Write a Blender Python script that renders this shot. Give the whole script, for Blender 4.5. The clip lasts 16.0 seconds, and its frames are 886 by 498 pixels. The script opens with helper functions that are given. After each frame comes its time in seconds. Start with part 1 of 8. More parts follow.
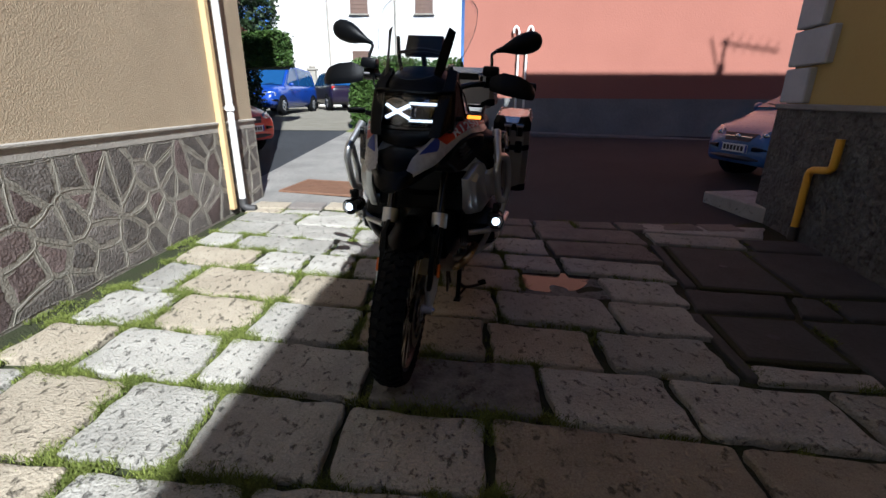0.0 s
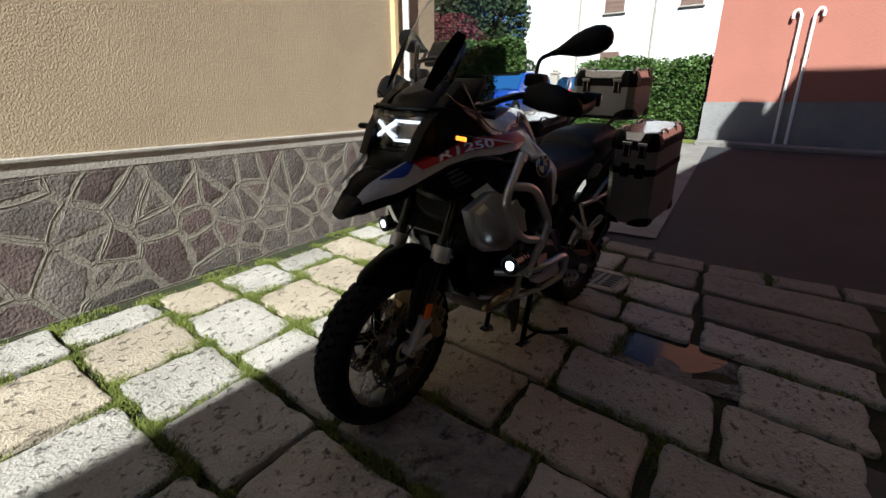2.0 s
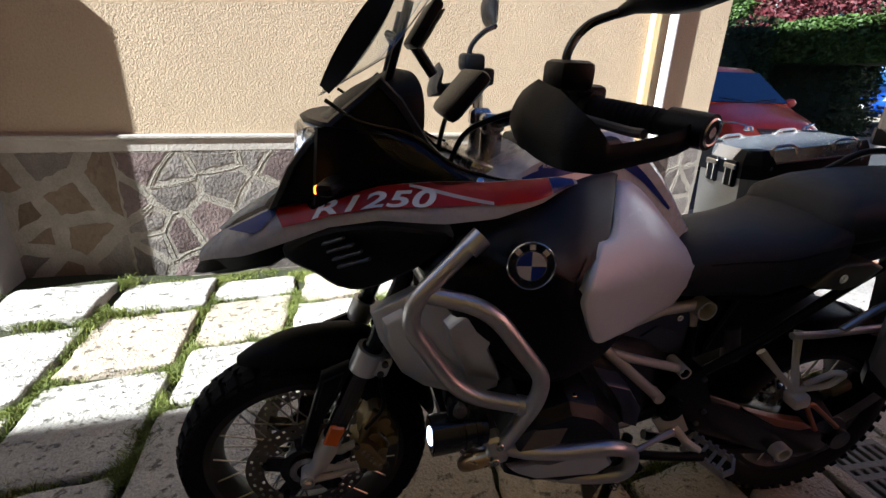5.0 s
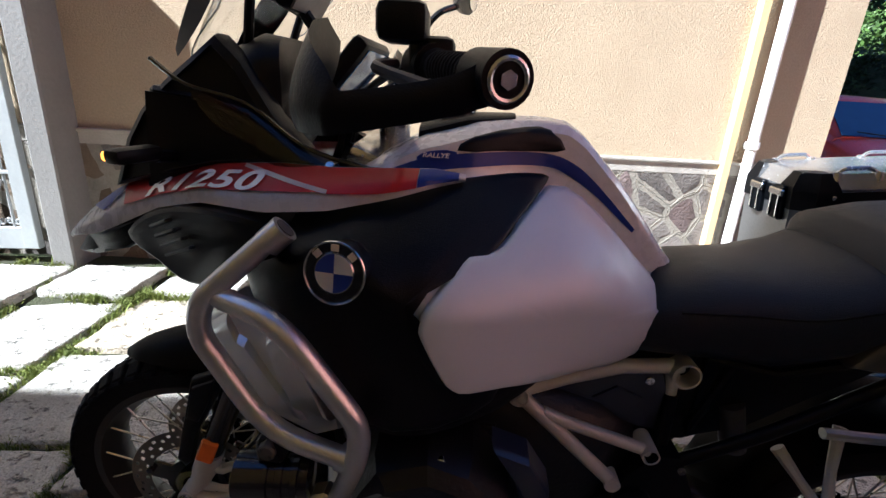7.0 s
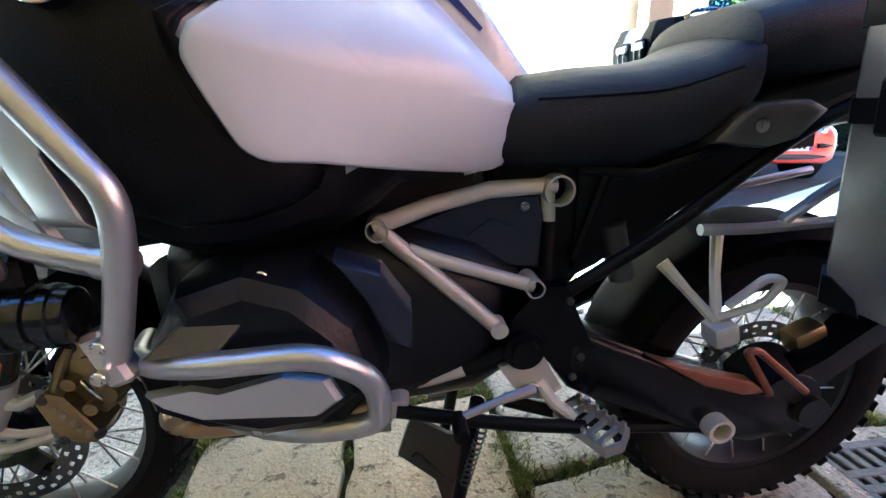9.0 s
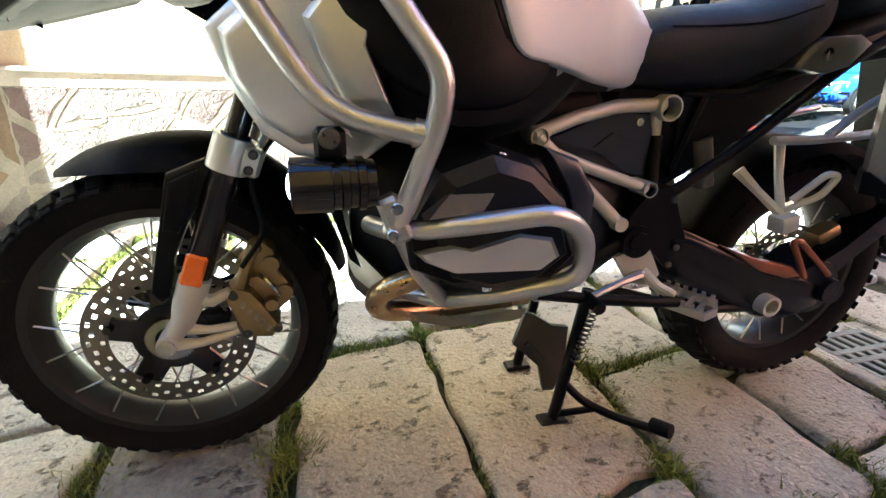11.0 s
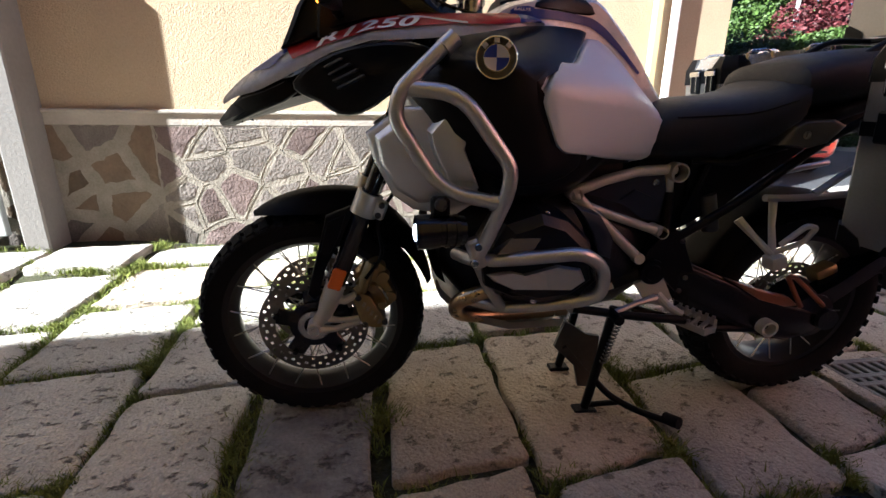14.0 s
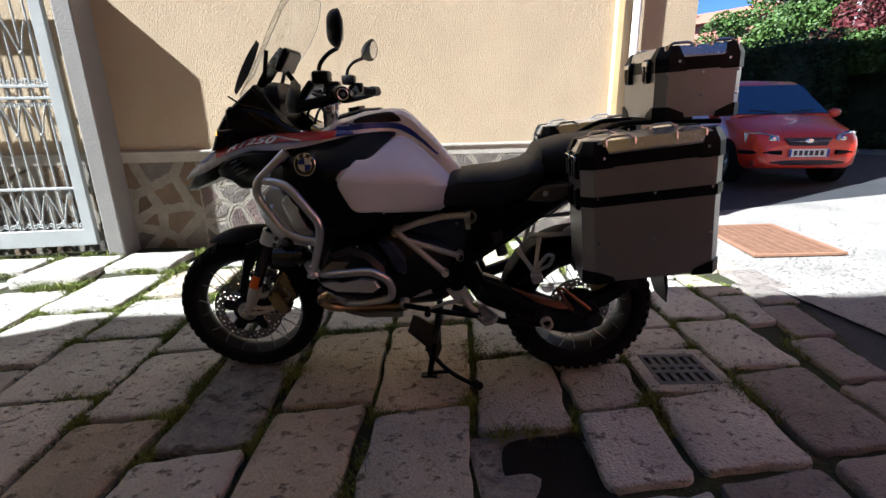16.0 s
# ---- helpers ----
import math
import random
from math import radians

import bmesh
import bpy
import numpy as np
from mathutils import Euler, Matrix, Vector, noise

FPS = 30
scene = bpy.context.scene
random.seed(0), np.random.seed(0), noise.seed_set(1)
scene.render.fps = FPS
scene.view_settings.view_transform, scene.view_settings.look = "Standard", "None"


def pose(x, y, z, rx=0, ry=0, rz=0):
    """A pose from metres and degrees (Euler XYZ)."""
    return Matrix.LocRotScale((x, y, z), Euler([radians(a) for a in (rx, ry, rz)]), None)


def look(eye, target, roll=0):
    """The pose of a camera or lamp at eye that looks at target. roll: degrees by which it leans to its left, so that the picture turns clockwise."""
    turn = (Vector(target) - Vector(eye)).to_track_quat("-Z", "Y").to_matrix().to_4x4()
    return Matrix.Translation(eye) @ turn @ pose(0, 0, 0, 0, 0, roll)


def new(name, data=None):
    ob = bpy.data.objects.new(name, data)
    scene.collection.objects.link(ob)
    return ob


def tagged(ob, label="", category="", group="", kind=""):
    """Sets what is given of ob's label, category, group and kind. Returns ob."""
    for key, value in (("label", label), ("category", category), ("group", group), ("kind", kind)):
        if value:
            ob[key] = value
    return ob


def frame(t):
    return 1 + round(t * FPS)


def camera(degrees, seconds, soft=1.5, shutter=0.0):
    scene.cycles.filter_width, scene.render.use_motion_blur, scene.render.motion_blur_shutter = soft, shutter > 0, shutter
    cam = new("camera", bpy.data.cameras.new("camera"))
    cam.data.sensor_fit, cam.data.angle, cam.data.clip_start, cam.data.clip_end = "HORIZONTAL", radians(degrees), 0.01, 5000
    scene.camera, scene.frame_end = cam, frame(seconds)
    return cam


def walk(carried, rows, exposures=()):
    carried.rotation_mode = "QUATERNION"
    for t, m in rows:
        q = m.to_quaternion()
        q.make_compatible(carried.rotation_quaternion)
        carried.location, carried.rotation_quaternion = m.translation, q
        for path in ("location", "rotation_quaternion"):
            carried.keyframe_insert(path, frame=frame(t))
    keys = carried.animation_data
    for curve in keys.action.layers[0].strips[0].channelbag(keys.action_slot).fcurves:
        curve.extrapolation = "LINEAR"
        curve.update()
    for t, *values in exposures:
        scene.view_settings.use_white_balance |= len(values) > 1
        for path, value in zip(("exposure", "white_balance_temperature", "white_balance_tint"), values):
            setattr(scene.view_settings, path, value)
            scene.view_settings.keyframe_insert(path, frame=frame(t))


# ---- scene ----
# ---- camera ----
cam = camera(89.8, 16.0)
PATH = [
    (0, (0.305, 0.58, 1.192), (0.239, 2.472, 0.546), 0.3),
    (0.5, (0.52, 0.686, 1.219), (0.159, 2.544, 0.573), 0.5),
    (1, (0.749, 0.779, 1.219), (0.027, 2.528, 0.571), -0.4),
    (1.5, (0.959, 0.895, 1.245), (0.007, 2.533, 0.603), -0.2),
    (2, (1.083, 1.118, 1.236), (0.055, 2.711, 0.599), -0.1),
    (2.5, (1.19, 1.375, 1.264), (0.072, 2.904, 0.623), -0.6),
    (3, (1.299, 1.636, 1.29), (-0.018, 3.008, 0.67), 0.6),
    (3.5, (1.309, 1.85, 1.319), (-0.197, 3.017, 0.712), 1.8),
    (4, (1.221, 2.048, 1.289), (-0.386, 3.067, 0.672), 2.7),
    (4.2, (1.186, 2.115, 1.278), (-0.457, 3.063, 0.644), 2.3),
    (6.3, (1.056, 2.572, 1.287), (-0.805, 2.796, 0.59), 2.8),
    (6.5, (1.059, 2.63, 1.27), (-0.811, 2.849, 0.596), 3.1),
    (7, (1.026, 2.73, 1.21), (-0.868, 2.937, 0.601), 3.6),
    (7.5, (0.984, 2.798, 1.106), (-0.917, 3.076, 0.548), 1.8),
    (8, (0.982, 2.878, 0.998), (-0.914, 3.212, 0.456), 0.4),
    (8.2, (0.989, 2.897, 0.961), (-0.907, 3.258, 0.435), 0.2),
    (10.3, (1.077, 2.674, 0.795), (-0.694, 3.384, 0.196), -0.1),
    (10.5, (1.08, 2.611, 0.786), (-0.685, 3.328, 0.176), -0.0),
    (11, (1.068, 2.468, 0.77), (-0.687, 3.2, 0.149), 0.3),
    (11.5, (1.031, 2.358, 0.774), (-0.699, 3.144, 0.148), 0.5),
    (12, (0.986, 2.271, 0.777), (-0.717, 3.108, 0.146), -0.4),
    (12.5, (0.965, 2.214, 0.795), (-0.713, 3.098, 0.162), -0.2),
    (13, (1.011, 2.192, 0.819), (-0.66, 3.094, 0.192), 0.0),
    (13.5, (1.154, 2.236, 0.839), (-0.596, 2.991, 0.231), 0.9),
    (14, (1.367, 2.314, 0.898), (-0.481, 2.835, 0.339), 0.5),
    (14.5, (1.606, 2.391, 0.911), (-0.284, 2.78, 0.385), 0.8),
    (15, (1.83, 2.505, 1.011), (-0.075, 2.801, 0.48), 0.5),
    (15.5, (1.974, 2.712, 1.087), (0.068, 2.982, 0.545), -0.4),
    (16, (2.132, 2.932, 1.147), (0.224, 3.171, 0.595), -1.1),
]
EXPOSURES = [(0.0, 1.24, 5260, 7), (2.0, 1.3, 5540, 5), (3.5, 1.68, 5680, 7), (4.2, 1.96, 5530, 8), (6.3, 2.52, 5130, 6), (7.0, 2.64, 5100, 8), (7.5, 3.19, 4980, 1), (8.0, 3.91, 4380, -8), (8.2, 4.08, 4380, -8), (10.3, 5.2, 4710, -12), (10.5, 5.22, 4810, -14), (11.0, 4.74, 5300, -8), (11.5, 4.44, 5400, -7), (12.5, 3.83, 5460, -5), (13.5, 3.28, 5460, 4), (14.5, 2.72, 5470, 10), (15.0, 2.7, 5430, 7), (16.0, 2.36, 5290, 7)]
walk(cam, [(t, look(eye, target, roll)) for t, eye, target, roll in PATH], EXPOSURES)

# ---- sky and sun ----
SUN_WAY = Vector((-0.325, 0.946, -0.927)).normalized()
world = bpy.data.worlds.new("sky")
scene.world = world
world.use_nodes = True
_n = world.node_tree.nodes
sky = _n.new("ShaderNodeTexSky")
sky.sky_type = "NISHITA"
sky.sun_disc = False
sky.sun_elevation = math.asin(-SUN_WAY.z)
sky.ozone_density = 5.0
sky.air_density = 0.4
sky.dust_density = 0.1
sky.sun_rotation = math.atan2(-SUN_WAY.x, -SUN_WAY.y)
world.node_tree.links.new(sky.outputs[0], _n["Background"].inputs[0])
_n["Background"].inputs[1].default_value = 0.05
sun = new("sun", bpy.data.lights.new("sun", "SUN"))
sun.data.energy, sun.data.angle, sun.data.color = 5.0, radians(0.53), (1.0, 0.91, 0.785)
sun.matrix_world = look((0, 0, 30), Vector((0, 0, 30)) + SUN_WAY)

rng = random.Random(7)


# ---- materials ----
def mat(name, a, b=None, rough=0.6, metal=0.0, scale=6.0, fine=60.0, bump=0.0, bump_scale=None, coat=0.0, per_object=0.0, rough_var=0.1, spec=0.5, per_island=0.0, spots=0.0, spot_scale=30.0, grain=0.6):
    """A surface that drifts between the colours a and b at two scales, with fine relief."""
    m = bpy.data.materials.new(name)
    m.use_nodes = True
    n, link = m.node_tree.nodes, m.node_tree.links.new
    p = n["Principled BSDF"]
    b = b or tuple(c * 0.8 for c in a)
    co = n.new("ShaderNodeTexCoord")
    big = n.new("ShaderNodeTexNoise")
    big.inputs["Scale"].default_value, big.inputs["Detail"].default_value = scale, 6
    small = n.new("ShaderNodeTexNoise")
    small.inputs["Scale"].default_value, small.inputs["Detail"].default_value = fine, 4
    where = co.outputs["Object"]
    if per_object:
        shift = n.new("ShaderNodeVectorMath")
        shift.operation = "MULTIPLY_ADD"
        link(n.new("ShaderNodeObjectInfo").outputs["Random"], shift.inputs[0])
        shift.inputs[1].default_value = (37.0, 53.0, 11.0)
        link(where, shift.inputs[2])
        where = shift.outputs[0]
    for t in (big, small):
        link(where, t.inputs["Vector"])
    mix = n.new("ShaderNodeMath")
    mix.operation = "MULTIPLY_ADD"
    link(small.outputs["Fac"], mix.inputs[0])
    mix.inputs[1].default_value = grain
    half = n.new("ShaderNodeMath")
    half.operation = "MULTIPLY_ADD"
    link(big.outputs["Fac"], half.inputs[0])
    half.inputs[1].default_value, half.inputs[2].default_value = 1.6, -0.3 - 0.5 * grain
    link(half.outputs[0], mix.inputs[2])
    ramp = n.new("ShaderNodeMix")
    ramp.data_type = "RGBA"
    link(mix.outputs[0], ramp.inputs["Factor"])
    ramp.inputs["A"].default_value, ramp.inputs["B"].default_value = (*a, 1), (*b, 1)
    colour = ramp.outputs["Result"]
    if per_object or per_island:
        if per_object:
            info = n.new("ShaderNodeObjectInfo").outputs["Random"]
        else:
            info = n.new("ShaderNodeNewGeometry").outputs["Random Per Island"]
        hsv = n.new("ShaderNodeHueSaturation")
        val = n.new("ShaderNodeMapRange")
        k = per_object or per_island
        val.inputs["To Min"].default_value, val.inputs["To Max"].default_value = 1 - k, 1 + k
        link(info, val.inputs["Value"])
        link(val.outputs[0], hsv.inputs["Value"])
        link(colour, hsv.inputs["Color"])
        colour = hsv.outputs[0]
    pit = None
    if spots:
        sn = n.new("ShaderNodeTexNoise")
        sn.inputs["Scale"].default_value, sn.inputs["Detail"].default_value, sn.inputs["Roughness"].default_value = spot_scale, 5, 0.68
        st = n.new("ShaderNodeMapping")
        st.inputs["Scale"].default_value = (1.0, 0.7, 1.0)
        st.inputs["Rotation"].default_value = (0, 0, 0.6)
        link(where, st.inputs["Vector"])
        link(st.outputs[0], sn.inputs["Vector"])
        pit = n.new("ShaderNodeMapRange")
        pit.inputs["From Min"].default_value, pit.inputs["From Max"].default_value = 0.575, 0.66
        link(sn.outputs["Fac"], pit.inputs["Value"])
        amount = n.new("ShaderNodeMath")
        amount.operation = "MULTIPLY"
        amount.inputs[1].default_value = spots
        link(pit.outputs[0], amount.inputs[0])
        dark = n.new("ShaderNodeMix")
        dark.data_type = "RGBA"
        link(amount.outputs[0], dark.inputs["Factor"])
        link(colour, dark.inputs["A"])
        dark.inputs["B"].default_value = (*[c * 0.38 for c in b], 1)
        colour = dark.outputs["Result"]
    link(colour, p.inputs["Base Color"])
    rr = n.new("ShaderNodeMapRange")
    rr.inputs["To Min"].default_value, rr.inputs["To Max"].default_value = max(0.02, rough - rough_var), min(1, rough + rough_var)
    link(small.outputs["Fac"], rr.inputs["Value"])
    link(rr.outputs[0], p.inputs["Roughness"])
    p.inputs["Metallic"].default_value = metal
    p.inputs["Coat Weight"].default_value = coat
    p.inputs["Coat Roughness"].default_value = 0.05
    p.inputs["Specular IOR Level"].default_value = spec
    if bump:
        bt = n.new("ShaderNodeTexNoise")
        bt.inputs["Scale"].default_value, bt.inputs["Detail"].default_value = bump_scale or fine, 5
        link(where, bt.inputs["Vector"])
        bn = n.new("ShaderNodeBump")
        bn.inputs["Strength"].default_value, bn.inputs["Distance"].default_value = 1.0, bump
        height = bt.outputs["Fac"]
        if pit:
            hole = n.new("ShaderNodeMath")
            hole.operation = "SUBTRACT"
            link(height, hole.inputs[0])
            link(amount.outputs[0], hole.inputs[1])
            height = hole.outputs[0]
        link(height, bn.inputs["Height"])
        link(bn.outputs["Normal"], p.inputs["Normal"])
    return m


def glow(name, colour, power):
    m = bpy.data.materials.new(name)
    m.use_nodes = True
    p = m.node_tree.nodes["Principled BSDF"]
    p.inputs["Base Color"].default_value = (*colour, 1)
    p.inputs["Emission Color"].default_value = (*colour, 1)
    p.inputs["Emission Strength"].default_value = power
    return m


def clear(name, tint=(1, 1, 1), rough=0.0, thin=0.9):
    """Thin clear plastic or glass: mostly let through, with a glossy film."""
    m = bpy.data.materials.new(name)
    m.use_nodes = True
    n, link = m.node_tree.nodes, m.node_tree.links.new
    n.remove(n["Principled BSDF"])
    tr, gl, mx, fr = n.new("ShaderNodeBsdfTransparent"), n.new("ShaderNodeBsdfGlossy"), n.new("ShaderNodeMixShader"), n.new("ShaderNodeLayerWeight")
    tr.inputs[0].default_value = (*[c * thin for c in tint], 1)
    gl.inputs["Roughness"].default_value = rough
    fr.inputs["Blend"].default_value = 0.5
    steep, film = n.new("ShaderNodeMath"), n.new("ShaderNodeMath")
    steep.operation, film.operation = "POWER", "MULTIPLY_ADD"
    steep.inputs[1].default_value = 5.0
    film.inputs[1].default_value, film.inputs[2].default_value = 0.9, 0.04
    link(fr.outputs["Facing"], steep.inputs[0])
    link(steep.outputs[0], film.inputs[0])
    link(film.outputs[0], mx.inputs[0])
    link(tr.outputs[0], mx.inputs[1])
    link(gl.outputs[0], mx.inputs[2])
    link(mx.outputs[0], n["Material Output"].inputs["Surface"])
    return m


M = {}
M["stucco"] = mat("stucco", (0.4133, 0.3289, 0.2218), (0.3262, 0.2575, 0.1723), rough=0.92, scale=1.2, fine=75, bump=0.0062, bump_scale=105, grain=1.6, spec=0.2)
M["cement"] = mat("cement", (0.40, 0.37, 0.32), (0.27, 0.25, 0.22), rough=0.9, scale=4, fine=70, bump=0.004, spec=0.2)
M["mortar"] = mat("mortar", (0.2646, 0.2419, 0.2016), (0.168, 0.1537, 0.126), rough=0.95, scale=9, fine=90, bump=0.007, bump_scale=70, spec=0.2, grain=1.1)
M["wall_stone"] = mat("wall_stone", (0.1716, 0.1514, 0.1338), (0.0924, 0.08272, 0.0748), rough=0.9, scale=9, fine=110, bump=0.010, bump_scale=60, per_object=0.3, spec=0.2, grain=1.2)
M["wall_stone_red"] = mat("wall_stone_red", (0.154, 0.1162, 0.1056), (0.08624, 0.066, 0.0616), rough=0.9, scale=9, fine=110, bump=0.010, bump_scale=60, per_object=0.3, spec=0.2, grain=1.2)
M["wall_stone_brown"] = mat("wall_stone_brown", (0.1496, 0.11, 0.0748), (0.0968, 0.0748, 0.0528), rough=0.9, scale=9, fine=60, bump=0.012, bump_scale=40, per_object=0.3, spec=0.2)
M["paving"] = mat("paving", (0.4068, 0.3869, 0.3417), (0.2486, 0.235, 0.2061), rough=0.88, scale=4, fine=170, bump=0.012, bump_scale=80, per_object=0.18, spec=0.25, spots=0.85, spot_scale=30, grain=1.7)
M["paving_warm"] = mat("paving_warm", (0.3853, 0.336, 0.2554), (0.2374, 0.2007, 0.1478), rough=0.88, scale=4, fine=170, bump=0.012, bump_scale=80, per_object=0.16, spec=0.25, spots=0.82, spot_scale=26, grain=1.7)
M["paving_pink"] = mat("paving_pink", (0.216, 0.1908, 0.1692), (0.1368, 0.121, 0.108), rough=0.85, scale=7, fine=90, bump=0.010, per_object=0.15, spec=0.3, spots=0.6, spot_scale=34, grain=1.2)
M["paving_dark"] = mat("paving_dark", (0.216, 0.208, 0.192), (0.088, 0.084, 0.08), rough=0.85, scale=14, fine=90, bump=0.022, bump_scale=34, spec=0.25, spots=0.7, spot_scale=20)
M["water"] = mat("water", (0.016, 0.016, 0.014), (0.011, 0.011, 0.010), rough=0.12, rough_var=0.05, scale=6, spec=0.26)
M["soil"] = mat("soil", (0.0408, 0.0357, 0.0255), (0.0306, 0.0425, 0.01445), rough=0.95, scale=7, fine=80, bump=0.014, spec=0.15)
M["asphalt"] = mat("asphalt", (0.0364, 0.0385, 0.0427), (0.0224, 0.0238, 0.0273), rough=0.85, scale=1.3, fine=160, bump=0.010, bump_scale=130, spec=0.3, spots=0.4, spot_scale=60, grain=1.2)
M["apron"] = mat("apron", (0.2678, 0.2543, 0.2321), (0.1517, 0.1446, 0.1339), rough=0.9, scale=2, fine=70, bump=0.012, bump_scale=60, spec=0.25, spots=0.6, spot_scale=40, grain=1.4)
M["gravel"] = mat("gravel", (0.216, 0.198, 0.162), (0.15, 0.138, 0.108), rough=0.95, scale=2, fine=40, bump=0.03, spec=0.2)
M["rust"] = mat("rust", (0.21, 0.115, 0.07), (0.13, 0.07, 0.045), rough=0.85, scale=9, fine=50, bump=0.003, spec=0.3)
M["cast_iron"] = mat("cast_iron", (0.075, 0.072, 0.07), (0.045, 0.042, 0.042), rough=0.6, metal=0.4, scale=12, fine=80, bump=0.003)
M["slab"] = mat("slab", (0.07, 0.07, 0.0679), (0.0455, 0.0448, 0.0434), rough=0.85, scale=4, fine=60, bump=0.005, spec=0.3)
M["salmon"] = mat("salmon", (0.345, 0.148, 0.110), (0.30, 0.127, 0.094), rough=0.9, scale=0.8, fine=25, bump=0.004, spec=0.2)
M["grey_plinth"] = mat("grey_plinth", (0.255, 0.255, 0.2465), (0.17, 0.17, 0.17), rough=0.9, scale=1.5, fine=20, bump=0.01, spec=0.2)
M["white_wall"] = mat("white_wall", (0.68, 0.6715, 0.646), (0.612, 0.6035, 0.578), rough=0.9, scale=0.6, fine=20, bump=0.003, spec=0.2)
M["yellow_wall"] = mat("yellow_wall", (0.42, 0.31, 0.12), (0.37, 0.27, 0.10), rough=0.9, scale=1.0, fine=30, bump=0.004, spec=0.2)
M["quoin"] = mat("quoin", (0.44, 0.45, 0.47), (0.36, 0.37, 0.39), rough=0.85, scale=3, fine=40, bump=0.003, spec=0.2)
M["roughcast"] = mat("roughcast", (0.1656, 0.162, 0.1512), (0.0864, 0.08424, 0.0792), rough=0.95, scale=6, fine=22, bump=0.10, bump_scale=20, spec=0.2, spots=0.5, spot_scale=18)
M["gas_yellow"] = mat("gas_yellow", (0.75, 0.42, 0.03), (0.62, 0.33, 0.02), rough=0.5, scale=8)
M["pipe_ochre"] = mat("pipe_ochre", (0.62, 0.44, 0.22), (0.50, 0.35, 0.17), rough=0.75, scale=5)
M["pipe_white"] = mat("pipe_white", (0.78, 0.77, 0.74), (0.62, 0.61, 0.58), rough=0.5, scale=4)
M["gate_paint"] = mat("gate_paint", (0.323, 0.3357, 0.3315), (0.255, 0.2677, 0.2677), rough=0.5, scale=6, fine=50, bump=0.001)
M["post_paint"] = mat("post_paint", (0.1827, 0.1742, 0.1615), (0.1403, 0.1343, 0.1241), rough=0.7, scale=3, fine=50, bump=0.002)
M["shutter"] = mat("shutter", (0.16, 0.10, 0.075), (0.12, 0.075, 0.055), rough=0.7, scale=3)
M["roof_tile"] = mat("roof_tile", (0.30, 0.13, 0.08), (0.20, 0.09, 0.06), rough=0.9, scale=2)
M["grass"] = mat("grass", (0.168, 0.192, 0.040), (0.080, 0.102, 0.022), rough=0.7, scale=4, per_island=0.35, spec=0.2)
M["leaf"] = mat("leaf", (0.0675, 0.117, 0.0225), (0.0315, 0.063, 0.0126), rough=0.55, scale=2, per_island=0.4, spec=0.3)
# dark tree leaves; on the street hedges the dark tone paints shade
M["leaf_dark"] = mat("leaf_dark", (0.02975, 0.0527, 0.0153), (0.0153, 0.02975, 0.0085), rough=0.6, scale=2, per_island=0.4, spec=0.3)
M["leaf_red"] = mat("leaf_red", (0.10, 0.016, 0.019), (0.05, 0.010, 0.012), rough=0.6, scale=2, per_island=0.4, spec=0.3)
# dark fill that paints the shade behind hedge leaves
M["hedge_inner_shade"] = mat("hedge_inner_shade", (0.02, 0.03, 0.012), (0.012, 0.02, 0.008), rough=0.9)
M["bark"] = mat("bark", (0.10, 0.075, 0.055), (0.06, 0.045, 0.035), rough=0.95, scale=6, bump=0.02)
M["iron"] = mat("iron", (0.03, 0.03, 0.03), (0.02, 0.02, 0.02), rough=0.6)
# motorcycle
M["paint_white"] = mat("paint_white", (0.58, 0.59, 0.61), (0.54, 0.55, 0.57), rough=0.28, scale=3, coat=0.6)
M["silver_panel"] = mat("silver_panel", (0.50, 0.555, 0.64), (0.475, 0.53, 0.61), rough=0.45, metal=0.1, scale=3, fine=300, coat=0.15)
M["paint_red"] = mat("paint_red", (0.55, 0.025, 0.02), (0.5, 0.02, 0.018), rough=0.35, coat=0.12)
M["paint_blue"] = mat("paint_blue", (0.015, 0.05, 0.36), (0.012, 0.04, 0.31), rough=0.35, coat=0.12)
M["plastic"] = mat("plastic", (0.0016, 0.0021, 0.0031), (0.0011, 0.0015, 0.0023), spec=0.15, rough=0.40, scale=8, fine=400, bump=0.0005, bump_scale=500)
M["plastic_grey"] = mat("plastic_grey", (0.020, 0.021, 0.024), (0.014, 0.015, 0.017), rough=0.5, scale=8, fine=300)
M["gloss_black"] = mat("gloss_black", (0.006, 0.007, 0.009), (0.0045, 0.0052, 0.007), rough=0.16, scale=5, rough_var=0.05)
M["drive_black"] = mat("drive_black", (0.004, 0.0048, 0.006), (0.0028, 0.0034, 0.0044), rough=0.22, rough_var=0.05, spec=0.22, scale=6, fine=200)
M["rubber"] = mat("rubber", (0.0062, 0.0068, 0.0078), (0.0036, 0.004, 0.0046), rough=0.85, scale=18, fine=160, bump=0.0015, spec=0.15)
M["seat_vinyl"] = mat("seat_vinyl", (0.0055, 0.0085, 0.016), (0.004, 0.006, 0.011), spec=0.28, rough=0.5, scale=12, fine=350, bump=0.0012, bump_scale=450)
M["steel_bar"] = mat("steel_bar", (0.56, 0.57, 0.59), (0.46, 0.47, 0.485), rough=0.34, rough_var=0.04, metal=0.9, scale=4, fine=120)
M["frame_grey"] = mat("frame_grey", (0.52, 0.52, 0.51), (0.44, 0.44, 0.43), rough=0.42, metal=0.3, scale=6, fine=120)
M["alu"] = mat("alu", (0.56, 0.565, 0.575), (0.48, 0.485, 0.495), rough=0.24, metal=0.9, scale=3, fine=180)
M["alu_satin"] = mat("alu_satin", (0.46, 0.45, 0.44), (0.37, 0.36, 0.35), rough=0.42, metal=0.85, scale=2.5, fine=140)
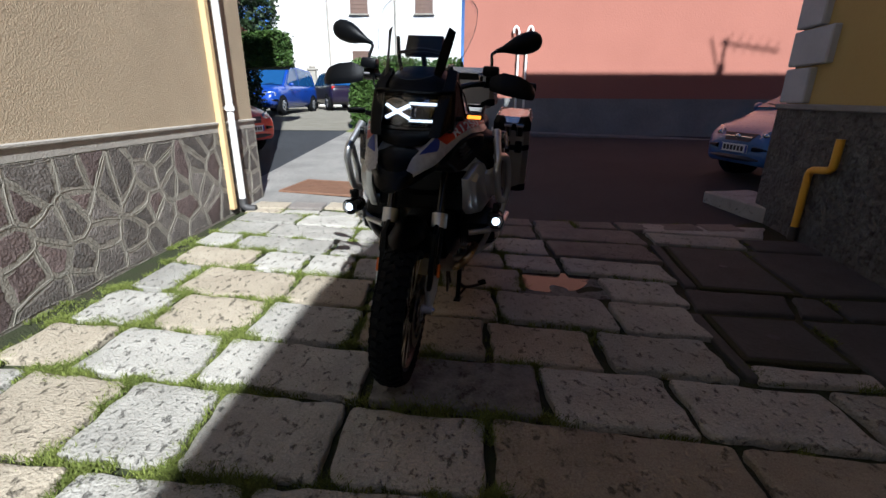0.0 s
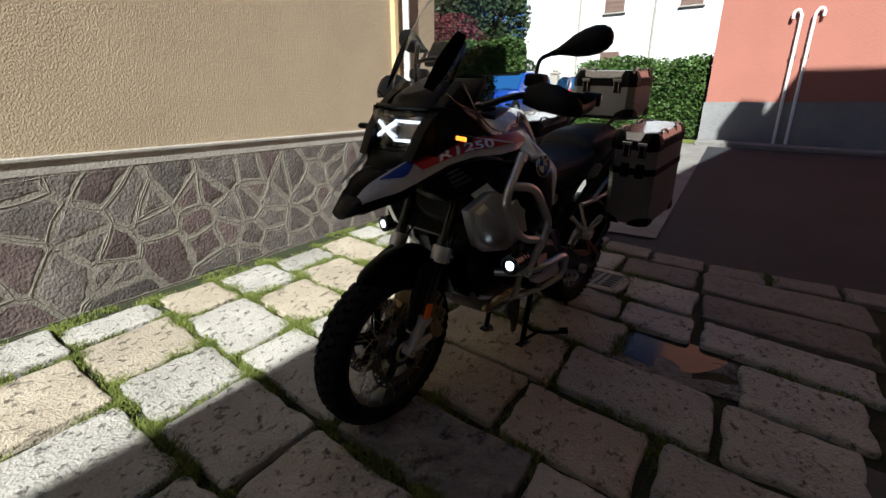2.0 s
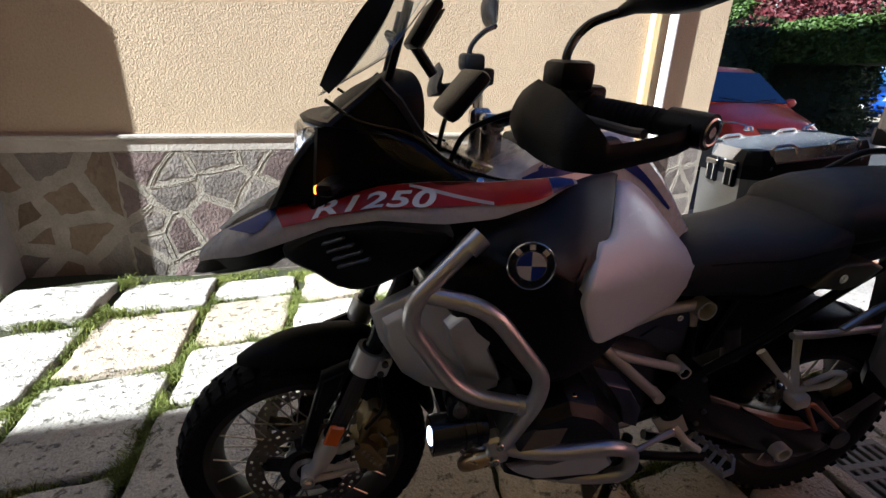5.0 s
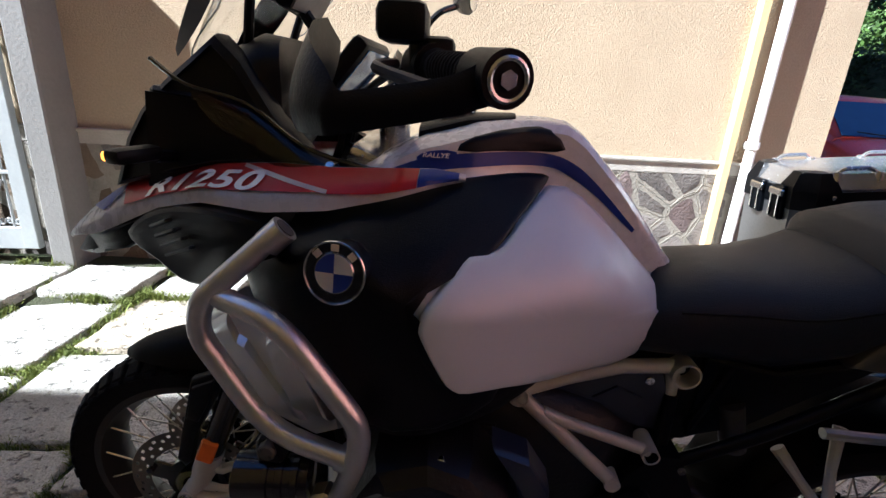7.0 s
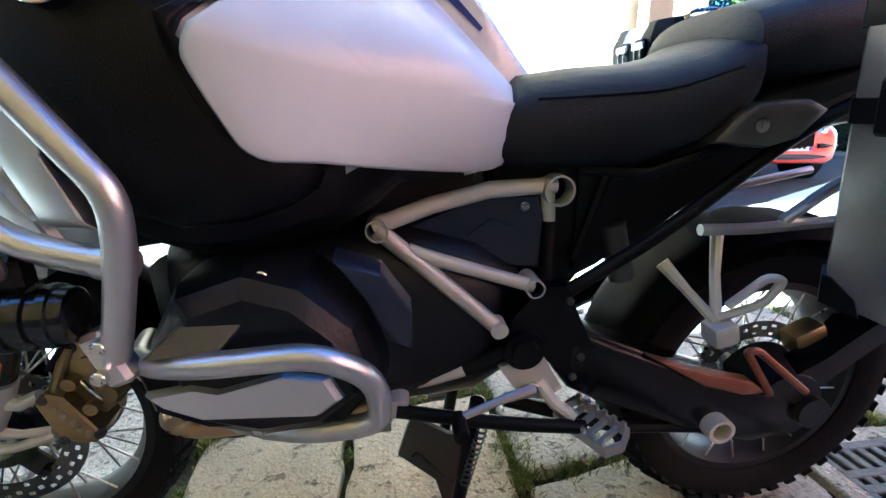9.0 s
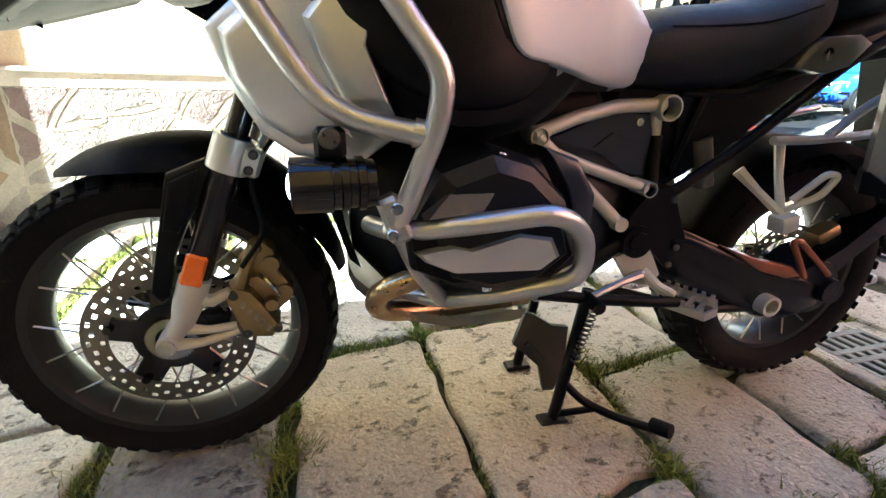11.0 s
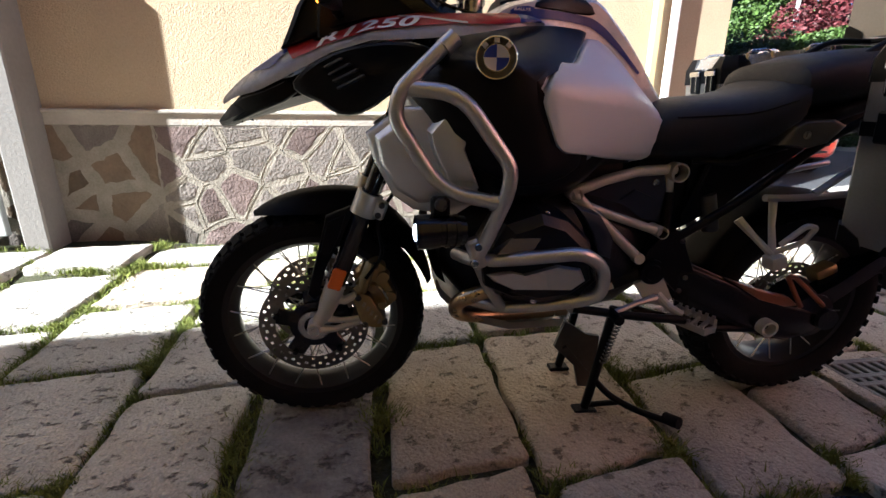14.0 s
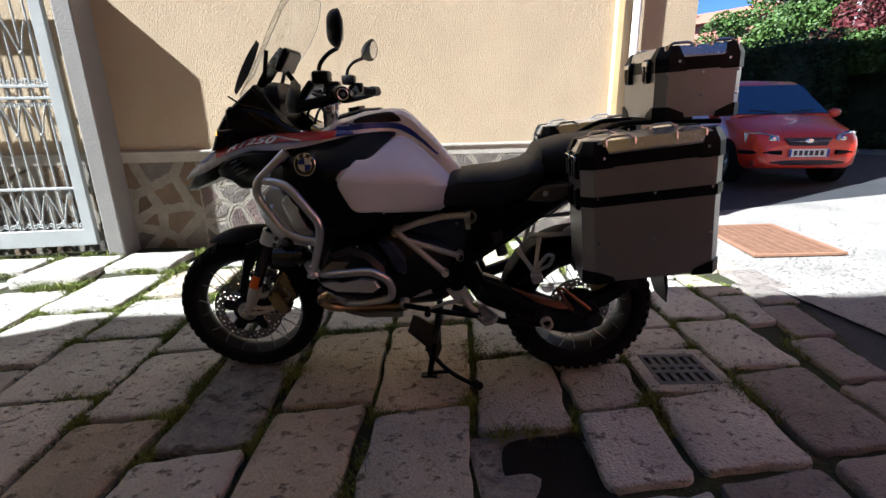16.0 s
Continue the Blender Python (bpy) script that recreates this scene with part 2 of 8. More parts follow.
M["case_alu"] = mat("case_alu", (0.335, 0.335, 0.335), (0.265, 0.262, 0.258), rough=0.36, metal=0.88, scale=2.5, fine=160)
M["cover_silver"] = mat("cover_silver", (0.60, 0.615, 0.635), (0.54, 0.555, 0.575), rough=0.38, rough_var=0.02, metal=0.88, scale=4, fine=200)
M["engine_grey"] = mat("engine_grey", (0.0045, 0.006, 0.009), (0.003, 0.004, 0.006), spec=0.3, rough=0.34, metal=0.1, scale=8, fine=120, bump=0.001)
M["head_grey"] = mat("head_grey", (0.085, 0.088, 0.092), (0.06, 0.062, 0.066), rough=0.42, metal=0.6, scale=6, fine=150)
M["disc_steel"] = mat("disc_steel", (0.30, 0.27, 0.24), (0.22, 0.19, 0.165), rough=0.35, metal=1.0, scale=6, fine=120)
M["spoke_steel"] = mat("spoke_steel", (0.62, 0.58, 0.52), (0.5, 0.46, 0.42), rough=0.3, metal=1.0)
M["gold"] = mat("gold", (0.36, 0.27, 0.13), (0.24, 0.18, 0.09), rough=0.4, metal=0.9, scale=14)
M["amber"] = mat("amber", (0.75, 0.16, 0.01), (0.65, 0.12, 0.01), rough=0.2)
M["reflector_red"] = mat("reflector_red", (0.45, 0.02, 0.015), (0.35, 0.015, 0.01), rough=0.2)
M["chrome"] = mat("chrome", (0.75, 0.74, 0.72), (0.65, 0.64, 0.62), rough=0.15, metal=1.0)
M["mirror_glass"] = mat("mirror_glass", (0.75, 0.77, 0.8), (0.72, 0.74, 0.77), rough=0.04, metal=1.0, rough_var=0.02)
M["screen"] = clear("screen", (0.97, 0.98, 0.98), 0.02, 0.97)
M["lens"] = clear("lens", (1, 1, 1), 0.03, 0.9)
M["drl"] = glow("drl", (0.95, 0.97, 1.0), 0.85)
M["fog_light"] = glow("fog_light", (0.9, 0.95, 1.0), 1.5)
M["turn_light"] = glow("turn_light", (1.0, 0.30, 0.02), 0.9)
M["reflector"] = mat("reflector", (0.55, 0.56, 0.58), (0.4, 0.41, 0.43), rough=0.12, metal=1.0, scale=20)
# cars
M["car_red"] = mat("car_red", (0.527, 0.03825, 0.0187), (0.476, 0.0323, 0.017), rough=0.3, coat=0.5)
M["car_blue"] = mat("car_blue", (0.012, 0.048, 0.28), (0.0096, 0.04, 0.248), rough=0.3, coat=0.7)
M["car_dark"] = mat("car_dark", (0.0112, 0.0072, 0.0224), (0.0088, 0.0056, 0.0176), rough=0.3, coat=0.7)
M["car_grey_blue"] = mat("car_grey_blue", (0.04, 0.11, 0.30), (0.035, 0.10, 0.27), rough=0.3, coat=0.7)
# blue base puts a sky reflection into the glass colour
M["car_glass"] = mat("car_glass", (0.015, 0.06, 0.17), (0.012, 0.05, 0.14), rough=0.06, rough_var=0.03, spec=0.8)
M["headlamp"] = mat("headlamp", (0.55, 0.57, 0.60), (0.35, 0.36, 0.38), rough=0.18, metal=0.6, scale=14, coat=1.0)
M["plate"] = mat("plate", (0.75, 0.75, 0.73), (0.7, 0.7, 0.68), rough=0.4)
M["dark_bar"] = mat("dark_bar", (0.02, 0.02, 0.03), (0.015, 0.015, 0.02), rough=0.5)
M["white_decal"] = mat("white_decal", (0.74, 0.74, 0.74), (0.7, 0.7, 0.7), rough=0.35, coat=0.3)


# ---- building helpers ----
def finish(bm, material, angle=32):
    me = bpy.data.meshes.new("mesh")
    bmesh.ops.recalc_face_normals(bm, faces=bm.faces)
    bm.to_mesh(me)
    bm.free()
    me.materials.append(M[material])
    me.shade_smooth()
    me.set_sharp_from_angle(angle=radians(angle))
    return me


def part(name, bm, material, parent=None, label="", angle=32):
    """Links a bmesh as ONE mesh object under a thing or a part."""
    ob = new(name, finish(bm, material, angle))
    ob.parent = parent
    return tagged(ob, label)


def thing(name, label, category, m=None, group="", kind=""):
    ob = new(name)
    ob.matrix_world = m or Matrix()
    return tagged(ob, label, category, group, kind)


def solid(name, bm, material, label, category="", kind="", group="", angle=32):
    return tagged(part(name, bm, material, None, label, angle), label, category, group, kind)


def box(bm, c, s, rot=None, bevel=0.0, seg=1):
    m = Matrix.Translation(c) @ (rot or Matrix()) @ Matrix.Diagonal((*s, 1))
    made = bmesh.ops.create_cube(bm, size=1.0, matrix=m)
    if bevel:
        edges = list({e for v in made["verts"] for e in v.link_edges})
        bmesh.ops.bevel(bm, geom=edges, offset=bevel, segments=seg, affect="EDGES", profile=0.5)


def cyl(bm, a, b, r, r2=None, n=16, cap=True):
    a, b = Vector(a), Vector(b)
    m = Matrix.Translation((a + b) / 2) @ (b - a).to_track_quat("Z", "Y").to_matrix().to_4x4()
    bmesh.ops.create_cone(bm, cap_ends=cap, segments=n, radius1=r, radius2=r if r2 is None else r2, depth=(b - a).length, matrix=m)


def ball(bm, c, r, s=(1, 1, 1), u=16, v=10):
    bmesh.ops.create_uvsphere(bm, u_segments=u, v_segments=v, radius=r, matrix=Matrix.Translation(c) @ Matrix.Diagonal((*s, 1)))


def curve_points(pts, steps=5, closed=False):
    """Catmull-Rom points through pts."""
    p = [Vector(q) for q in pts]
    out, n = [], len(p)
    for i in range(n if closed else n - 1):
        p0 = p[(i - 1) % n] if closed or i else p[0] * 2 - p[1]
        p1, p2 = p[i], p[(i + 1) % n]
        p3 = p[(i + 2) % n] if closed or i + 2 < n else p2 * 2 - p1
        for k in range(steps):
            t = k / steps
            out.append(0.5 * (2 * p1 + (p2 - p0) * t + (2 * p0 - 5 * p1 + 4 * p2 - p3) * t * t + (3 * p1 - p0 - 3 * p2 + p3) * t ** 3))
    if not closed:
        out.append(p[-1])
    return out


def round_path(pts, radius=0.05, seg=5):
    """Straight runs joined by round bends."""
    p = [Vector(q) for q in pts]
    out = [p[0]]
    for a, b, c in zip(p, p[1:], p[2:]):
        d1, d2 = (a - b), (c - b)
        r = min(radius, d1.length * 0.45, d2.length * 0.45)
        s, e = b + d1.normalized() * r, b + d2.normalized() * r
        for k in range(seg + 1):
            t = k / seg
            out.append(s * (1 - t) ** 2 + b * 2 * t * (1 - t) + e * t * t)
    out.append(p[-1])
    return out


def sweep(bm, path, r, n=10, closed=False, cap=True, rs=None):
    """A round tube along the points."""
    path = [Vector(p) for p in path]
    rings, side = [], None
    for i, p in enumerate(path):
        a = path[i - 1] if i or closed else p
        b = path[(i + 1) % len(path)] if i + 1 < len(path) or closed else p
        d = (b - a).normalized()
        if side is None:
            side = d.orthogonal().normalized()
        side = (side - d * side.dot(d)).normalized()
        up = d.cross(side)
        rad = rs[i] if rs else r
        rings.append([bm.verts.new(p + (side * math.cos(t) + up * math.sin(t)) * rad) for t in (2 * math.pi * k / n for k in range(n))])
    for i in range(len(rings) - (0 if closed else 1)):
        r0, r1 = rings[i], rings[(i + 1) % len(rings)]
        for k in range(n):
            bm.faces.new((r0[k], r0[(k + 1) % n], r1[(k + 1) % n], r1[k]))
    if cap and not closed:
        bm.faces.new(rings[0][::-1])
        bm.faces.new(rings[-1])


def loft(bm, sections, closed=True, cap=True):
    rows = [[bm.verts.new(p) for p in s] for s in sections]
    n = len(rows[0])
    for a, b in zip(rows, rows[1:]):
        for k in range(n if closed else n - 1):
            bm.faces.new((a[k], a[(k + 1) % n], b[(k + 1) % n], b[k]))
    if cap and closed:
        bm.faces.new(rows[0][::-1])
        bm.faces.new(rows[-1])


def oval(u, w0, w1, half, n=24, power=2.6, top=None):
    """A cross-section over the width: rounded, from w0 up to w1."""
    c, h = (w0 + w1) / 2, (w1 - w0) / 2
    out = []
    for k in range(n):
        t = 2 * math.pi * k / n
        cs, sn = math.cos(t), math.sin(t)
        y = math.copysign(abs(cs) ** (2 / power), cs) * half
        z = math.copysign(abs(sn) ** (2 / power), sn) * h
        if top and z > 0:
            y *= 1 - (1 - top) * (z / h) ** 1.5
        out.append((u, y, c + z))
    return out


def plate(bm, outline, depth, place):
    """A flat outline given thickness; place maps (a, b, d) to a point."""
    lo = [bm.verts.new(place(a, b, 0)) for a, b in outline]
    hi = [bm.verts.new(place(a, b, depth)) for a, b in outline]
    n = len(lo)
    bm.faces.new(lo[::-1])
    bm.faces.new(hi)
    for k in range(n):
        bm.faces.new((lo[k], lo[(k + 1) % n], hi[(k + 1) % n], hi[k]))


def dome(bm, outline, side, rise, thick=0.012, smooth=3, sign=1, profile=((1.0, 0.0), (0.97, 0.55), (0.9, 0.85), (0.7, 1.0), (0.35, 1.0))):
    """A pressed panel over an outline in the side view; side(u, w) is its distance from the middle, rise its swell."""
    o = [(p.x, p.y) for p in curve_points([(a, b, 0) for a, b in outline], smooth, True)] if smooth else list(outline)
    cu, cw = sum(p[0] for p in o) / len(o), sum(p[1] for p in o) / len(o)
    rings = [[bm.verts.new((u, sign * (side(u, w) - thick), w)) for u, w in o]]
    for s, h in profile:
        ring = []
        for u, w in o:
            uu, ww = cu + (u - cu) * s, cw + (w - cw) * s
            ring.append(bm.verts.new((uu, sign * (side(uu, ww) + rise * h), ww)))
        rings.append(ring)
    n = len(o)
    for a, b in zip(rings, rings[1:]):
        for k in range(n):
            bm.faces.new((a[k], a[(k + 1) % n], b[(k + 1) % n], b[k]))
    mid = bm.verts.new((cu, sign * (side(cu, cw) + rise), cw))
    for k in range(n):
        bm.faces.new((rings[-1][k], rings[-1][(k + 1) % n], mid))
    bm.faces.new(rings[0][::-1])


M["badge_mark"] = mat("badge_mark", (0.55, 0.50, 0.40), (0.45, 0.40, 0.32), rough=0.4)
M["paint_night"] = mat("paint_night", (0.010, 0.015, 0.036), (0.009, 0.0135, 0.032), rough=0.3, coat=0.3, rough_var=0.02)
M["exhaust"] = mat("exhaust", (0.50, 0.38, 0.22), (0.36, 0.25, 0.15), rough=0.3, metal=1.0, scale=9)
M["display"] = mat("display", (0.12, 0.11, 0.10), (0.085, 0.08, 0.07), rough=0.35, scale=20)
M["screen_edge"] = mat("screen_edge", (0.12, 0.125, 0.12), (0.08, 0.085, 0.08), rough=0.15)
M["trim_bronze"] = mat("trim_bronze", (0.10, 0.10, 0.10), (0.08, 0.08, 0.08), rough=0.45, rough_var=0.03, metal=0.6, scale=8)
# warm wall reflection on the black drive, put into the colour
M["copper_reflection"] = mat("copper_reflection", (0.26, 0.10, 0.052), (0.19, 0.072, 0.04), rough=0.35, metal=0.5, scale=8)
M["stand_green"] = mat("stand_green", (0.055, 0.058, 0.052), (0.036, 0.038, 0.034), rough=0.6, metal=0.3, scale=8)
M["smoke"] = clear("smoke", (0.55, 0.52, 0.50), 0.04, 0.85)


# ---- ground ----
def ground_z(y):
    """The yard lies level; the street beyond its edge climbs gently."""
    return 0.0 if y < 5.3 else min(0.05 * (y - 5.3), 0.6) + max(0.0, min(0.02 * (y - 17.3), 0.3))


def sheet(xs, ys, lift=0.0):
    bm = bmesh.new()
    rows = [[bm.verts.new((x, y, ground_z(y) + lift)) for x in xs] for y in ys]
    for a, b in zip(rows, rows[1:]):
        for k in range(len(xs) - 1):
            bm.faces.new((a[k], a[k + 1], b[k + 1], b[k]))
    return bm


solid("ground", sheet([-900, -60, -20, -5, 0, 5, 20, 60, 900], [-900, -60, -12, 0, 5.3, 6, 8, 11, 14, 17.3, 20, 26, 32.3, 60, 900], -0.03), "asphalt",
      "worn grey asphalt street and ground running to the horizon", "road", "structure")


def rise(x, y):
    """The yard climbs a little towards the gate."""
    a, b = max(0.0, min(1.0, (1.9 - y) / 1.1)), max(0.0, min(1.0, (-0.7 - x) / 1.2))
    return 0.10 * a * a * (3 - 2 * a) * b * b * (3 - 2 * b)


def bumpy(x, y):
    return 0.004 * noise.noise(Vector((x * 3, y * 3, 0)))


YARD_EDGE = [(-2.12, 5.9), (-0.9, 5.75), (-0.1, 5.5), (0.55, 5.2), (1.2, 5.02), (3.0, 4.95), (3.5, 5.25)]
bm = bmesh.new()
xs = np.linspace(-2.9, 3.6, 60)
grid = []
for j in range(70):
    f = j / 69
    row = []
    for x in xs:
        edge = float(np.interp(x, [p[0] for p in YARD_EDGE], [p[1] for p in YARD_EDGE]))
        y = -8 + f * (edge + 8)
        row.append(bm.verts.new((x, y, ground_z(y) - 0.022 + 1.5 * bumpy(x, y) + rise(x, y))))
    grid.append(row)
for a, b in zip(grid, grid[1:]):
    for k in range(59):
        bm.faces.new((a[k], a[k + 1], b[k + 1], b[k]))
yard = solid("ground_yard", bm, "soil", "dark earth and grit bed between old paving stones", "ground", "structure")

# concrete apron near the yard; beyond it the pale colour paints sunlit asphalt
bm = sheet(np.linspace(-2.6, 0.6, 12), np.linspace(5.55, 12.3, 20), -0.012)
solid("pavement_apron", bm, "apron", "pale worn concrete apron, carried on as sunlit asphalt painted pale", "pavement", "structure")
bm = sheet(np.linspace(-14, -0.3, 10), np.linspace(12.6, 34, 14), -0.015)
solid("ground_lot", bm, "gravel", "pale gravel parking lot with thin grass", "ground", "structure")

# strip of grass before the hedge
bm = sheet(np.linspace(-2.6, 0.5, 8), np.linspace(12.2, 12.8, 3), 0.0)
solid("ground_verge", bm, "grass", "narrow green grass verge", "ground", "structure")

# ---- long rendered wall with stone plinth ----
WX = -2.12
CAP_Z = 0.915


def wall_slab(name, x0, x1, y0, y1, z0, z1, material, label):
    bm = bmesh.new()
    box(bm, ((x0 + x1) / 2, (y0 + y1) / 2, (z0 + z1) / 2), (x1 - x0, y1 - y0, z1 - z0))
    return solid(name, bm, material, label, "wall", "structure")


wall_slab("wall_west", WX - 0.4, WX, -7.0, 5.9, CAP_Z + 0.03, 9.75, "stucco", "sunlit peach stucco wall with rough grain")
wall_slab("wall_west_return", WX - 9.0, WX - 0.4, 5.5, 5.9, 0.0, 9.75, "stucco", "shaded peach stucco end wall of the house")
plinth = wall_slab("wall_west_plinth", WX - 0.4, WX + 0.012, -7.0, 5.92, -0.1, CAP_Z, "mortar", "grey stone plinth with raised mortar joints")
bm = bmesh.new()
box(bm, (WX - 0.17, -0.54, CAP_Z + 0.018), (0.40, 12.95, 0.026), bevel=0.006)
box(bm, (WX - 0.19, -0.54, CAP_Z - 0.03), (0.412, 12.9, 0.075))
solid("trim_cap", bm, "cement", "weathered cement capping along the stone plinth", "trim", "structure")


def clip(poly, nx, ny, d):
    """The part of a polygon where nx*x + ny*y <= d."""
    out = []
    for (ax, ay), (bx, by) in zip(poly, poly[1:] + poly[:1]):
        fa, fb = nx * ax + ny * ay - d, nx * bx + ny * by - d
        if fa <= 0:
            out.append((ax, ay))
        if fa * fb < 0:
            t = fa / (fa - fb)
            out.append((ax + (bx - ax) * t, ay + (by - ay) * t))
    return out


def cells(sites, y0, y1, z0, z1, gap):
    """Irregular flat stones round the sites, parted by joints."""
    out = []
    for i, (sx, sy) in enumerate(sites):
        poly = [(y0, z0), (y1, z0), (y1, z1), (y0, z1)]
        for j, (tx, ty) in enumerate(sites):
            if i != j and abs(tx - sx) < 0.9 and abs(ty - sy) < 0.9:
                nx, ny = tx - sx, ty - sy
                ln = math.hypot(nx, ny)
                nx, ny = nx / ln, ny / ln
                d = nx * (sx + tx) / 2 + ny * (sy + ty) / 2 - gap / 2
                poly = clip(poly, nx, ny, d)
                if len(poly) < 3:
                    break
        if len(poly) >= 3:
            out.append(poly)
    return out


def stone_mesh(poly, proud, jit):
    cy, cz = sum(p[0] for p in poly) / len(poly), sum(p[1] for p in poly) / len(poly)
    pts = []
    for (ay, az), (by, bz) in zip(poly, poly[1:] + poly[:1]):
        parts = max(1, int(math.hypot(by - ay, bz - az) / 0.032))
        for k in range(parts):
            f = k / parts
            pts.append((ay + (by - ay) * f + rng.uniform(-jit, jit), az + (bz - az) * f + rng.uniform(-jit, jit)))
    bm = bmesh.new()
    rings = []
    for s, h in ((1.0, -0.01), (0.985, proud * 0.6), (0.93, proud)):
        rings.append([bm.verts.new((h + (rng.uniform(-0.002, 0.002) if h > 0 else 0), (y - cy) * s, (z - cz) * s)) for y, z in pts])
    n = len(pts)
    for a, b in zip(rings, rings[1:]):
        for k in range(n):
            bm.faces.new((a[k], a[(k + 1) % n], b[(k + 1) % n], b[k]))
    mid = bm.verts.new((proud, 0, 0))
    for k in range(n):
        bm.faces.new((rings[-1][k], rings[-1][(k + 1) % n], mid))
    return bm, cy, cz


def edges_of(polys):
    """Each border between neighbouring cells once."""
    seen = {}
    for poly in polys:
        for a, b in zip(poly, poly[1:] + poly[:1]):
            key = tuple(sorted(((round(a[0], 2), round(a[1], 2)), (round(b[0], 2), round(b[1], 2)))))
            if math.hypot(a[0] - b[0], a[1] - b[1]) > 0.03:
                seen[key] = (a, b)
    return list(seen.values())


def scatter(y0, y1, z0, z1, step):
    sites = []
    ny, nz = max(1, round((y1 - y0) / step)), max(1, round((z1 - z0) / (step * 0.8)))
    for i in range(ny):
        for j in range(nz):
            if rng.random() < 0.16:
                continue
            sites.append((y0 + (i + 0.5 + rng.uniform(-0.5, 0.5)) * (y1 - y0) / ny, z0 + (j + 0.5 + rng.uniform(-0.5, 0.5)) * (z1 - z0) / nz))
    return sites


# unseen wall, added to cut the sky light from the south
wall_slab("wall_sky_block", -9.0, 14.0, -10.4, -10.0, 0.0, 7.2, "cement", "plain grey unseen wall added behind the yard to block sky light")

# ---- pipes on the wall ----
bm = bmesh.new()
box(bm, (WX + 0.03, 5.12, 3.0), (0.06, 0.07, 5.9), bevel=0.008)
solid("cable_duct", bm, "pipe_ochre", "ochre painted flat duct fixed upright on the wall", "pipe")
rain = thing("rainwater_pipe", "white rainwater downpipe with a dark cast shoe", "pipe", Matrix.Translation((WX + 0.075, 5.26, 0)))
bm = bmesh.new()
cyl(bm, (0, 0, 0.09), (0, 0, 6.0), 0.035, n=20)
part("pipe", bm, "pipe_white", rain)
for z in (1.05, 2.9):
    bm = bmesh.new()
    cyl(bm, (0, 0, z), (0, 0, z + 0.05), 0.047, n=20)
    box(bm, (-0.04, 0, z + 0.025), (0.06, 0.03, 0.03))
    part("bracket", bm, "pipe_white", rain)
bm = bmesh.new()
sweep(bm, [(0, 0, 0.14), (0.0, 0.0, 0.06), (0.05, 0.0, 0.025), (0.13, 0.01, 0.02)], 0.046, n=14)
part("shoe", bm, "cast_iron", rain, "dark cast iron outlet shoe")

# ---- gate post and gate ----
POST_OUT, POST_TOP = 0.258, 2.235
post = thing("gate_post", "beige painted square steel gate post beside the wall", "post", Matrix.Translation((WX + POST_OUT / 2 - 0.01, 0.612, 0)))
bm = bmesh.new()
box(bm, (0, 0, POST_TOP / 2), (POST_OUT + 0.02, 0.136, POST_TOP), bevel=0.010)
part("column", bm, "post_paint", post)
bm = bmesh.new()
box(bm, (0, 0, POST_TOP + 0.01), (POST_OUT + 0.02, 0.14, 0.02), bevel=0.008)
part("cap", bm, "post_paint", post)
for z in (0.30, 2.1):
    bm = bmesh.new()
    box(bm, (0.0, -0.09, z), (0.05, 0.08, 0.10), bevel=0.005)
    part("hinge", bm, "cast_iron", post, "dark hinge block")


def scroll(bm, cx, cz, r, turn, flip=1, x=0.0):
    pts = []
    for k in range(22):
        t = k / 21
        a = turn + flip * t * 2.6 * math.pi
        rr = r * (1 - 0.8 * t)
        pts.append((x, cx + rr * math.cos(a), cz + rr * math.sin(a)))
    sweep(bm, pts, 0.006, n=6)


gate = thing("iron_gate", "pale grey wrought iron gate with scrolls, standing open", "gate", Matrix.Translation((WX + 0.17, 0.44, 0.03)))
bm = bmesh.new()
for y in (-0.045, -2.2):
    box(bm, (0, y, 1.25), (0.05, 0.088, 2.2), bevel=0.004)
for z in (0.218, 2.3):
    box(bm, (0, -1.12, z), (0.046, 2.10, 0.143), bevel=0.004)
for z in (0.638, 1.352, 1.44):
    box(bm, (0, -1.12, z), (0.03, 2.10, 0.022), bevel=0.003)
part("gate_frame", bm, "gate_paint", gate)
for k in range(23):
    y = -0.135 - k * 0.088
    bm = bmesh.new()
    cyl(bm, (0, y, 0.27), (0, y, 2.25), 0.008, n=8)
    part("bar", bm, "gate_paint", gate)
    for z, f in ((0.325, 1), (1.305, -1), (1.475, 1)):
        for s in (1, -1):
            bm = bmesh.new()
            scroll(bm, y + s * 0.024, z, 0.022, math.pi / 2 * (1 + f), s * f)
            part("scroll", bm, "gate_paint", gate)
    for z in (0.36, 1.07, 1.68) if k % 2 else ():
        bm = bmesh.new()
        sweep(bm, curve_points([(0.012, y - 0.078, z + 0.23), (0.012, y - 0.045, z + 0.14), (0.012, y, z), (0.012, y + 0.045, z + 0.14), (0.012, y + 0.078, z + 0.23)], 4), 0.006, n=6)
        ball(bm, (0.012, y, z), 0.014, u=8, v=6)
        part("leaf_spike", bm, "gate_paint", gate)

# ---- yellow house behind and beside the yard ----
YD = Vector((0.172, 0.985, 0)).normalized()
YC = Vector((3.53, 5.32, 0))
house = Matrix.Translation(YC) @ Matrix.Rotation(math.atan2(YD.y, YD.x), 4, "Z")  # x runs along the facade, y away to its left
yellow = thing("house", "yellow rendered house with pale quoins and a rough grey plinth", "house", house)
bm = bmesh.new()
box(bm, (-5.5, -5.0, 3.7), (11.0, 10.0, 5.4))
# unseen set-back storey, added to cast the higher shadow
box(bm, (-5.5, -5.5, 7.3), (11.0, 9.0, 2.0))
part("wall", bm, "yellow_wall", yellow)
bm = bmesh.new()
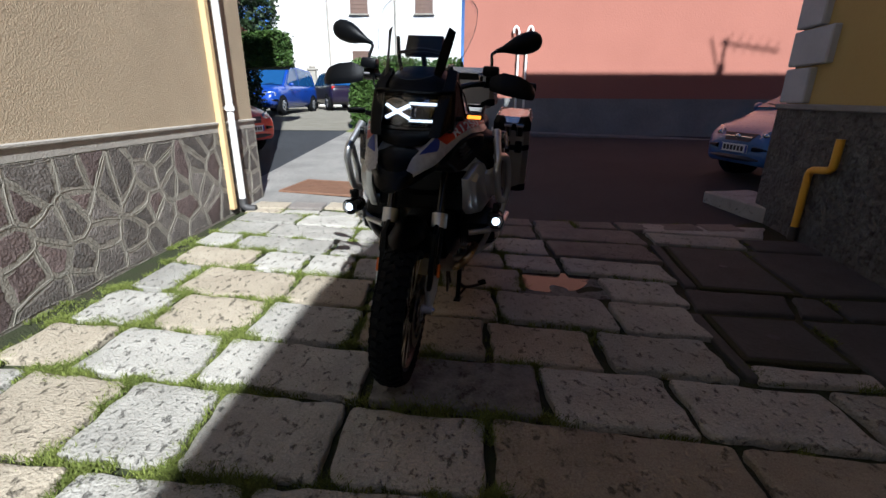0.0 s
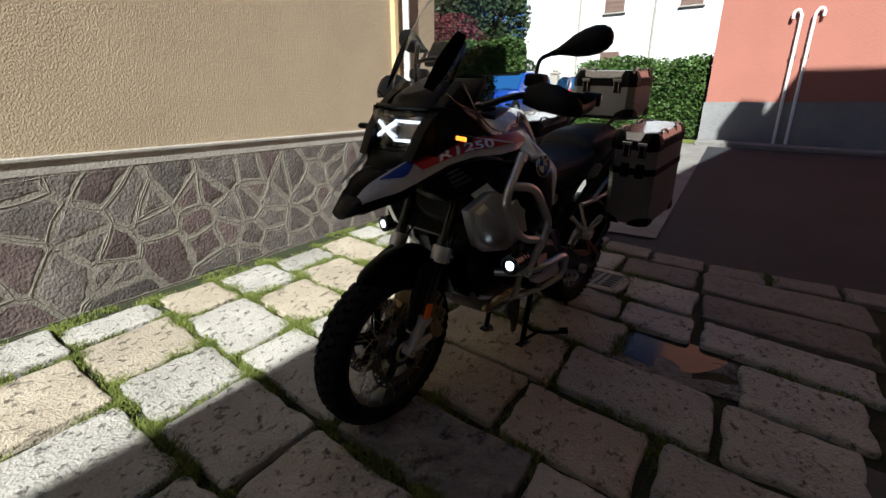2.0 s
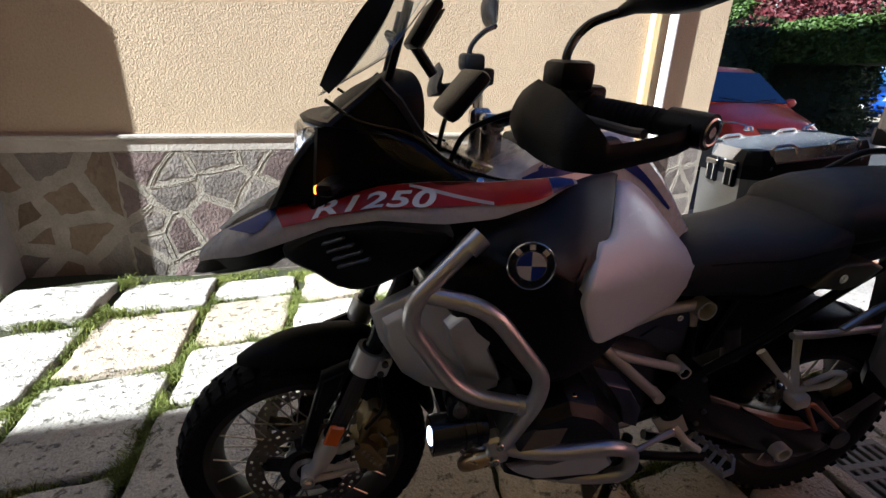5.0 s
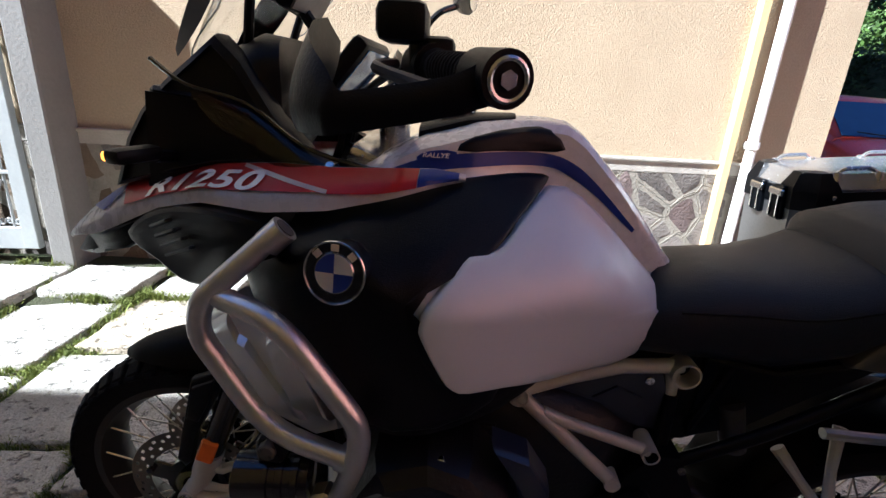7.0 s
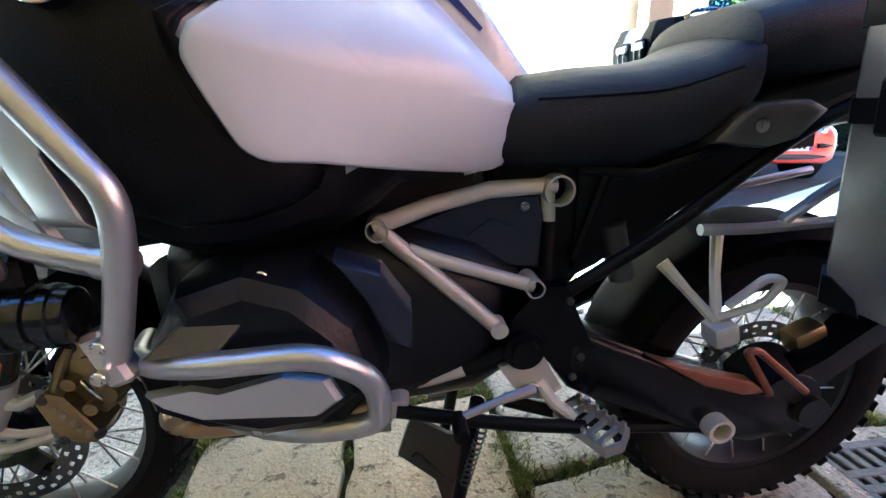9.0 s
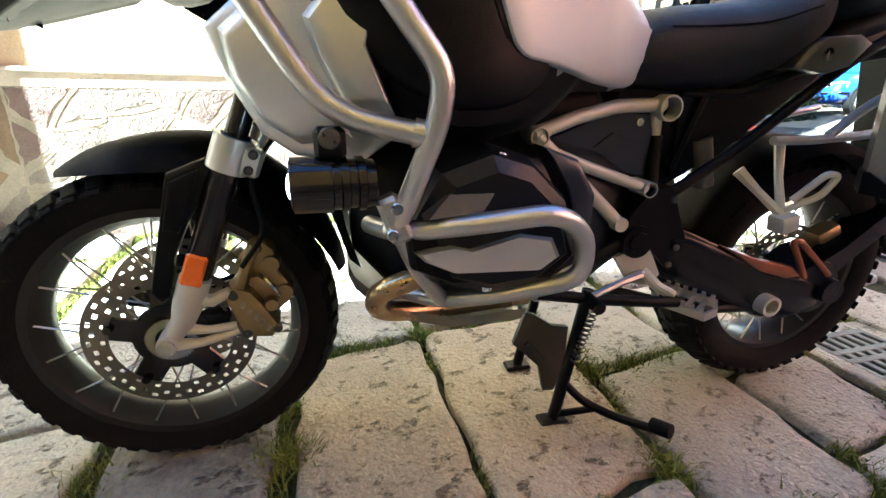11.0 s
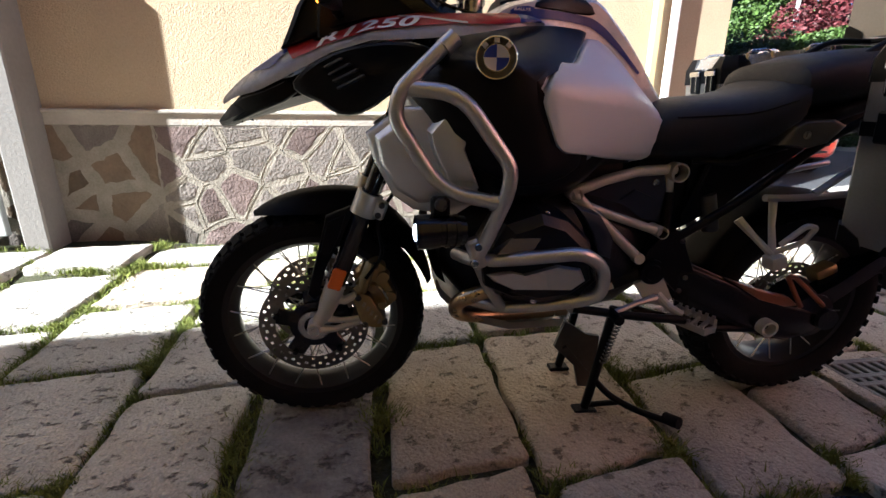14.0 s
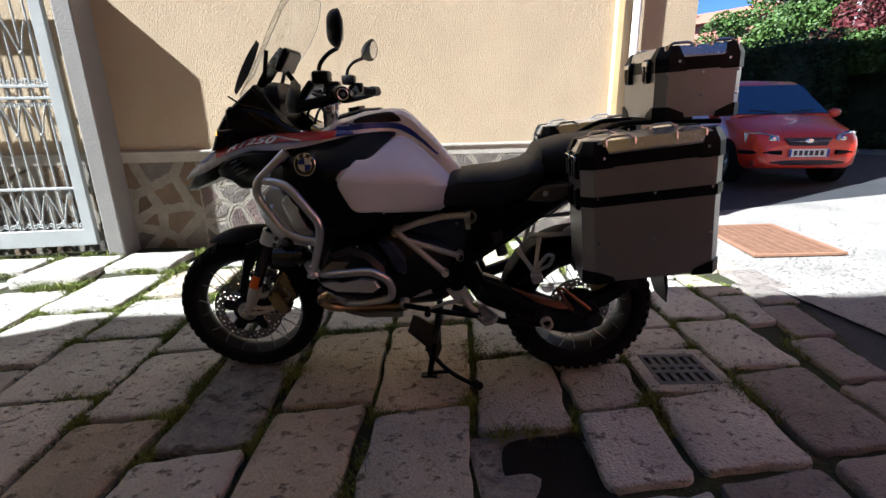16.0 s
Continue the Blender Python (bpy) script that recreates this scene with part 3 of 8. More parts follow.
box(bm, (-5.5, -5.0, 0.52), (11.1, 10.1, 1.16))
part("plinth", bm, "roughcast", yellow, "rough grey cast plinth")
bm = bmesh.new()
box(bm, (-5.5, -5.0, 1.125), (11.14, 10.14, 0.05), bevel=0.01)
part("plinth_cap", bm, "grey_plinth", yellow)
for k in range(22):
    bm = bmesh.new()
    ln = 0.62 if k % 2 else 0.42
    box(bm, (-ln / 2 + 0.03, -0.2 + 0.03, 1.155 + 0.325 * k + 0.155), (ln, 0.46, 0.305), bevel=0.012)
    part("quoin", bm, "quoin", yellow)
# eaves out of view; their plans are bent to shape the cast shadow edges
bm = bmesh.new()
plate(bm, [(-11.05, 0.04), (-10.4, 0.10), (-9.0, 0.30), (0.10, 0.30), (0.10, -10.0), (-11.05, -10.0)], 0.12, lambda a, b, d: (a, b, 6.39 + d))
plate(bm, [(-11.05, -0.72), (-9.0, -0.6), (0.50, -0.6), (1.20, -10.1), (-11.05, -10.1)], 0.14, lambda a, b, d: (a, b, 8.26 + d))
part("roof", bm, "roof_tile", yellow)
antenna = thing("roof_antenna", "thin metal television antenna on the yellow house's roof", "antenna", Matrix.Translation((9.2, 3.87, 8.35)))
bm = bmesh.new()
cyl(bm, (0, 0, 0), (0, 0, 2.15), 0.03, n=10)
part("pole", bm, "cast_iron", antenna)
bm = bmesh.new()
cyl(bm, (-0.1, 0, 2.08), (1.15, -0.05, 1.82), 0.022, n=8)
part("boom", bm, "cast_iron", antenna)
for k in range(6):
    bm = bmesh.new()
    x = 0.05 + 0.2 * k
    cyl(bm, (x, -0.22 + 0.015 * k, 2.05 - 0.042 * k), (x, 0.22 - 0.015 * k, 2.05 - 0.042 * k), 0.008, n=6)
    part("dipole", bm, "cast_iron", antenna)
bm = bmesh.new()
cyl(bm, (-0.02, 0, 1.35), (-0.32, 0, 2.2), 0.02, n=8)
part("side_arm", bm, "cast_iron", antenna)
bm = bmesh.new()
box(bm, (0, 0, 1.45), (0.12, 0.10, 0.3), bevel=0.02)
part("amplifier", bm, "cast_iron", antenna)
gas = thing("gas_pipe", "yellow painted gas pipe with elbows on the house plinth", "pipe", house)
bm = bmesh.new()
sweep(bm, round_path([(-0.85, 0.09, 0.05), (-0.85, 0.09, 0.62), (-1.15, 0.09, 0.66), (-1.15, 0.09, 0.90)], 0.06), 0.03, n=12)
part("pipe", bm, "gas_yellow", gas)
bm = bmesh.new()
cyl(bm, (-0.85, 0.09, 0.0), (-0.85, 0.09, 0.12), 0.036, n=12)
part("sleeve", bm, "cast_iron", gas, "dark sleeve where the pipe enters the ground")
bm = bmesh.new()
box(bm, (3.66, 5.62, 0.05), (0.62, 0.9, 0.17), Matrix.Rotation(0.2, 4, "Z"), bevel=0.012)
solid("kerb_stone", bm, "paving", "grey stone step at the corner of the house", "kerb", "structure")

# ---- salmon house across the street ----
SA, SB = Vector((0.38, 12.62, 0)), Vector((13.5, 11.35, 0))
sd = (SB - SA).normalized()
sm = Matrix.Translation(SA) @ Matrix.Rotation(math.atan2(sd.y, sd.x), 4, "Z")
salmon = thing("house", "salmon pink rendered house with a grey cement plinth", "house", sm)
bm = bmesh.new()
box(bm, (9.0, 2.75, 4.6), (18.0, 5.5, 7.0))
part("wall", bm, "salmon", salmon)
bm = bmesh.new()
box(bm, (9.0, 2.75, 0.62), (18.06, 5.56, 1.12))
part("plinth", bm, "grey_plinth", salmon, "stained grey cement plinth")
bm = bmesh.new()
box(bm, (9.0, 2.75, 8.2), (18.8, 6.3, 0.25), bevel=0.02)
part("roof", bm, "roof_tile", salmon)
bm = bmesh.new()
box(bm, (9.0, -0.35, 0.28), (18.0, 0.5, 0.2), bevel=0.02)
solid("kerb_far", bm, "apron", "low pale kerb before the salmon house", "kerb", "structure").matrix_world = sm @ pose(0, 0, 0.04, 0, 1.3, 0)
for k in range(2):
    vent = thing("vent_pipe", "white vent pipe with a hooked top on the salmon wall", "pipe", sm @ pose(1.33 + 0.2 * k, -0.07, 0), "vent pipes")
    s = 1 if k else -1
    bm = bmesh.new()
    sweep(bm, curve_points([(0, 0, 0.35), (0, 0, 1.5), (0.0, 0, 2.6), (0.01 * s, 0, 2.72), (0.06 * s, 0, 2.80), (0.12 * s, 0, 2.76), (0.125 * s, 0, 2.66)], 5), 0.028, n=10)
    part("pipe", bm, "pipe_white", vent)
    bm = bmesh.new()
    box(bm, (0, 0.03, 2.0), (0.09, 0.06, 0.05), bevel=0.005)
    part("bracket", bm, "cast_iron", vent)

# ---- white house behind ----
white = thing("house", "white rendered house with brown shutters behind the hedge", "house", Matrix.Translation((-3.9, 24.5, 0)))
bm = bmesh.new()
box(bm, (-0.45, 4.0, 5.0), (9.3, 8.0, 9.6))
part("wall", bm, "white_wall", white)
bm = bmesh.new()
box(bm, (-0.45, 4.0, 9.95), (10.1, 8.8, 0.3), bevel=0.02)
part("roof", bm, "roof_tile", white)
for x, z0, z1 in ((-0.75, 5.0, 6.6), (-0.75, 2.5, 3.35), (2.4, 5.0, 6.6)):
    bm = bmesh.new()
    box(bm, (x, -0.02, (z0 + z1) / 2), (0.86, 0.06, z1 - z0), bevel=0.01)
    win = part("window", bm, "shutter", white, "closed brown shutter")
    bm = bmesh.new()
    for k in range(9):
        box(bm, (x, -0.055, z0 + 0.06 + (z1 - z0 - 0.1) * k / 8), (0.76, 0.02, 0.06))
    part("slat", bm, "shutter", win)
    bm = bmesh.new()
    box(bm, (x, -0.05, z0 - 0.03), (1.0, 0.12, 0.06), bevel=0.008)
    part("sill", bm, "cement", win)
for x in (-2.3, 1.0):
    bm = bmesh.new()
    cyl(bm, (x, -0.06, 0.5), (x, -0.06, 9.8), 0.05, n=10)
    part("downpipe", bm, "cement", white)


# ---- plants ----
def leaf_cloud(bm_lists, centre, count, spread, size, shape="ball", face=None):
    verts, faces = bm_lists
    for _ in range(count):
        if shape == "ball":
            while True:
                p = Vector((rng.uniform(-1, 1), rng.uniform(-1, 1), rng.uniform(-1, 1)))
                if p.length < 1:
                    break
            p = p.normalized() * (p.length ** 0.4)
            p = Vector((p.x * spread[0], p.y * spread[1], p.z * spread[2]))
        else:
            p = Vector((rng.uniform(-1, 1) * spread[0], rng.uniform(-1, 1) * spread[1], rng.uniform(-1, 1) * spread[2]))
            k = rng.choice((0, 1, 1, 1, 2))
            p[k] = math.copysign(spread[k] + rng.uniform(-0.08, 0.05), -1 if k == 1 and rng.random() < 0.85 else p[k] if k != 2 else 1)
        c = Vector(centre) + p
        c += Vector((noise.noise(c * 0.9), noise.noise(c * 0.9 + Vector((7, 0, 0))), noise.noise(c * 0.9 + Vector((0, 9, 0))))) * 0.14
        a = Vector((rng.uniform(-1, 1), rng.uniform(-1, 1), rng.uniform(-0.6, 0.6))).normalized()
        b = a.orthogonal().normalized()
        b = (Matrix.Rotation(rng.uniform(0, 6.28), 3, a) @ b)
        s = size * rng.uniform(0.6, 1.3)
        n = len(verts)
        verts += [c - a * s, c + b * s * 0.55, c + a * s, c - b * s * 0.55]
        faces.append((n, n + 1, n + 2, n + 3))


def leaf_mesh(lists, material):
    me = bpy.data.meshes.new("leaves")
    me.from_pydata([tuple(v) for v in lists[0]], [], lists[1])
    me.materials.append(M[material])
    return me


def hedge(centre, half, count, size, material, label, turn=0.0):
    ob = thing("hedge", label, "hedge", Matrix.Translation(centre) @ Matrix.Rotation(turn, 4, "Z"))
    # solid dark box stands for the shaded depth between the leaves
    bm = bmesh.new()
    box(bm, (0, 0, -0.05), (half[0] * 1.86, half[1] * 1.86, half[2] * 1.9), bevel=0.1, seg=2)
    part("core", bm, "hedge_inner_shade", ob)
    lists = ([], [])
    leaf_cloud(lists, (0, 0, 0), count, half, size, "box")
    leaf_cloud(lists, (0, 0, half[2] * 0.1), count // 3, (half[0] * 1.02, half[1] * 1.05, half[2] * 1.06), size, "box")
    crown = new("leaves", leaf_mesh(lists, material))
    crown.parent = ob
    return ob


hedge((-1.1, 13.3, 1.16), (1.45, 0.5, 0.82), 18000, 0.042, "leaf", "clipped bright green leafy hedge before the white house")
# the next two hedges have their shade put into the leaf colour
hedge((-9.3, 14.1, 1.3), (3.6, 0.6, 0.95), 15000, 0.05, "leaf_dark", "tall hedge along the street, leaves dark green to carry its shade")
hedge((-9.9, 12.3, 1.55), (2.8, 0.6, 1.15), 15000, 0.05, "leaf_dark", "tall hedge rising along the street, leaves dark green to carry its shade", 0.3)
hedge((-5.95, 13.75, 2.36), (1.5, 0.5, 0.42), 14000, 0.05, "leaf", "light green climbing ivy over the hedge")


def tree(x, y, h, crown_r, count, size, material, label, clumps=9, low=0.42):
    base = ground_z(y)
    ob = thing("tree", label, "tree", Matrix.Translation((x, y, base)))
    bm = bmesh.new()
    top = Vector((rng.uniform(-0.3, 0.3), rng.uniform(-0.3, 0.3), h * 0.75))
    sweep(bm, [(0, 0, -0.1), (0.03, 0.02, h * 0.25), top * 0.66, top], 0.1, n=9, rs=[0.05 * h ** 0.7, 0.04 * h ** 0.7, 0.025 * h ** 0.7, 0.012])
    mids = []
    for k in range(clumps):
        a, f = 6.28 * k / clumps + rng.uniform(-0.3, 0.3), rng.uniform(0.35 if low > 0.3 else 0.0, 1.0)
        tip = Vector((math.cos(a) * crown_r * rng.uniform(0.35, 0.8), math.sin(a) * crown_r * rng.uniform(0.35, 0.8), h * (low + (0.92 - low) * f)))
        start = top * rng.uniform(0.4, 0.85)
        sweep(bm, [start, (start + tip) / 2 + Vector((0, 0, 0.15)), tip], 0.03, n=6, rs=[0.035, 0.025, 0.01])
        mids.append(tip)
    part("trunk", bm, "bark", ob)
    lists = ([], [])
    for tip in mids:
        r = crown_r * rng.uniform(0.38, 0.6)
        leaf_cloud(lists, tip, count // clumps, (r, r, r * 0.75), size)
    crown = new("crown", leaf_mesh(lists, material))
    crown.parent = ob
    return ob


tree(-10.4, 22.2, 9.0, 2.5, 26000, 0.10, "leaf_dark", "leafy dark green tree behind the fence", 26, 0.16)
tree(-13.8, 20.6, 8.5, 2.8, 26000, 0.10, "leaf_dark", "leafy dark green tree behind the fence", 26, 0.16)
tree(-15.9, 20.0, 7.5, 1.7, 12000, 0.09, "leaf", "tall leafy green tree behind the fence", 20, 0.2)
tree(-11.6, 26.0, 10.5, 2.8, 20000, 0.12, "leaf_dark", "leafy dark green tree behind the fence", 22, 0.2)
tree(-11.4, 17.6, 5.2, 1.8, 14000, 0.08, "leaf", "light green leafy tree behind the hedge", 16, 0.3)
tree(-8.0, 15.1, 3.5, 1.55, 9000, 0.055, "leaf_red", "dark red Japanese maple above the hedge", 11)
tree(-10.9, 15.6, 4.0, 1.5, 9000, 0.07, "leaf", "light green leafy tree above the hedge", 12)
tree(-23.5, 22.5, 6.2, 1.7, 5000, 0.09, "leaf", "small round green tree before a far house", 9)

pole = thing("street_lamp", "grey steel street lamp pole behind the hedge", "street lamp", Matrix.Translation((-8.63, 14.75, ground_z(14.75))))
bm = bmesh.new()
cyl(bm, (0, 0, -0.1), (0, 0, 6.2), 0.06, 0.045, n=14)
part("pole", bm, "gate_paint", pole)
bm = bmesh.new()
sweep(bm, curve_points([(0, 0, 6.1), (0.1, -0.1, 6.5), (0.5, -0.5, 6.7), (0.8, -0.8, 6.7)], 5), 0.03, n=8)
part("arm", bm, "gate_paint", pole)
bm = bmesh.new()
ball(bm, (0.95, -0.95, 6.68), 0.2, (1.2, 0.7, 0.35))
part("lamp_head", bm, "cast_iron", pole)

# far house over the hedge
far = thing("house", "far salmon house with a tiled roof and chimney", "house", Matrix.Translation((-33.0, 30.0, 0.8)) @ Matrix.Rotation(0.6, 4, "Z"))
bm = bmesh.new()
box(bm, (0, 0, 3.4), (13, 8, 6.8))
part("wall", bm, "salmon", far)
bm = bmesh.new()
loft(bm, [[(-7, -4.6, 6.8), (-7, 4.6, 6.8), (-7, 0, 8.3)], [(7, -4.6, 6.8), (7, 4.6, 6.8), (7, 0, 8.3)]])
roof = part("roof", bm, "roof_tile", far)
for x in (-2.0, 2.5):
    bm = bmesh.new()
    box(bm, (x, -1.8, 8.0), (0.6, 0.6, 1.2), bevel=0.03)
    part("chimney", bm, "salmon", roof)
for x in (-4.5, -1.5, 1.5, 4.5):
    bm = bmesh.new()
    box(bm, (x, -4.03, 5.0), (0.9, 0.1, 1.4), bevel=0.02)
    part("window", bm, "shutter", far)

# iron fence with stone pillars in front of the lot
fence = thing("fence", "dark iron fence between stone pillars at the lot", "fence", Matrix.Translation((-6.9, 23.6, ground_z(23.6))))
for x in (0.0, -3.4):
    bm = bmesh.new()
    box(bm, (x, 0, 0.8), (0.36, 0.36, 1.7), bevel=0.015)
    box(bm, (x, 0, 1.72), (0.46, 0.46, 0.10), bevel=0.02)
    ball(bm, (x, 0, 1.84), 0.15, (1, 1, 0.7))
    part("pillar", bm, "cement", fence)
for k in range(26):
    x = -0.25 - k * 0.115
    bm = bmesh.new()
    cyl(bm, (x - 0.25, 0, 0.1), (x + 0.25, 0, 1.62 + 0.05 * math.sin(k * 0.6)), 0.016, n=6)
    cyl(bm, (x + 0.25, 0.03, 0.1), (x - 0.25, 0.03, 1.62 + 0.05 * math.sin(k * 0.6)), 0.016, n=6)
    part("bar", bm, "iron", fence)
for z in (0.45, 1.45):
    bm = bmesh.new()
    box(bm, (-1.7, 0, z), (3.2, 0.03, 0.05))
    part("rail", bm, "iron", fence)


# ---- parked cars ----
def hatchback(m, paint, label, length=3.5, width=1.52, height=1.52, plate_front=True):
    """A small parked hatchback; x forward from its middle, y to its left, z up."""
    car = thing("car", label, "car", m)
    L, W = length / 2, width / 2
    # stations: x, sill, shoulder, half width, height of the middle
    st = [(-L, 0.45, 0.72, 0.78, 0.74), (-L + 0.04, 0.32, 0.84, 0.90, 0.86), (-L + 0.18, 0.24, 0.93, 0.97, 0.95), (-L + 0.6, 0.2, 0.96, 1.0, 0.98), (-0.2, 0.19, 0.96, 1.0, 0.98), (0.6, 0.19, 0.95, 1.0, 0.99),
          (0.95, 0.19, 0.92, 1.0, 0.985), (L - 0.55, 0.2, 0.83, 0.985, 0.90), (L - 0.30, 0.22, 0.755, 0.95, 0.815), (L - 0.13, 0.23, 0.69, 0.90, 0.735), (L - 0.05, 0.24, 0.62, 0.84, 0.655), (L, 0.26, 0.53, 0.74, 0.56), (L + 0.02, 0.30, 0.44, 0.66, 0.46)]
    a3 = curve_points([(x, lo, hi) for x, lo, hi, k, c in st], 3)
    b3 = curve_points([(x, k, c) for x, lo, hi, k, c in st], 3)
    bm = bmesh.new()
    secs = []
    for p, q in zip(a3, b3):
        x, lo, hi, w, c = p.x, p.y, p.z, W * q.y, q.z
        half = [(w * 0.84, lo), (w * 0.95, lo + 0.07 * (hi - lo) / 0.6), (w * 0.99, lo + 0.30 * (hi - lo)), (w, lo + 0.55 * (hi - lo)), (w * 0.985, lo + 0.80 * (hi - lo)), (w * 0.95, hi - 0.05 * (hi - lo)), (w * 0.86, hi + 0.35 * (c - hi)), (w * 0.60, hi + 0.75 * (c - hi)), (w * 0.3, c - 0.006), (0, c)]
        secs.append([(x, -y, z) for y, z in half] + [(x, y, z) for y, z in half[-2::-1]])
    loft(bm, secs)
    body = part("body", bm, paint, car, angle=60)
    # cabin
    H = height
    cab = [(-L + 0.10, 0.90, 0.95, 0.90), (-L + 0.20, 0.9, H - 0.28, 0.84), (-L + 0.32, 0.9, H - 0.08, 0.80), (-0.75, 0.9, H - 0.01, 0.80), (-0.25, 0.9, H, 0.80), (0.18, 0.9, H - 0.04, 0.78), (0.34, 0.9, H - 0.12, 0.79), (0.98, 0.90, 0.98, 0.86)]
    bm = bmesh.new()
    secs = []
    for x, lo, hi, k in cab:
        w = W * k
        mid = (lo + hi) / 2
        secs.append([(x, -W * 0.93, lo), (x, -(w + W * 0.93) / 2, mid), (x, -w, hi - 0.04), (x, -w * 0.85, hi), (x, 0, hi + 0.02), (x, w * 0.85, hi), (x, w, hi - 0.04), (x, (w + W * 0.93) / 2, mid), (x, W * 0.93, lo)])
    loft(bm, secs)
    part("roof", bm, paint, car, angle=50)
    # windscreen, rear and side windows, just proud of the cabin
    def pane(name, pts):
        bm = bmesh.new()
        vs = [bm.verts.new(p) for p in pts]
        f = bm.faces.new(vs)
        ext = bmesh.ops.extrude_face_region(bm, geom=[f])
        f.normal_update()
        bmesh.ops.translate(bm, verts=[v for v in ext["geom"] if isinstance(v, bmesh.types.BMVert)], vec=f.normal * 0.012)
        part(name, bm, "car_glass", car)
    pane("windscreen", [(1.005, -W * 0.82, 0.985), (1.005, W * 0.82, 0.985), (0.35, W * 0.70, H - 0.10), (0.35, -W * 0.70, H - 0.10)])
    pane("rear_window", [(-L + 0.07, W * 0.74, 0.96), (-L + 0.07, -W * 0.74, 0.96), (-L + 0.26, -W * 0.68, H - 0.12), (-L + 0.26, W * 0.68, H - 0.12)])
    for s in (1, -1):
        for xs in (((0.82, 0.97), (0.26, H - 0.10), (-0.22, H - 0.08), (-0.22, 0.96)), ((-0.30, 0.96), (-0.30, H - 0.08), (-L + 0.42, H - 0.14), (-L + 0.30, 0.98))):
            pts = []
            for x, z in xs:
                t = (z - 0.9) / (H - 0.94)
                pts.append((x, s * (W * 0.93 * (1 - t) + W * 0.80 * t + 0.006), z))
            pane("side_window", pts if s < 0 else pts[::-1])
    for x in (-L + 0.62, L - 0.66):
        for s in (1, -1):
            bm = bmesh.new()
            prof = [(0.17, -0.07), (0.25, -0.085), (0.285, -0.06), (0.285, 0.06), (0.25, 0.085), (0.17, 0.07)]
            n = 28
            rows = [[bm.verts.new((x + r * math.cos(6.2832 * k / n), s * (W - 0.055) + o, 0.285 + r * math.sin(6.2832 * k / n))) for r, o in prof] for k in range(n)]
            for k in range(n):
                for j in range(5):
                    bm.faces.new((rows[k][j], rows[k][j + 1], rows[(k + 1) % n][j + 1], rows[(k + 1) % n][j]))
            wheel = part("wheel", bm, "rubber", car, "black tyre on a silver rim")
            bm = bmesh.new()
            cyl(bm, (x, s * (W - 0.10), 0.285), (x, s * (W + 0.010), 0.285), 0.175, n=24)
            for k in range(7):
                a = 6.2832 * k / 7
                box(bm, (x + 0.1 * math.cos(a), s * (W + 0.018), 0.285 + 0.1 * math.sin(a)), (0.15, 0.03, 0.04), Matrix.Rotation(-a, 4, "Y"), bevel=0.005)
            part("rim", bm, "alu", wheel)
    for s in (1, -1):
        bm = bmesh.new()
        pts = [(L - 0.055, s * W * 0.44, 0.585), (L - 0.075, s * W * 0.48, 0.685), (L - 0.16, s * W * 0.76, 0.735), (L - 0.26, s * W * 0.92, 0.725), (L - 0.23, s * W * 0.93, 0.60), (L - 0.12, s * W * 0.80, 0.575)]
        loft(bm, [[(x - 0.10, y * 0.98, z) for x, y, z in pts], [(x + 0.020, y, z) for x, y, z in pts], [(x + 0.034, s * W * 0.70 + (y - s * W * 0.70) * 0.86, 0.655 + (z - 0.655) * 0.8) for x, y, z in pts]])
        lamp = part("headlight", bm, "headlamp", car, "clear headlight", 50)
        bm = bmesh.new()
        ball(bm, (L - 0.05, s * W * 0.58, 0.64), 0.045, (0.5, 1.2, 0.9))
        part("bulb", bm, "reflector", lamp)
        bm = bmesh.new()
        ball(bm, (L - 0.125, s * W * 0.80, 0.64), 0.035, (0.7, 1.0, 0.9))
        part("turn_bulb", bm, "amber", lamp, "amber turn signal bulb")
        # black discs on the closed body paint the dark of the wheel wells
        for x in (-L + 0.62, L - 0.66):
            bm = bmesh.new()
            cyl(bm, (x, s * (W - 0.16), 0.30), (x, s * (W + 0.002), 0.30), 0.335, n=36)
            part("wheel_well_shade", bm, "rubber", car, "dark disc painting the shade inside the wheel arch")
        bm = bmesh.new()
        ball(bm, (0.78, s * (W + 0.09), 0.98), 0.09, (0.6, 1.0, 0.75))
        part("door_mirror", bm, paint, car)
        bm = bmesh.new()
        box(bm, (-L + 0.12, s * W * 0.82, 0.78), (0.12, 0.14, 0.28), bevel=0.02)
        part("tail_light", bm, "reflector_red", car)
        for hx in (0.05, -0.55):
            bm = bmesh.new()
            box(bm, (hx - 0.1, s * (W + 0.005), 0.80), (0.16, 0.03, 0.03), bevel=0.008)
            part("door_handle", bm, paint, car)
    bm = bmesh.new()
    loft(bm, [[(L - 0.12, -W * 0.40, 0.665), (L - 0.12, W * 0.40, 0.665), (L - 0.10, W * 0.30, 0.55), (L - 0.10, -W * 0.30, 0.55)], [(L - 0.035, -W * 0.40, 0.655), (L - 0.035, W * 0.40, 0.655), (L + 0.012, W * 0.30, 0.55), (L + 0.012, -W * 0.30, 0.55)]])
    grille = part("grille", bm, "dark_bar", car, "black grille")
    bm = bmesh.new()
    box(bm, (L - 0.005, 0, 0.608), (0.02, W * 0.68, 0.014), bevel=0.004)
    part("grille_bar", bm, "chrome", grille)
    bm = bmesh.new()
    ball(bm, (L + 0.005, 0, 0.612), 0.045, (0.3, 1.25, 0.75))
    part("badge", bm, "chrome", car)
    for s in (1, -1):
        bm = bmesh.new()
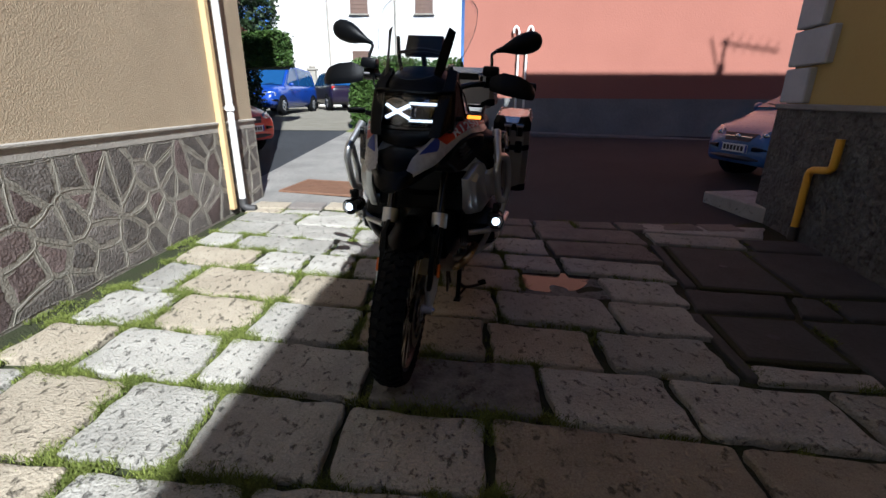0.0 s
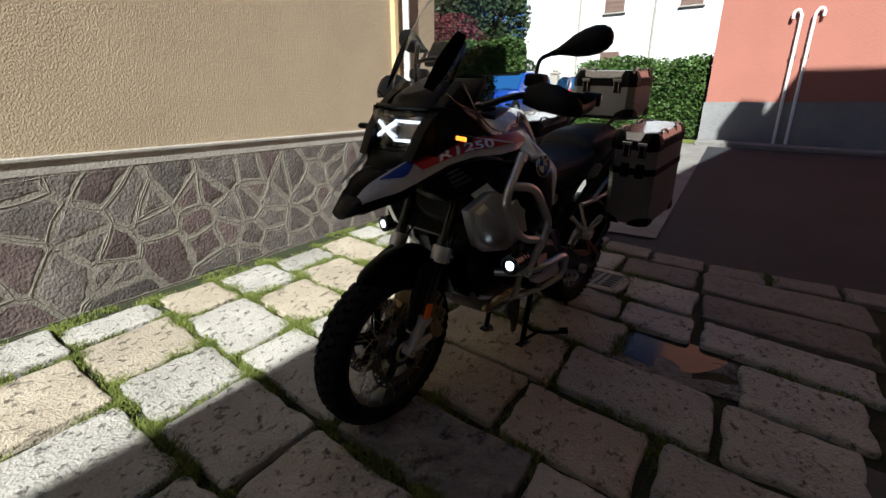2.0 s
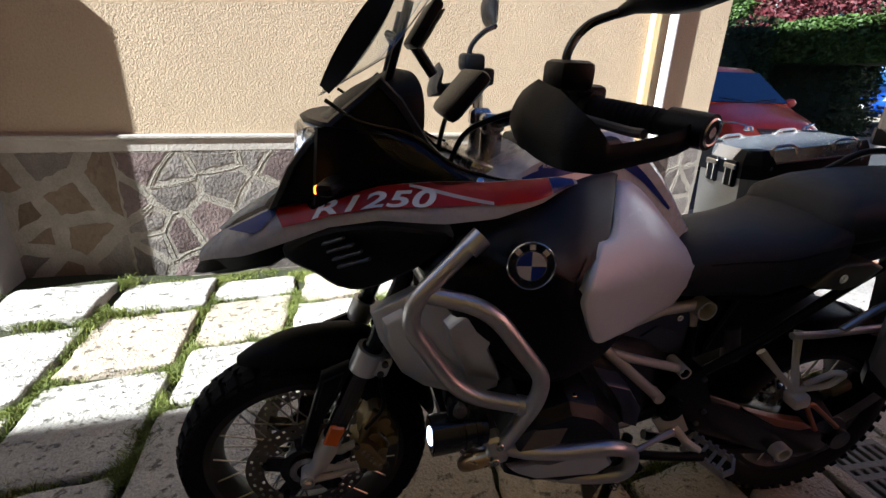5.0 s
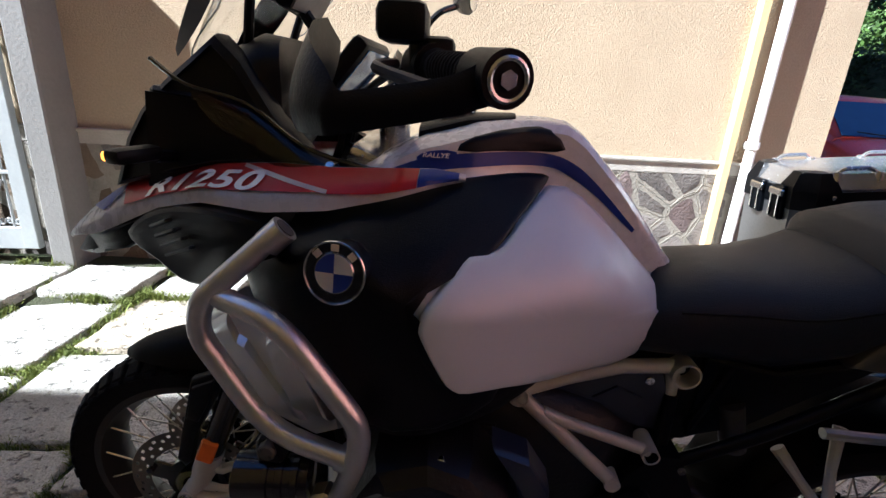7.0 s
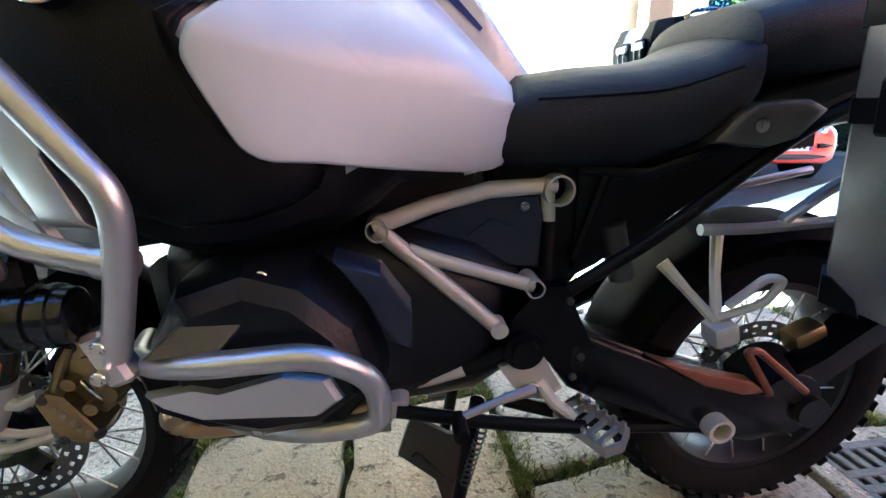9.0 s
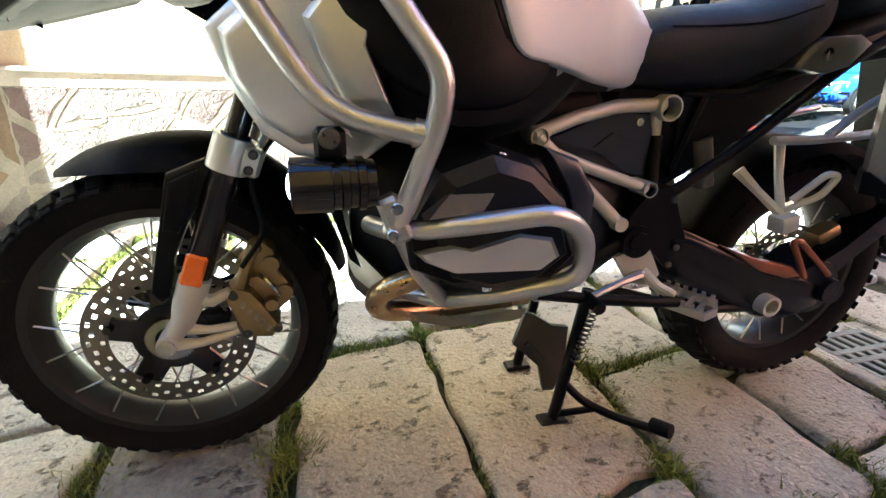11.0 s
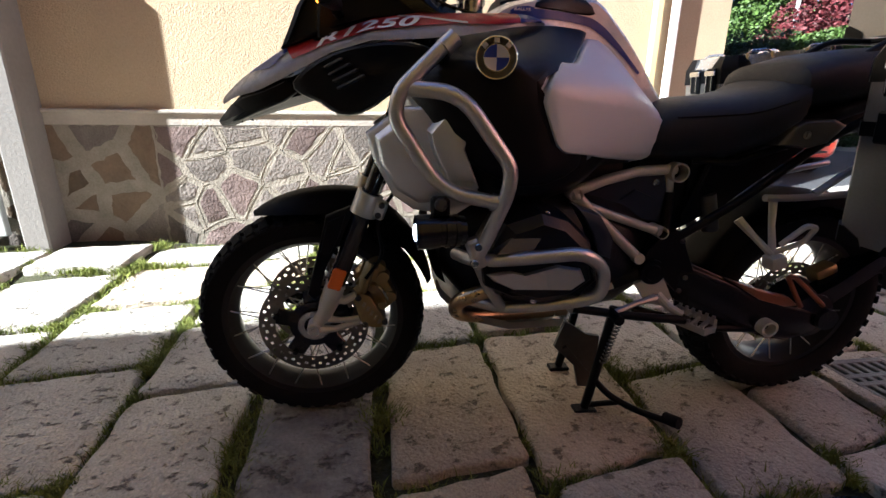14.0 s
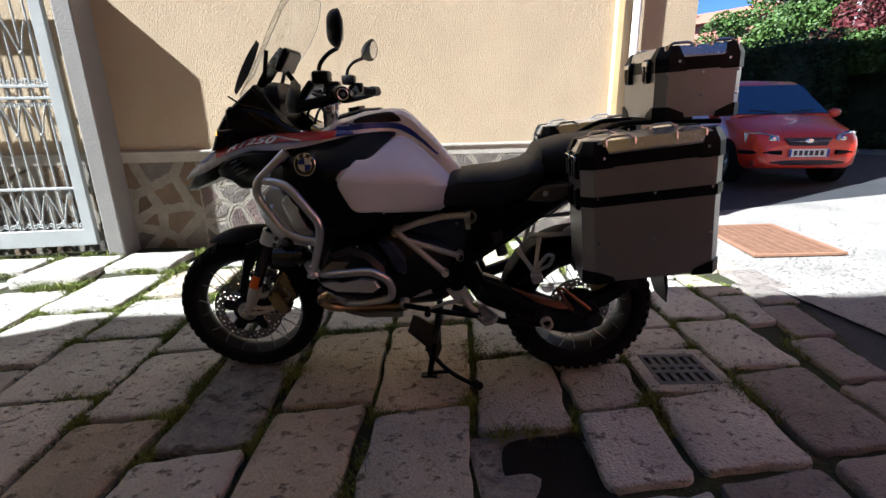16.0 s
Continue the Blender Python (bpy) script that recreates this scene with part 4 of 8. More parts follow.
        sweep(bm, [(L + 0.022, s * W * 0.44, 0.46), (L - 0.02, s * W * 0.70, 0.46), (L - 0.09, s * W * 0.86, 0.46), (L - 0.28, s * W * 0.965, 0.46)], 0.032, n=8)
        part("bumper_strip", bm, "plastic", car, "black bumper strip")
    bm = bmesh.new()
    sweep(bm, [(L - 0.11, -W * 0.84, 0.325), (L - 0.02, -W * 0.60, 0.325), (L + 0.0, 0, 0.325), (L - 0.02, W * 0.60, 0.325), (L - 0.11, W * 0.84, 0.325)], 0.045, n=8)
    part("lower_grille", bm, "dark_bar", car, "black lower air intake")
    bm = bmesh.new()
    box(bm, (L + 0.035, 0, 0.455), (0.012, 0.50, 0.11), bevel=0.003)
    plate_ob = part("number_plate", bm, "plate", car)
    for s in (-1, 1):
        bm = bmesh.new()
        box(bm, (L + 0.043, s * 0.235, 0.455), (0.006, 0.03, 0.10))
        part("end_band", bm, "paint_blue", plate_ob)
    for k in range(6):
        bm = bmesh.new()
        box(bm, (L + 0.043, -0.17 + k * 0.066, 0.455), (0.006, 0.04, 0.065))
        part("dark_mark", bm, "dark_bar", plate_ob)
    for s in (1, -1):
        bm = bmesh.new()
        sweep(bm, [(1.03, s * 0.1, 1.0), (0.97, s * 0.45, 1.035)], 0.008, n=6)
        part("wiper", bm, "plastic", car)
    return car


def on_street(x, y, turn):
    z = ground_z(y)
    return pose(x, y, z - 0.005, 0, 0, turn)


hatchback(on_street(-5.08, 9.13, -15), "car_red", "glossy red hatchback parked on the street beside the house")
hatchback(on_street(-6.62, 18.1, -94), "car_blue", "bright blue compact car parked on the gravel lot", 4.0, 1.75, 1.65)
hatchback(on_street(-5.2, 21.4, 122), "car_dark", "dark violet hatchback parked far off on the lot", 3.6, 1.6, 1.5)
hatchback(on_street(5.85, 7.3, 188), "car_grey_blue", "blue grey hatchback parked on the street by the house corner", 3.4, 1.5, 1.42)


# ---- motorcycle ----
# u runs forward from the rear axle, v to the rider's left, w up; it leans slightly to its left
BIKE = Matrix.Translation((0.296, 3.7286, 0.0)) @ Matrix.Rotation(radians(-90 - 9.5), 4, "Z") @ Matrix.Rotation(radians(-2.5), 4, "X")
bike = thing("motorcycle", "white, red and blue adventure motorcycle parked on its stand", "motorcycle", BIKE)
STEER = Matrix.Translation((1.22, 0, 0.70)) @ Matrix.Rotation(radians(4), 4, Vector((-0.38, 0, 0.925))) @ Matrix.Translation((-1.22, 0, -0.70))


def steer(bm):
    bm.transform(STEER)
    return bm


def mirrored(name, build, material, parent=None, label="", angle=32):
    """The same part on the left and on the right; build(bm, side)."""
    out = []
    for s in (1, -1):
        bm = bmesh.new()
        build(bm, s)
        out.append(part(name, bm, material, parent or bike, label, angle))
    return out


def tube(name, pts, r, material, parent=None, label="", bend=0.05, n=12, turn=False):
    bm = bmesh.new()
    sweep(bm, round_path(pts, bend), r, n=n)
    return part(name, steer(bm) if turn else bm, material, parent or bike, label)


def ring(bm, c, axis, r, thick, n=24, m=8):
    """A torus round c."""
    q = Vector(axis).normalized().to_track_quat("Z", "Y")
    pts = [Vector(c) + q @ Vector((r * math.cos(6.28318 * k / n), r * math.sin(6.28318 * k / n), 0)) for k in range(n)]
    sweep(bm, pts, thick, n=m, closed=True)


def bolt(bm, c, axis=(0, 1, 0), r=0.008, h=0.006):
    c, axis = Vector(c), Vector(axis)
    sweep(bm, [c - axis * 0.004, c + axis * h * 0.8, c + axis * h, c + axis * (h + 0.0003), c + axis * h * 0.6], r, n=10, rs=[r, r, r * 0.85, r * 0.5, r * 0.45])


def bolts(spots, material, parent, axis, r=0.008, h=0.006, name="bolt", turn=False):
    """Screw heads, each a part of its own."""
    for c in spots:
        bm = bmesh.new()
        bolt(bm, c, axis, r, h)
        part(name, steer(bm) if turn else bm, material, parent)


# ---- wheels ----
BLOCKS = {}

def revolve(bm, c, profile, n=64):
    rows = [[bm.verts.new((c[0] + r * math.cos(6.283185 * k / n), c[1] + o, c[2] + r * math.sin(6.283185 * k / n))) for r, o in profile] for k in range(n)]
    m = len(profile)
    for k in range(n):
        for j in range(m - 1):
            bm.faces.new((rows[k][j], rows[k][j + 1], rows[(k + 1) % n][j + 1], rows[(k + 1) % n][j]))


def build_wheel(c, R, W, rim_r, blocks, spokes, turn):
    keep = steer if turn else (lambda b: b)
    bm = bmesh.new()
    h = W * 0.36
    revolve(bm, c, [(rim_r + 0.014, -h), (rim_r + 0.016, -h - 0.006), (rim_r - 0.002, -h - 0.006), (rim_r - 0.010, -h * 0.8), (rim_r - 0.022, -h * 0.3), (rim_r - 0.022, h * 0.3), (rim_r - 0.010, h * 0.8),
                    (rim_r - 0.002, h + 0.006), (rim_r + 0.016, h + 0.006), (rim_r + 0.014, h), (rim_r - 0.004, h * 0.7), (rim_r - 0.014, 0), (rim_r - 0.004, -h * 0.7), (rim_r + 0.014, -h)])
    wheel = part("wheel", keep(bm), "rim_dark", bike, "black spoked wheel with a block tread tyre")
    bm = bmesh.new()
    a = W / 2
    revolve(bm, c, [(rim_r + 0.008, -a * 0.66), (rim_r + 0.015, -a * 0.84), (rim_r + 0.035, -a * 0.97), (rim_r + 0.055, -a), (R - 0.030, -a * 0.95), (R - 0.018, -a * 0.80), (R - 0.011, -a * 0.42), (R - 0.009, 0),
                    (R - 0.011, a * 0.42), (R - 0.018, a * 0.80), (R - 0.030, a * 0.95), (rim_r + 0.055, a), (rim_r + 0.035, a * 0.97), (rim_r + 0.015, a * 0.84), (rim_r + 0.008, a * 0.66)], 72)
    for k in range(blocks):
        for o, tilt, ln, wd, dr, ph in ((-0.17, 0.35, 0.031, 0.30, 0.0, 0.0), (0.17, -0.35, 0.031, 0.30, 0.0, 0.5), (-0.60, -0.15, 0.027, 0.30, 0.0055, 0.25), (0.60, 0.15, 0.027, 0.30, 0.0055, 0.75), (-0.92, 0, 0.024, 0.10, 0.018, 0.25), (0.92, 0, 0.024, 0.10, 0.018, 0.75)):
            t = 6.283185 * (k + ph) / blocks
            rad = R - 0.006 - dr
            lean = math.asin(max(-1, min(1, o))) * 0.75
            m = Matrix.Translation((c[0], c[1], c[2])) @ Matrix.Rotation(-t, 4, "Y") @ Matrix.Translation((rad, o * a, 0)) @ Matrix.Rotation(lean, 4, "Z") @ Matrix.Rotation(tilt, 4, "X")
            key = (wd, ln, W)
            if key not in BLOCKS:
                bb = bmesh.new()
                box(bb, (0, 0, 0), (0.014, wd * W * 0.9, ln), bevel=0.002)
                BLOCKS[key] = finish(bb, "rubber", 25)
            knob = new("tread_block", BLOCKS[key])
            knob.parent = wheel
            knob.matrix_basis = (STEER if turn else Matrix()) @ m
    part("tyre", keep(bm), "rubber", wheel, "black rubber tyre with chunky tread blocks", 25)
    bm = bmesh.new()
    for k in range(spokes):
        s = 1 if k % 2 else -1
        t = 6.283185 * k / spokes
        lead = 0.75 * (1 if (k // 2) % 2 else -1)
        r0, r1 = rim_r - 0.003, 0.052
        cyl(bm, (c[0] + r0 * math.cos(t), c[1] + s * h * 0.9, c[2] + r0 * math.sin(t)), (c[0] + r1 * math.cos(t + lead), c[1] + s * 0.035, c[2] + r1 * math.sin(t + lead)), 0.0021, n=5)
    part("spokes", keep(bm), "spoke_steel", wheel, "bright crossed wire spokes")
    bm = bmesh.new()
    revolve(bm, c, [(0.02, -0.065), (0.048, -0.06), (0.056, -0.04), (0.046, -0.03), (0.042, 0.03), (0.056, 0.04), (0.048, 0.06), (0.02, 0.065)], 28)
    part("hub", keep(bm), "gloss_black", wheel)
    return wheel


def disc_mesh(c, r0, r1, off, count=84):
    bm = bmesh.new()
    rad = [r0, r0 + 0.006, r0 + (r1 - r0) * 0.30, r0 + (r1 - r0) * 0.48, r0 + (r1 - r0) * 0.66, r1 - 0.008, r1]
    rows = [[bm.verts.new((c[0] + r * math.cos(6.283185 * k / count), c[1] + off, c[2] + r * math.sin(6.283185 * k / count))) for r in rad] for k in range(count)]
    for k in range(count):
        for j in range(len(rad) - 1):
            if (j == 1 and k % 4 == 0) or (j == 3 and k % 4 == 2) or (j == 4 and k % 4 == 0):
                continue
            bm.faces.new((rows[k][j], rows[k][j + 1], rows[(k + 1) % count][j + 1], rows[(k + 1) % count][j]))
    bmesh.ops.solidify(bm, geom=bm.faces[:], thickness=0.0045)
    return bm


M["rim_dark"] = mat("rim_dark", (0.012, 0.012, 0.013), (0.008, 0.008, 0.009), rough=0.4, spec=0.3, scale=8)
FW, RW = (1.460, 0.0, 0.338), (-0.045, 0.0, 0.336)
front = build_wheel(FW, 0.320, 0.122, 0.241, 46, 36, True)
rear = build_wheel(RW, 0.322, 0.17, 0.218, 44, 36, False)
for s in (1, -1):
    part("brake_disc", steer(disc_mesh(FW, 0.108, 0.1525, s * 0.072)), "disc_steel", front, "drilled steel brake disc")
    bm = bmesh.new()
    for k in range(5):
        t = 6.283185 * k / 5 + 0.3
        ln = 0.075
        box(bm, (FW[0] + ln * math.cos(t), s * 0.068, FW[2] + ln * math.sin(t)), (0.085, 0.006, 0.052), Matrix.Rotation(-t, 4, "Y"), bevel=0.003)
        cyl(bm, (FW[0] + 0.108 * math.cos(t), s * 0.064, FW[2] + 0.108 * math.sin(t)), (FW[0] + 0.108 * math.cos(t), s * 0.080, FW[2] + 0.108 * math.sin(t)), 0.008, n=10)
    cyl(bm, (FW[0], s * 0.06, FW[2]), (FW[0], s * 0.074, FW[2]), 0.070, n=28)
    part("disc_carrier", steer(bm), "gloss_black", front)
bm = bmesh.new()
revolve(bm, (FW[0], 0.081, FW[2]), [(0.028, 0), (0.044, 0), (0.044, 0.003), (0.028, 0.003), (0.028, 0)], 48)
for k in range(40):
    t = 6.283185 * k / 40
    box(bm, (FW[0] + 0.044 * math.cos(t), 0.0825, FW[2] + 0.044 * math.sin(t)), (0.004, 0.003, 0.0035), Matrix.Rotation(-t, 4, "Y"))
part("sensor_ring", steer(bm), "chrome", front, "toothed bright sensor ring")
part("brake_disc", disc_mesh(RW, 0.10, 0.138, 0.05, 72), "disc_steel", rear, "drilled steel brake disc")

# ---- fork, brakes and front mudguard ----
FD = Vector((-0.381, 0, 0.925))


def on_fork(t, v, off=0.0):
    p = Vector((1.438, v, 0.36)) + FD * t
    return p + Vector((0.925, 0, 0.381)) * off


for s in (1, -1):
    v = s * 0.108
    bm = bmesh.new()
    cyl(bm, on_fork(0.13, v), on_fork(0.40, v), 0.0245, n=20)
    leg = part("fork_leg", steer(bm), "gloss_black", bike, "black telescopic fork leg")
    bm = bmesh.new()
    cyl(bm, on_fork(0.35, v), on_fork(0.82, v), 0.0195, n=18)
    part("fork_tube", steer(bm), "gloss_black", leg)
    bm = bmesh.new()
    cyl(bm, on_fork(0.335, v), on_fork(0.395, v), 0.0345, n=24)
    box(bm, on_fork(0.365, v + s * 0.012, -0.034), (0.035, 0.035, 0.05), Matrix.Rotation(radians(-22), 4, "Y"), bevel=0.006)
    clamp = part("fork_clamp", steer(bm), "cover_silver", leg, "bright cast fork clamp")
    bolts([on_fork(dz, v + s * 0.030, -0.034) for dz in (0.352, 0.38)], "cast_iron", clamp, (0, s, 0), turn=True)
    bm = bmesh.new()
    sweep(bm, [on_fork(0.125, v), on_fork(0.07, v), on_fork(0.03, v), Vector((FW[0] - 0.004, v, FW[2] + 0.012))], 0.03, n=18, rs=[0.0275, 0.0265, 0.021, 0.015])
    cyl(bm, (FW[0] - 0.003, s * 0.085, FW[2] + 0.010), (FW[0] - 0.003, s * 0.126, FW[2] + 0.010), 0.0185, n=20)
    sweep(bm, [(1.455, v, 0.340), (1.40, v, 0.338), (1.332, v, 0.356)], 0.010, n=10, rs=[0.013, 0.0085, 0.009])
    sweep(bm, [(1.432, v, 0.372), (1.385, v, 0.364), (1.335, v, 0.366)], 0.008, n=10, rs=[0.012, 0.0075, 0.008])
    sweep(bm, [on_fork(0.085, v, -0.012), (1.370, v, 0.425), (1.338, v, 0.440)], 0.010, n=10, rs=[0.016, 0.012, 0.010])
    foot = part("fork_foot", steer(bm), "frame_grey", leg, "grey cast axle foot")
    bm = bmesh.new()
    cyl(bm, (FW[0] - 0.003, s * 0.126, FW[2] + 0.010), (FW[0] - 0.003, s * 0.133, FW[2] + 0.010), 0.0145, n=20)
    cyl(bm, (FW[0] - 0.003, s * 0.133, FW[2] + 0.010), (FW[0] - 0.003, s * 0.136, FW[2] + 0.010), 0.008, n=6)
    part("axle_nut", steer(bm), "chrome", foot)
    bm = bmesh.new()
    box(bm, on_fork(0.148, v + s * 0.024, 0.004), (0.036, 0.012, 0.060), Matrix.Rotation(radians(-22), 4, "Y"), bevel=0.004)
    part("side_reflector", steer(bm), "amber", leg, "orange side reflector")
    bm = bmesh.new()
    shoulder = ((1.0, 0.0), (0.985, 0.45), (0.93, 0.85), (0.82, 1.0), (0.4, 1.0))
    dome(bm, [(1.350, 0.430), (1.326, 0.448), (1.302, 0.438), (1.274, 0.388), (1.258, 0.356), (1.272, 0.331), (1.298, 0.334), (1.325, 0.346), (1.335, 0.372)], lambda u, w: 0.096, 0.020, 0.05, 1, s, shoulder)
    dome(bm, [(1.300, 0.520), (1.276, 0.532), (1.254, 0.512), (1.250, 0.470), (1.229, 0.428), (1.236, 0.392), (1.262, 0.372), (1.302, 0.400), (1.330, 0.450), (1.318, 0.480)], lambda u, w: 0.070, 0.020, 0.05, 1, s, shoulder)
    for u, w in ((1.262, 0.482), (1.243, 0.420)):
        cyl(bm, (u, s * 0.070, w), (u, s * 0.098, w), 0.019, 0.016, n=18)
    for u, w in ((1.290, 0.455), (1.268, 0.402)):
        cyl(bm, (u, s * 0.060, w), (u, s * 0.112, w), 0.012, n=14)
    sweep(bm, [(1.32, s * 0.10, 0.44), (1.30, s * 0.09, 0.49), (1.285, s * 0.09, 0.52)], 0.010, n=10)
    cal = part("brake_caliper", steer(bm), "gold", bike, "bronze coloured four-piston brake caliper")
    bm = bmesh.new()
    for k in range(5):
        box(bm, (1.318 - 0.010 * k, s * 0.1172, 0.412 - 0.014 * k), (0.008, 0.002, 0.014), Matrix.Rotation(radians(-25), 4, "Y"))
    part("maker_mark", steer(bm), "paving_warm", cal, "pale bars of illegible lettering")
    bm = bmesh.new()
    sweep(bm, curve_points([(1.275, s * 0.10, 0.455), (1.262, s * 0.105, 0.44), (1.252, s * 0.10, 0.415)], 4), 0.004, n=8)
    part("brake_line", steer(bm), "chrome", cal)
    bolts([(1.333, s * 0.112, 0.432), (1.318, s * 0.112, 0.348), (1.283, s * 0.088, 0.515), (1.262, s * 0.112, 0.352)], "cast_iron", cal, (0, s, 0), 0.009, turn=True)
    bm = bmesh.new()
    sweep(bm, curve_points([(1.31, s * 0.115, 0.49), (1.265, s * 0.118, 0.56), (1.27, s * 0.12, 0.66), (1.20, s * 0.10, 0.76)], 6), 0.005, n=8)
    part("brake_hose", steer(bm), "plastic", cal)
    # blade cover on the fork
    bm = bmesh.new()
    dome(bm, [(1.404, 0.667), (1.341, 0.691), (1.336, 0.675), (1.366, 0.611), (1.402, 0.545), (1.417, 0.515), (1.437, 0.442), (1.452, 0.430), (1.466, 0.452), (1.446, 0.525), (1.430, 0.576)], lambda u, w: 0.108, 0.010, 0.012, 1, s)
    dome(bm, [(1.400, 0.655), (1.352, 0.675), (1.375, 0.612), (1.400, 0.565), (1.424, 0.572)], lambda u, w: 0.117, 0.006, 0.008, 0, s, ((1.0, 0.0), (0.96, 0.8), (0.90, 1.0), (0.5, 1.0)))
    part("fork_guard", steer(bm), "plastic", bike, "dark plastic fork guard", 40)

bm = bmesh.new()
secs = []
for k in range(29):
    f = k / 28
    a = radians(66 + 98 * f)
    r = float(np.interp(f, [0, 0.1, 0.25, 0.45, 0.7, 1], [0.350, 0.364, 0.380, 0.405, 0.388, 0.360]))
    hw = float(np.interp(f, [0, 0.06, 0.2, 0.6, 0.9, 1], [0.02, 0.045, 0.072, 0.085, 0.075, 0.05]))
    drop = float(np.interp(f, [0, 0.12, 0.3, 0.6, 1], [0.010, 0.040, 0.062, 0.060, 0.020]))
    secs.append([(FW[0] + (r - drop * abs(q) ** 2.2) * math.cos(a), q * hw, FW[2] + (r - drop * abs(q) ** 2.2) * math.sin(a)) for q in np.linspace(-1, 1, 11)])
loft(bm, secs, closed=False)
bmesh.ops.solidify(bm, geom=bm.faces[:], thickness=0.005)
part("front_mudguard", steer(bm), "plastic", bike, "matt black front mudguard with a pointed tip")

# ---- engine ----
bm = bmesh.new()
loft(bm, [oval(0.50, 0.40, 0.66, 0.10), oval(0.58, 0.36, 0.70, 0.14), oval(0.75, 0.35, 0.74, 0.165), oval(0.92, 0.36, 0.76, 0.165), oval(1.03, 0.40, 0.74, 0.14), oval(1.10, 0.48, 0.70, 0.09)])
part("engine_block", bm, "engine_grey", bike, "dark grey flat twin engine block")
bm = bmesh.new()
loft(bm, [oval(0.58, 0.60, 0.84, 0.055), oval(0.74, 0.60, 0.86, 0.075), oval(0.80, 0.66, 0.86, 0.12), oval(0.90, 0.68, 0.88, 0.20), oval(1.0, 0.70, 0.92, 0.22), oval(1.12, 0.72, 1.0, 0.20), oval(1.19, 0.80, 1.0, 0.14)])
part("inner_body", bm, "plastic", bike, "black inner cladding")
for s in (1, -1):
    bm = bmesh.new()
    for k in range(7):
        box(bm, (0.885, s * (0.165 + 0.011 * k), 0.585), (0.20 - 0.004 * k, 0.005, 0.17), bevel=0.002)
    box(bm, (0.885, s * 0.19, 0.585), (0.15, 0.10, 0.13), bevel=0.01)
    cylb = part("cylinder", bm, "engine_grey", bike, "finned engine cylinder")
    bm = bmesh.new()
    out = [(1.028, 0.625), (0.985, 0.70), (0.90, 0.728), (0.83, 0.706), (0.765, 0.645), (0.735, 0.545), (0.80, 0.495), (0.90, 0.485), (0.985, 0.51)]
    dome(bm, out, lambda u, w: 0.255, 0.085, 0.05, 0, s, ((1.0, 0.0), (0.985, 0.45), (0.90, 0.8), (0.72, 1.0), (0.4, 1.0)))
    head = part("cylinder_head_cover", bm, "engine_grey", bike, "dark grey faceted cylinder head cover", 22)
    bm = bmesh.new()
    dome(bm, [(1.005, 0.632), (0.97, 0.663), (0.91, 0.692), (0.888, 0.672), (0.92, 0.638)], lambda u, w: 0.352 - 0.7 * max(0, w - 0.635), 0.008, 0.03, 0, s, ((1.0, 0.0), (0.97, 0.6), (0.92, 1.0), (0.5, 1.0)))
    part("cover_plate", bm, "head_grey", head, "grey metal cover plate", 20)
    bm = bmesh.new()
    dome(bm, [(1.02, 0.580), (0.966, 0.588), (0.935, 0.580), (0.855, 0.600), (0.80, 0.590), (0.785, 0.560), (0.815, 0.538), (0.96, 0.544), (1.005, 0.565)], lambda u, w: 0.330, 0.022, 0.03, 0, s, ((1.0, 0.0), (0.97, 0.7), (0.9, 1.0), (0.5, 1.0)))
    part("protector", bm, "cover_silver", head, "brushed cylinder protector", 20)
    bm = bmesh.new()
    dome(bm, [(1.03, 0.602), (0.965, 0.606), (0.935, 0.598), (0.855, 0.620), (0.775, 0.612), (0.752, 0.555), (0.79, 0.515), (0.96, 0.520), (1.02, 0.548)], lambda u, w: 0.318, 0.018, 0.03, 0, s, ((1.0, 0.0), (0.98, 0.7), (0.93, 1.0), (0.5, 1.0)))
    part("protector_frame", bm, "plastic", head, "black plastic frame round the protector", 20)
    bm = bmesh.new()
    dome(bm, [(0.80, 0.72), (0.74, 0.70), (0.70, 0.64), (0.70, 0.585), (0.735, 0.60), (0.76, 0.66)], lambda u, w: 0.27, 0.018, 0.04, 1, s)
    part("intake_cover", bm, "paint_night", bike, "dark blue black intake cover")
    bm = bmesh.new()
    sweep(bm, curve_points([(0.98, s * 0.24, 0.50), (1.06, s * 0.22, 0.46), (1.05, s * 0.17, 0.40), (0.95, s * 0.12, 0.365), (0.72, s * 0.09, 0.36)], 6), 0.02, n=14)
    part("exhaust_pipe", bm, "exhaust", bike, "heat tinted golden exhaust header")
    bolts([(0.88, s * 0.305, 0.708), (0.90, s * 0.325, 0.508)], "chrome", head, (0, s, 0), 0.009)

bm = bmesh.new()
secs = []
for u, w, hw in ((1.112, 0.455, 0.135), (1.10, 0.43, 0.15), (1.03, 0.36, 0.16), (0.90, 0.325, 0.16), (0.74, 0.32, 0.14)):
    secs.append([(u, -hw, w + 0.035), (u + 0.0, -hw * 0.85, w), (u, 0, w - 0.012), (u, hw * 0.85, w), (u, hw, w + 0.035)])
loft(bm, secs, closed=False)
bmesh.ops.solidify(bm, geom=bm.faces[:], thickness=0.006)
part("skid_plate", bm, "alu_satin", bike, "bent aluminium engine skid plate")
bm = bmesh.new()
loft(bm, [[(u - 0.02, -hw, w), (u, -hw * 0.6, w), (u + 0.008, 0, w), (u, hw * 0.6, w), (u - 0.02, hw, w)] for u, w, hw in ((1.145, 0.64, 0.09), (1.130, 0.55, 0.11), (1.106, 0.47, 0.12))], closed=False)
bmesh.ops.solidify(bm, geom=bm.faces[:], thickness=0.006)
part("front_engine_guard", bm, "plastic", bike, "black guard in front of the engine")
bm = bmesh.new()
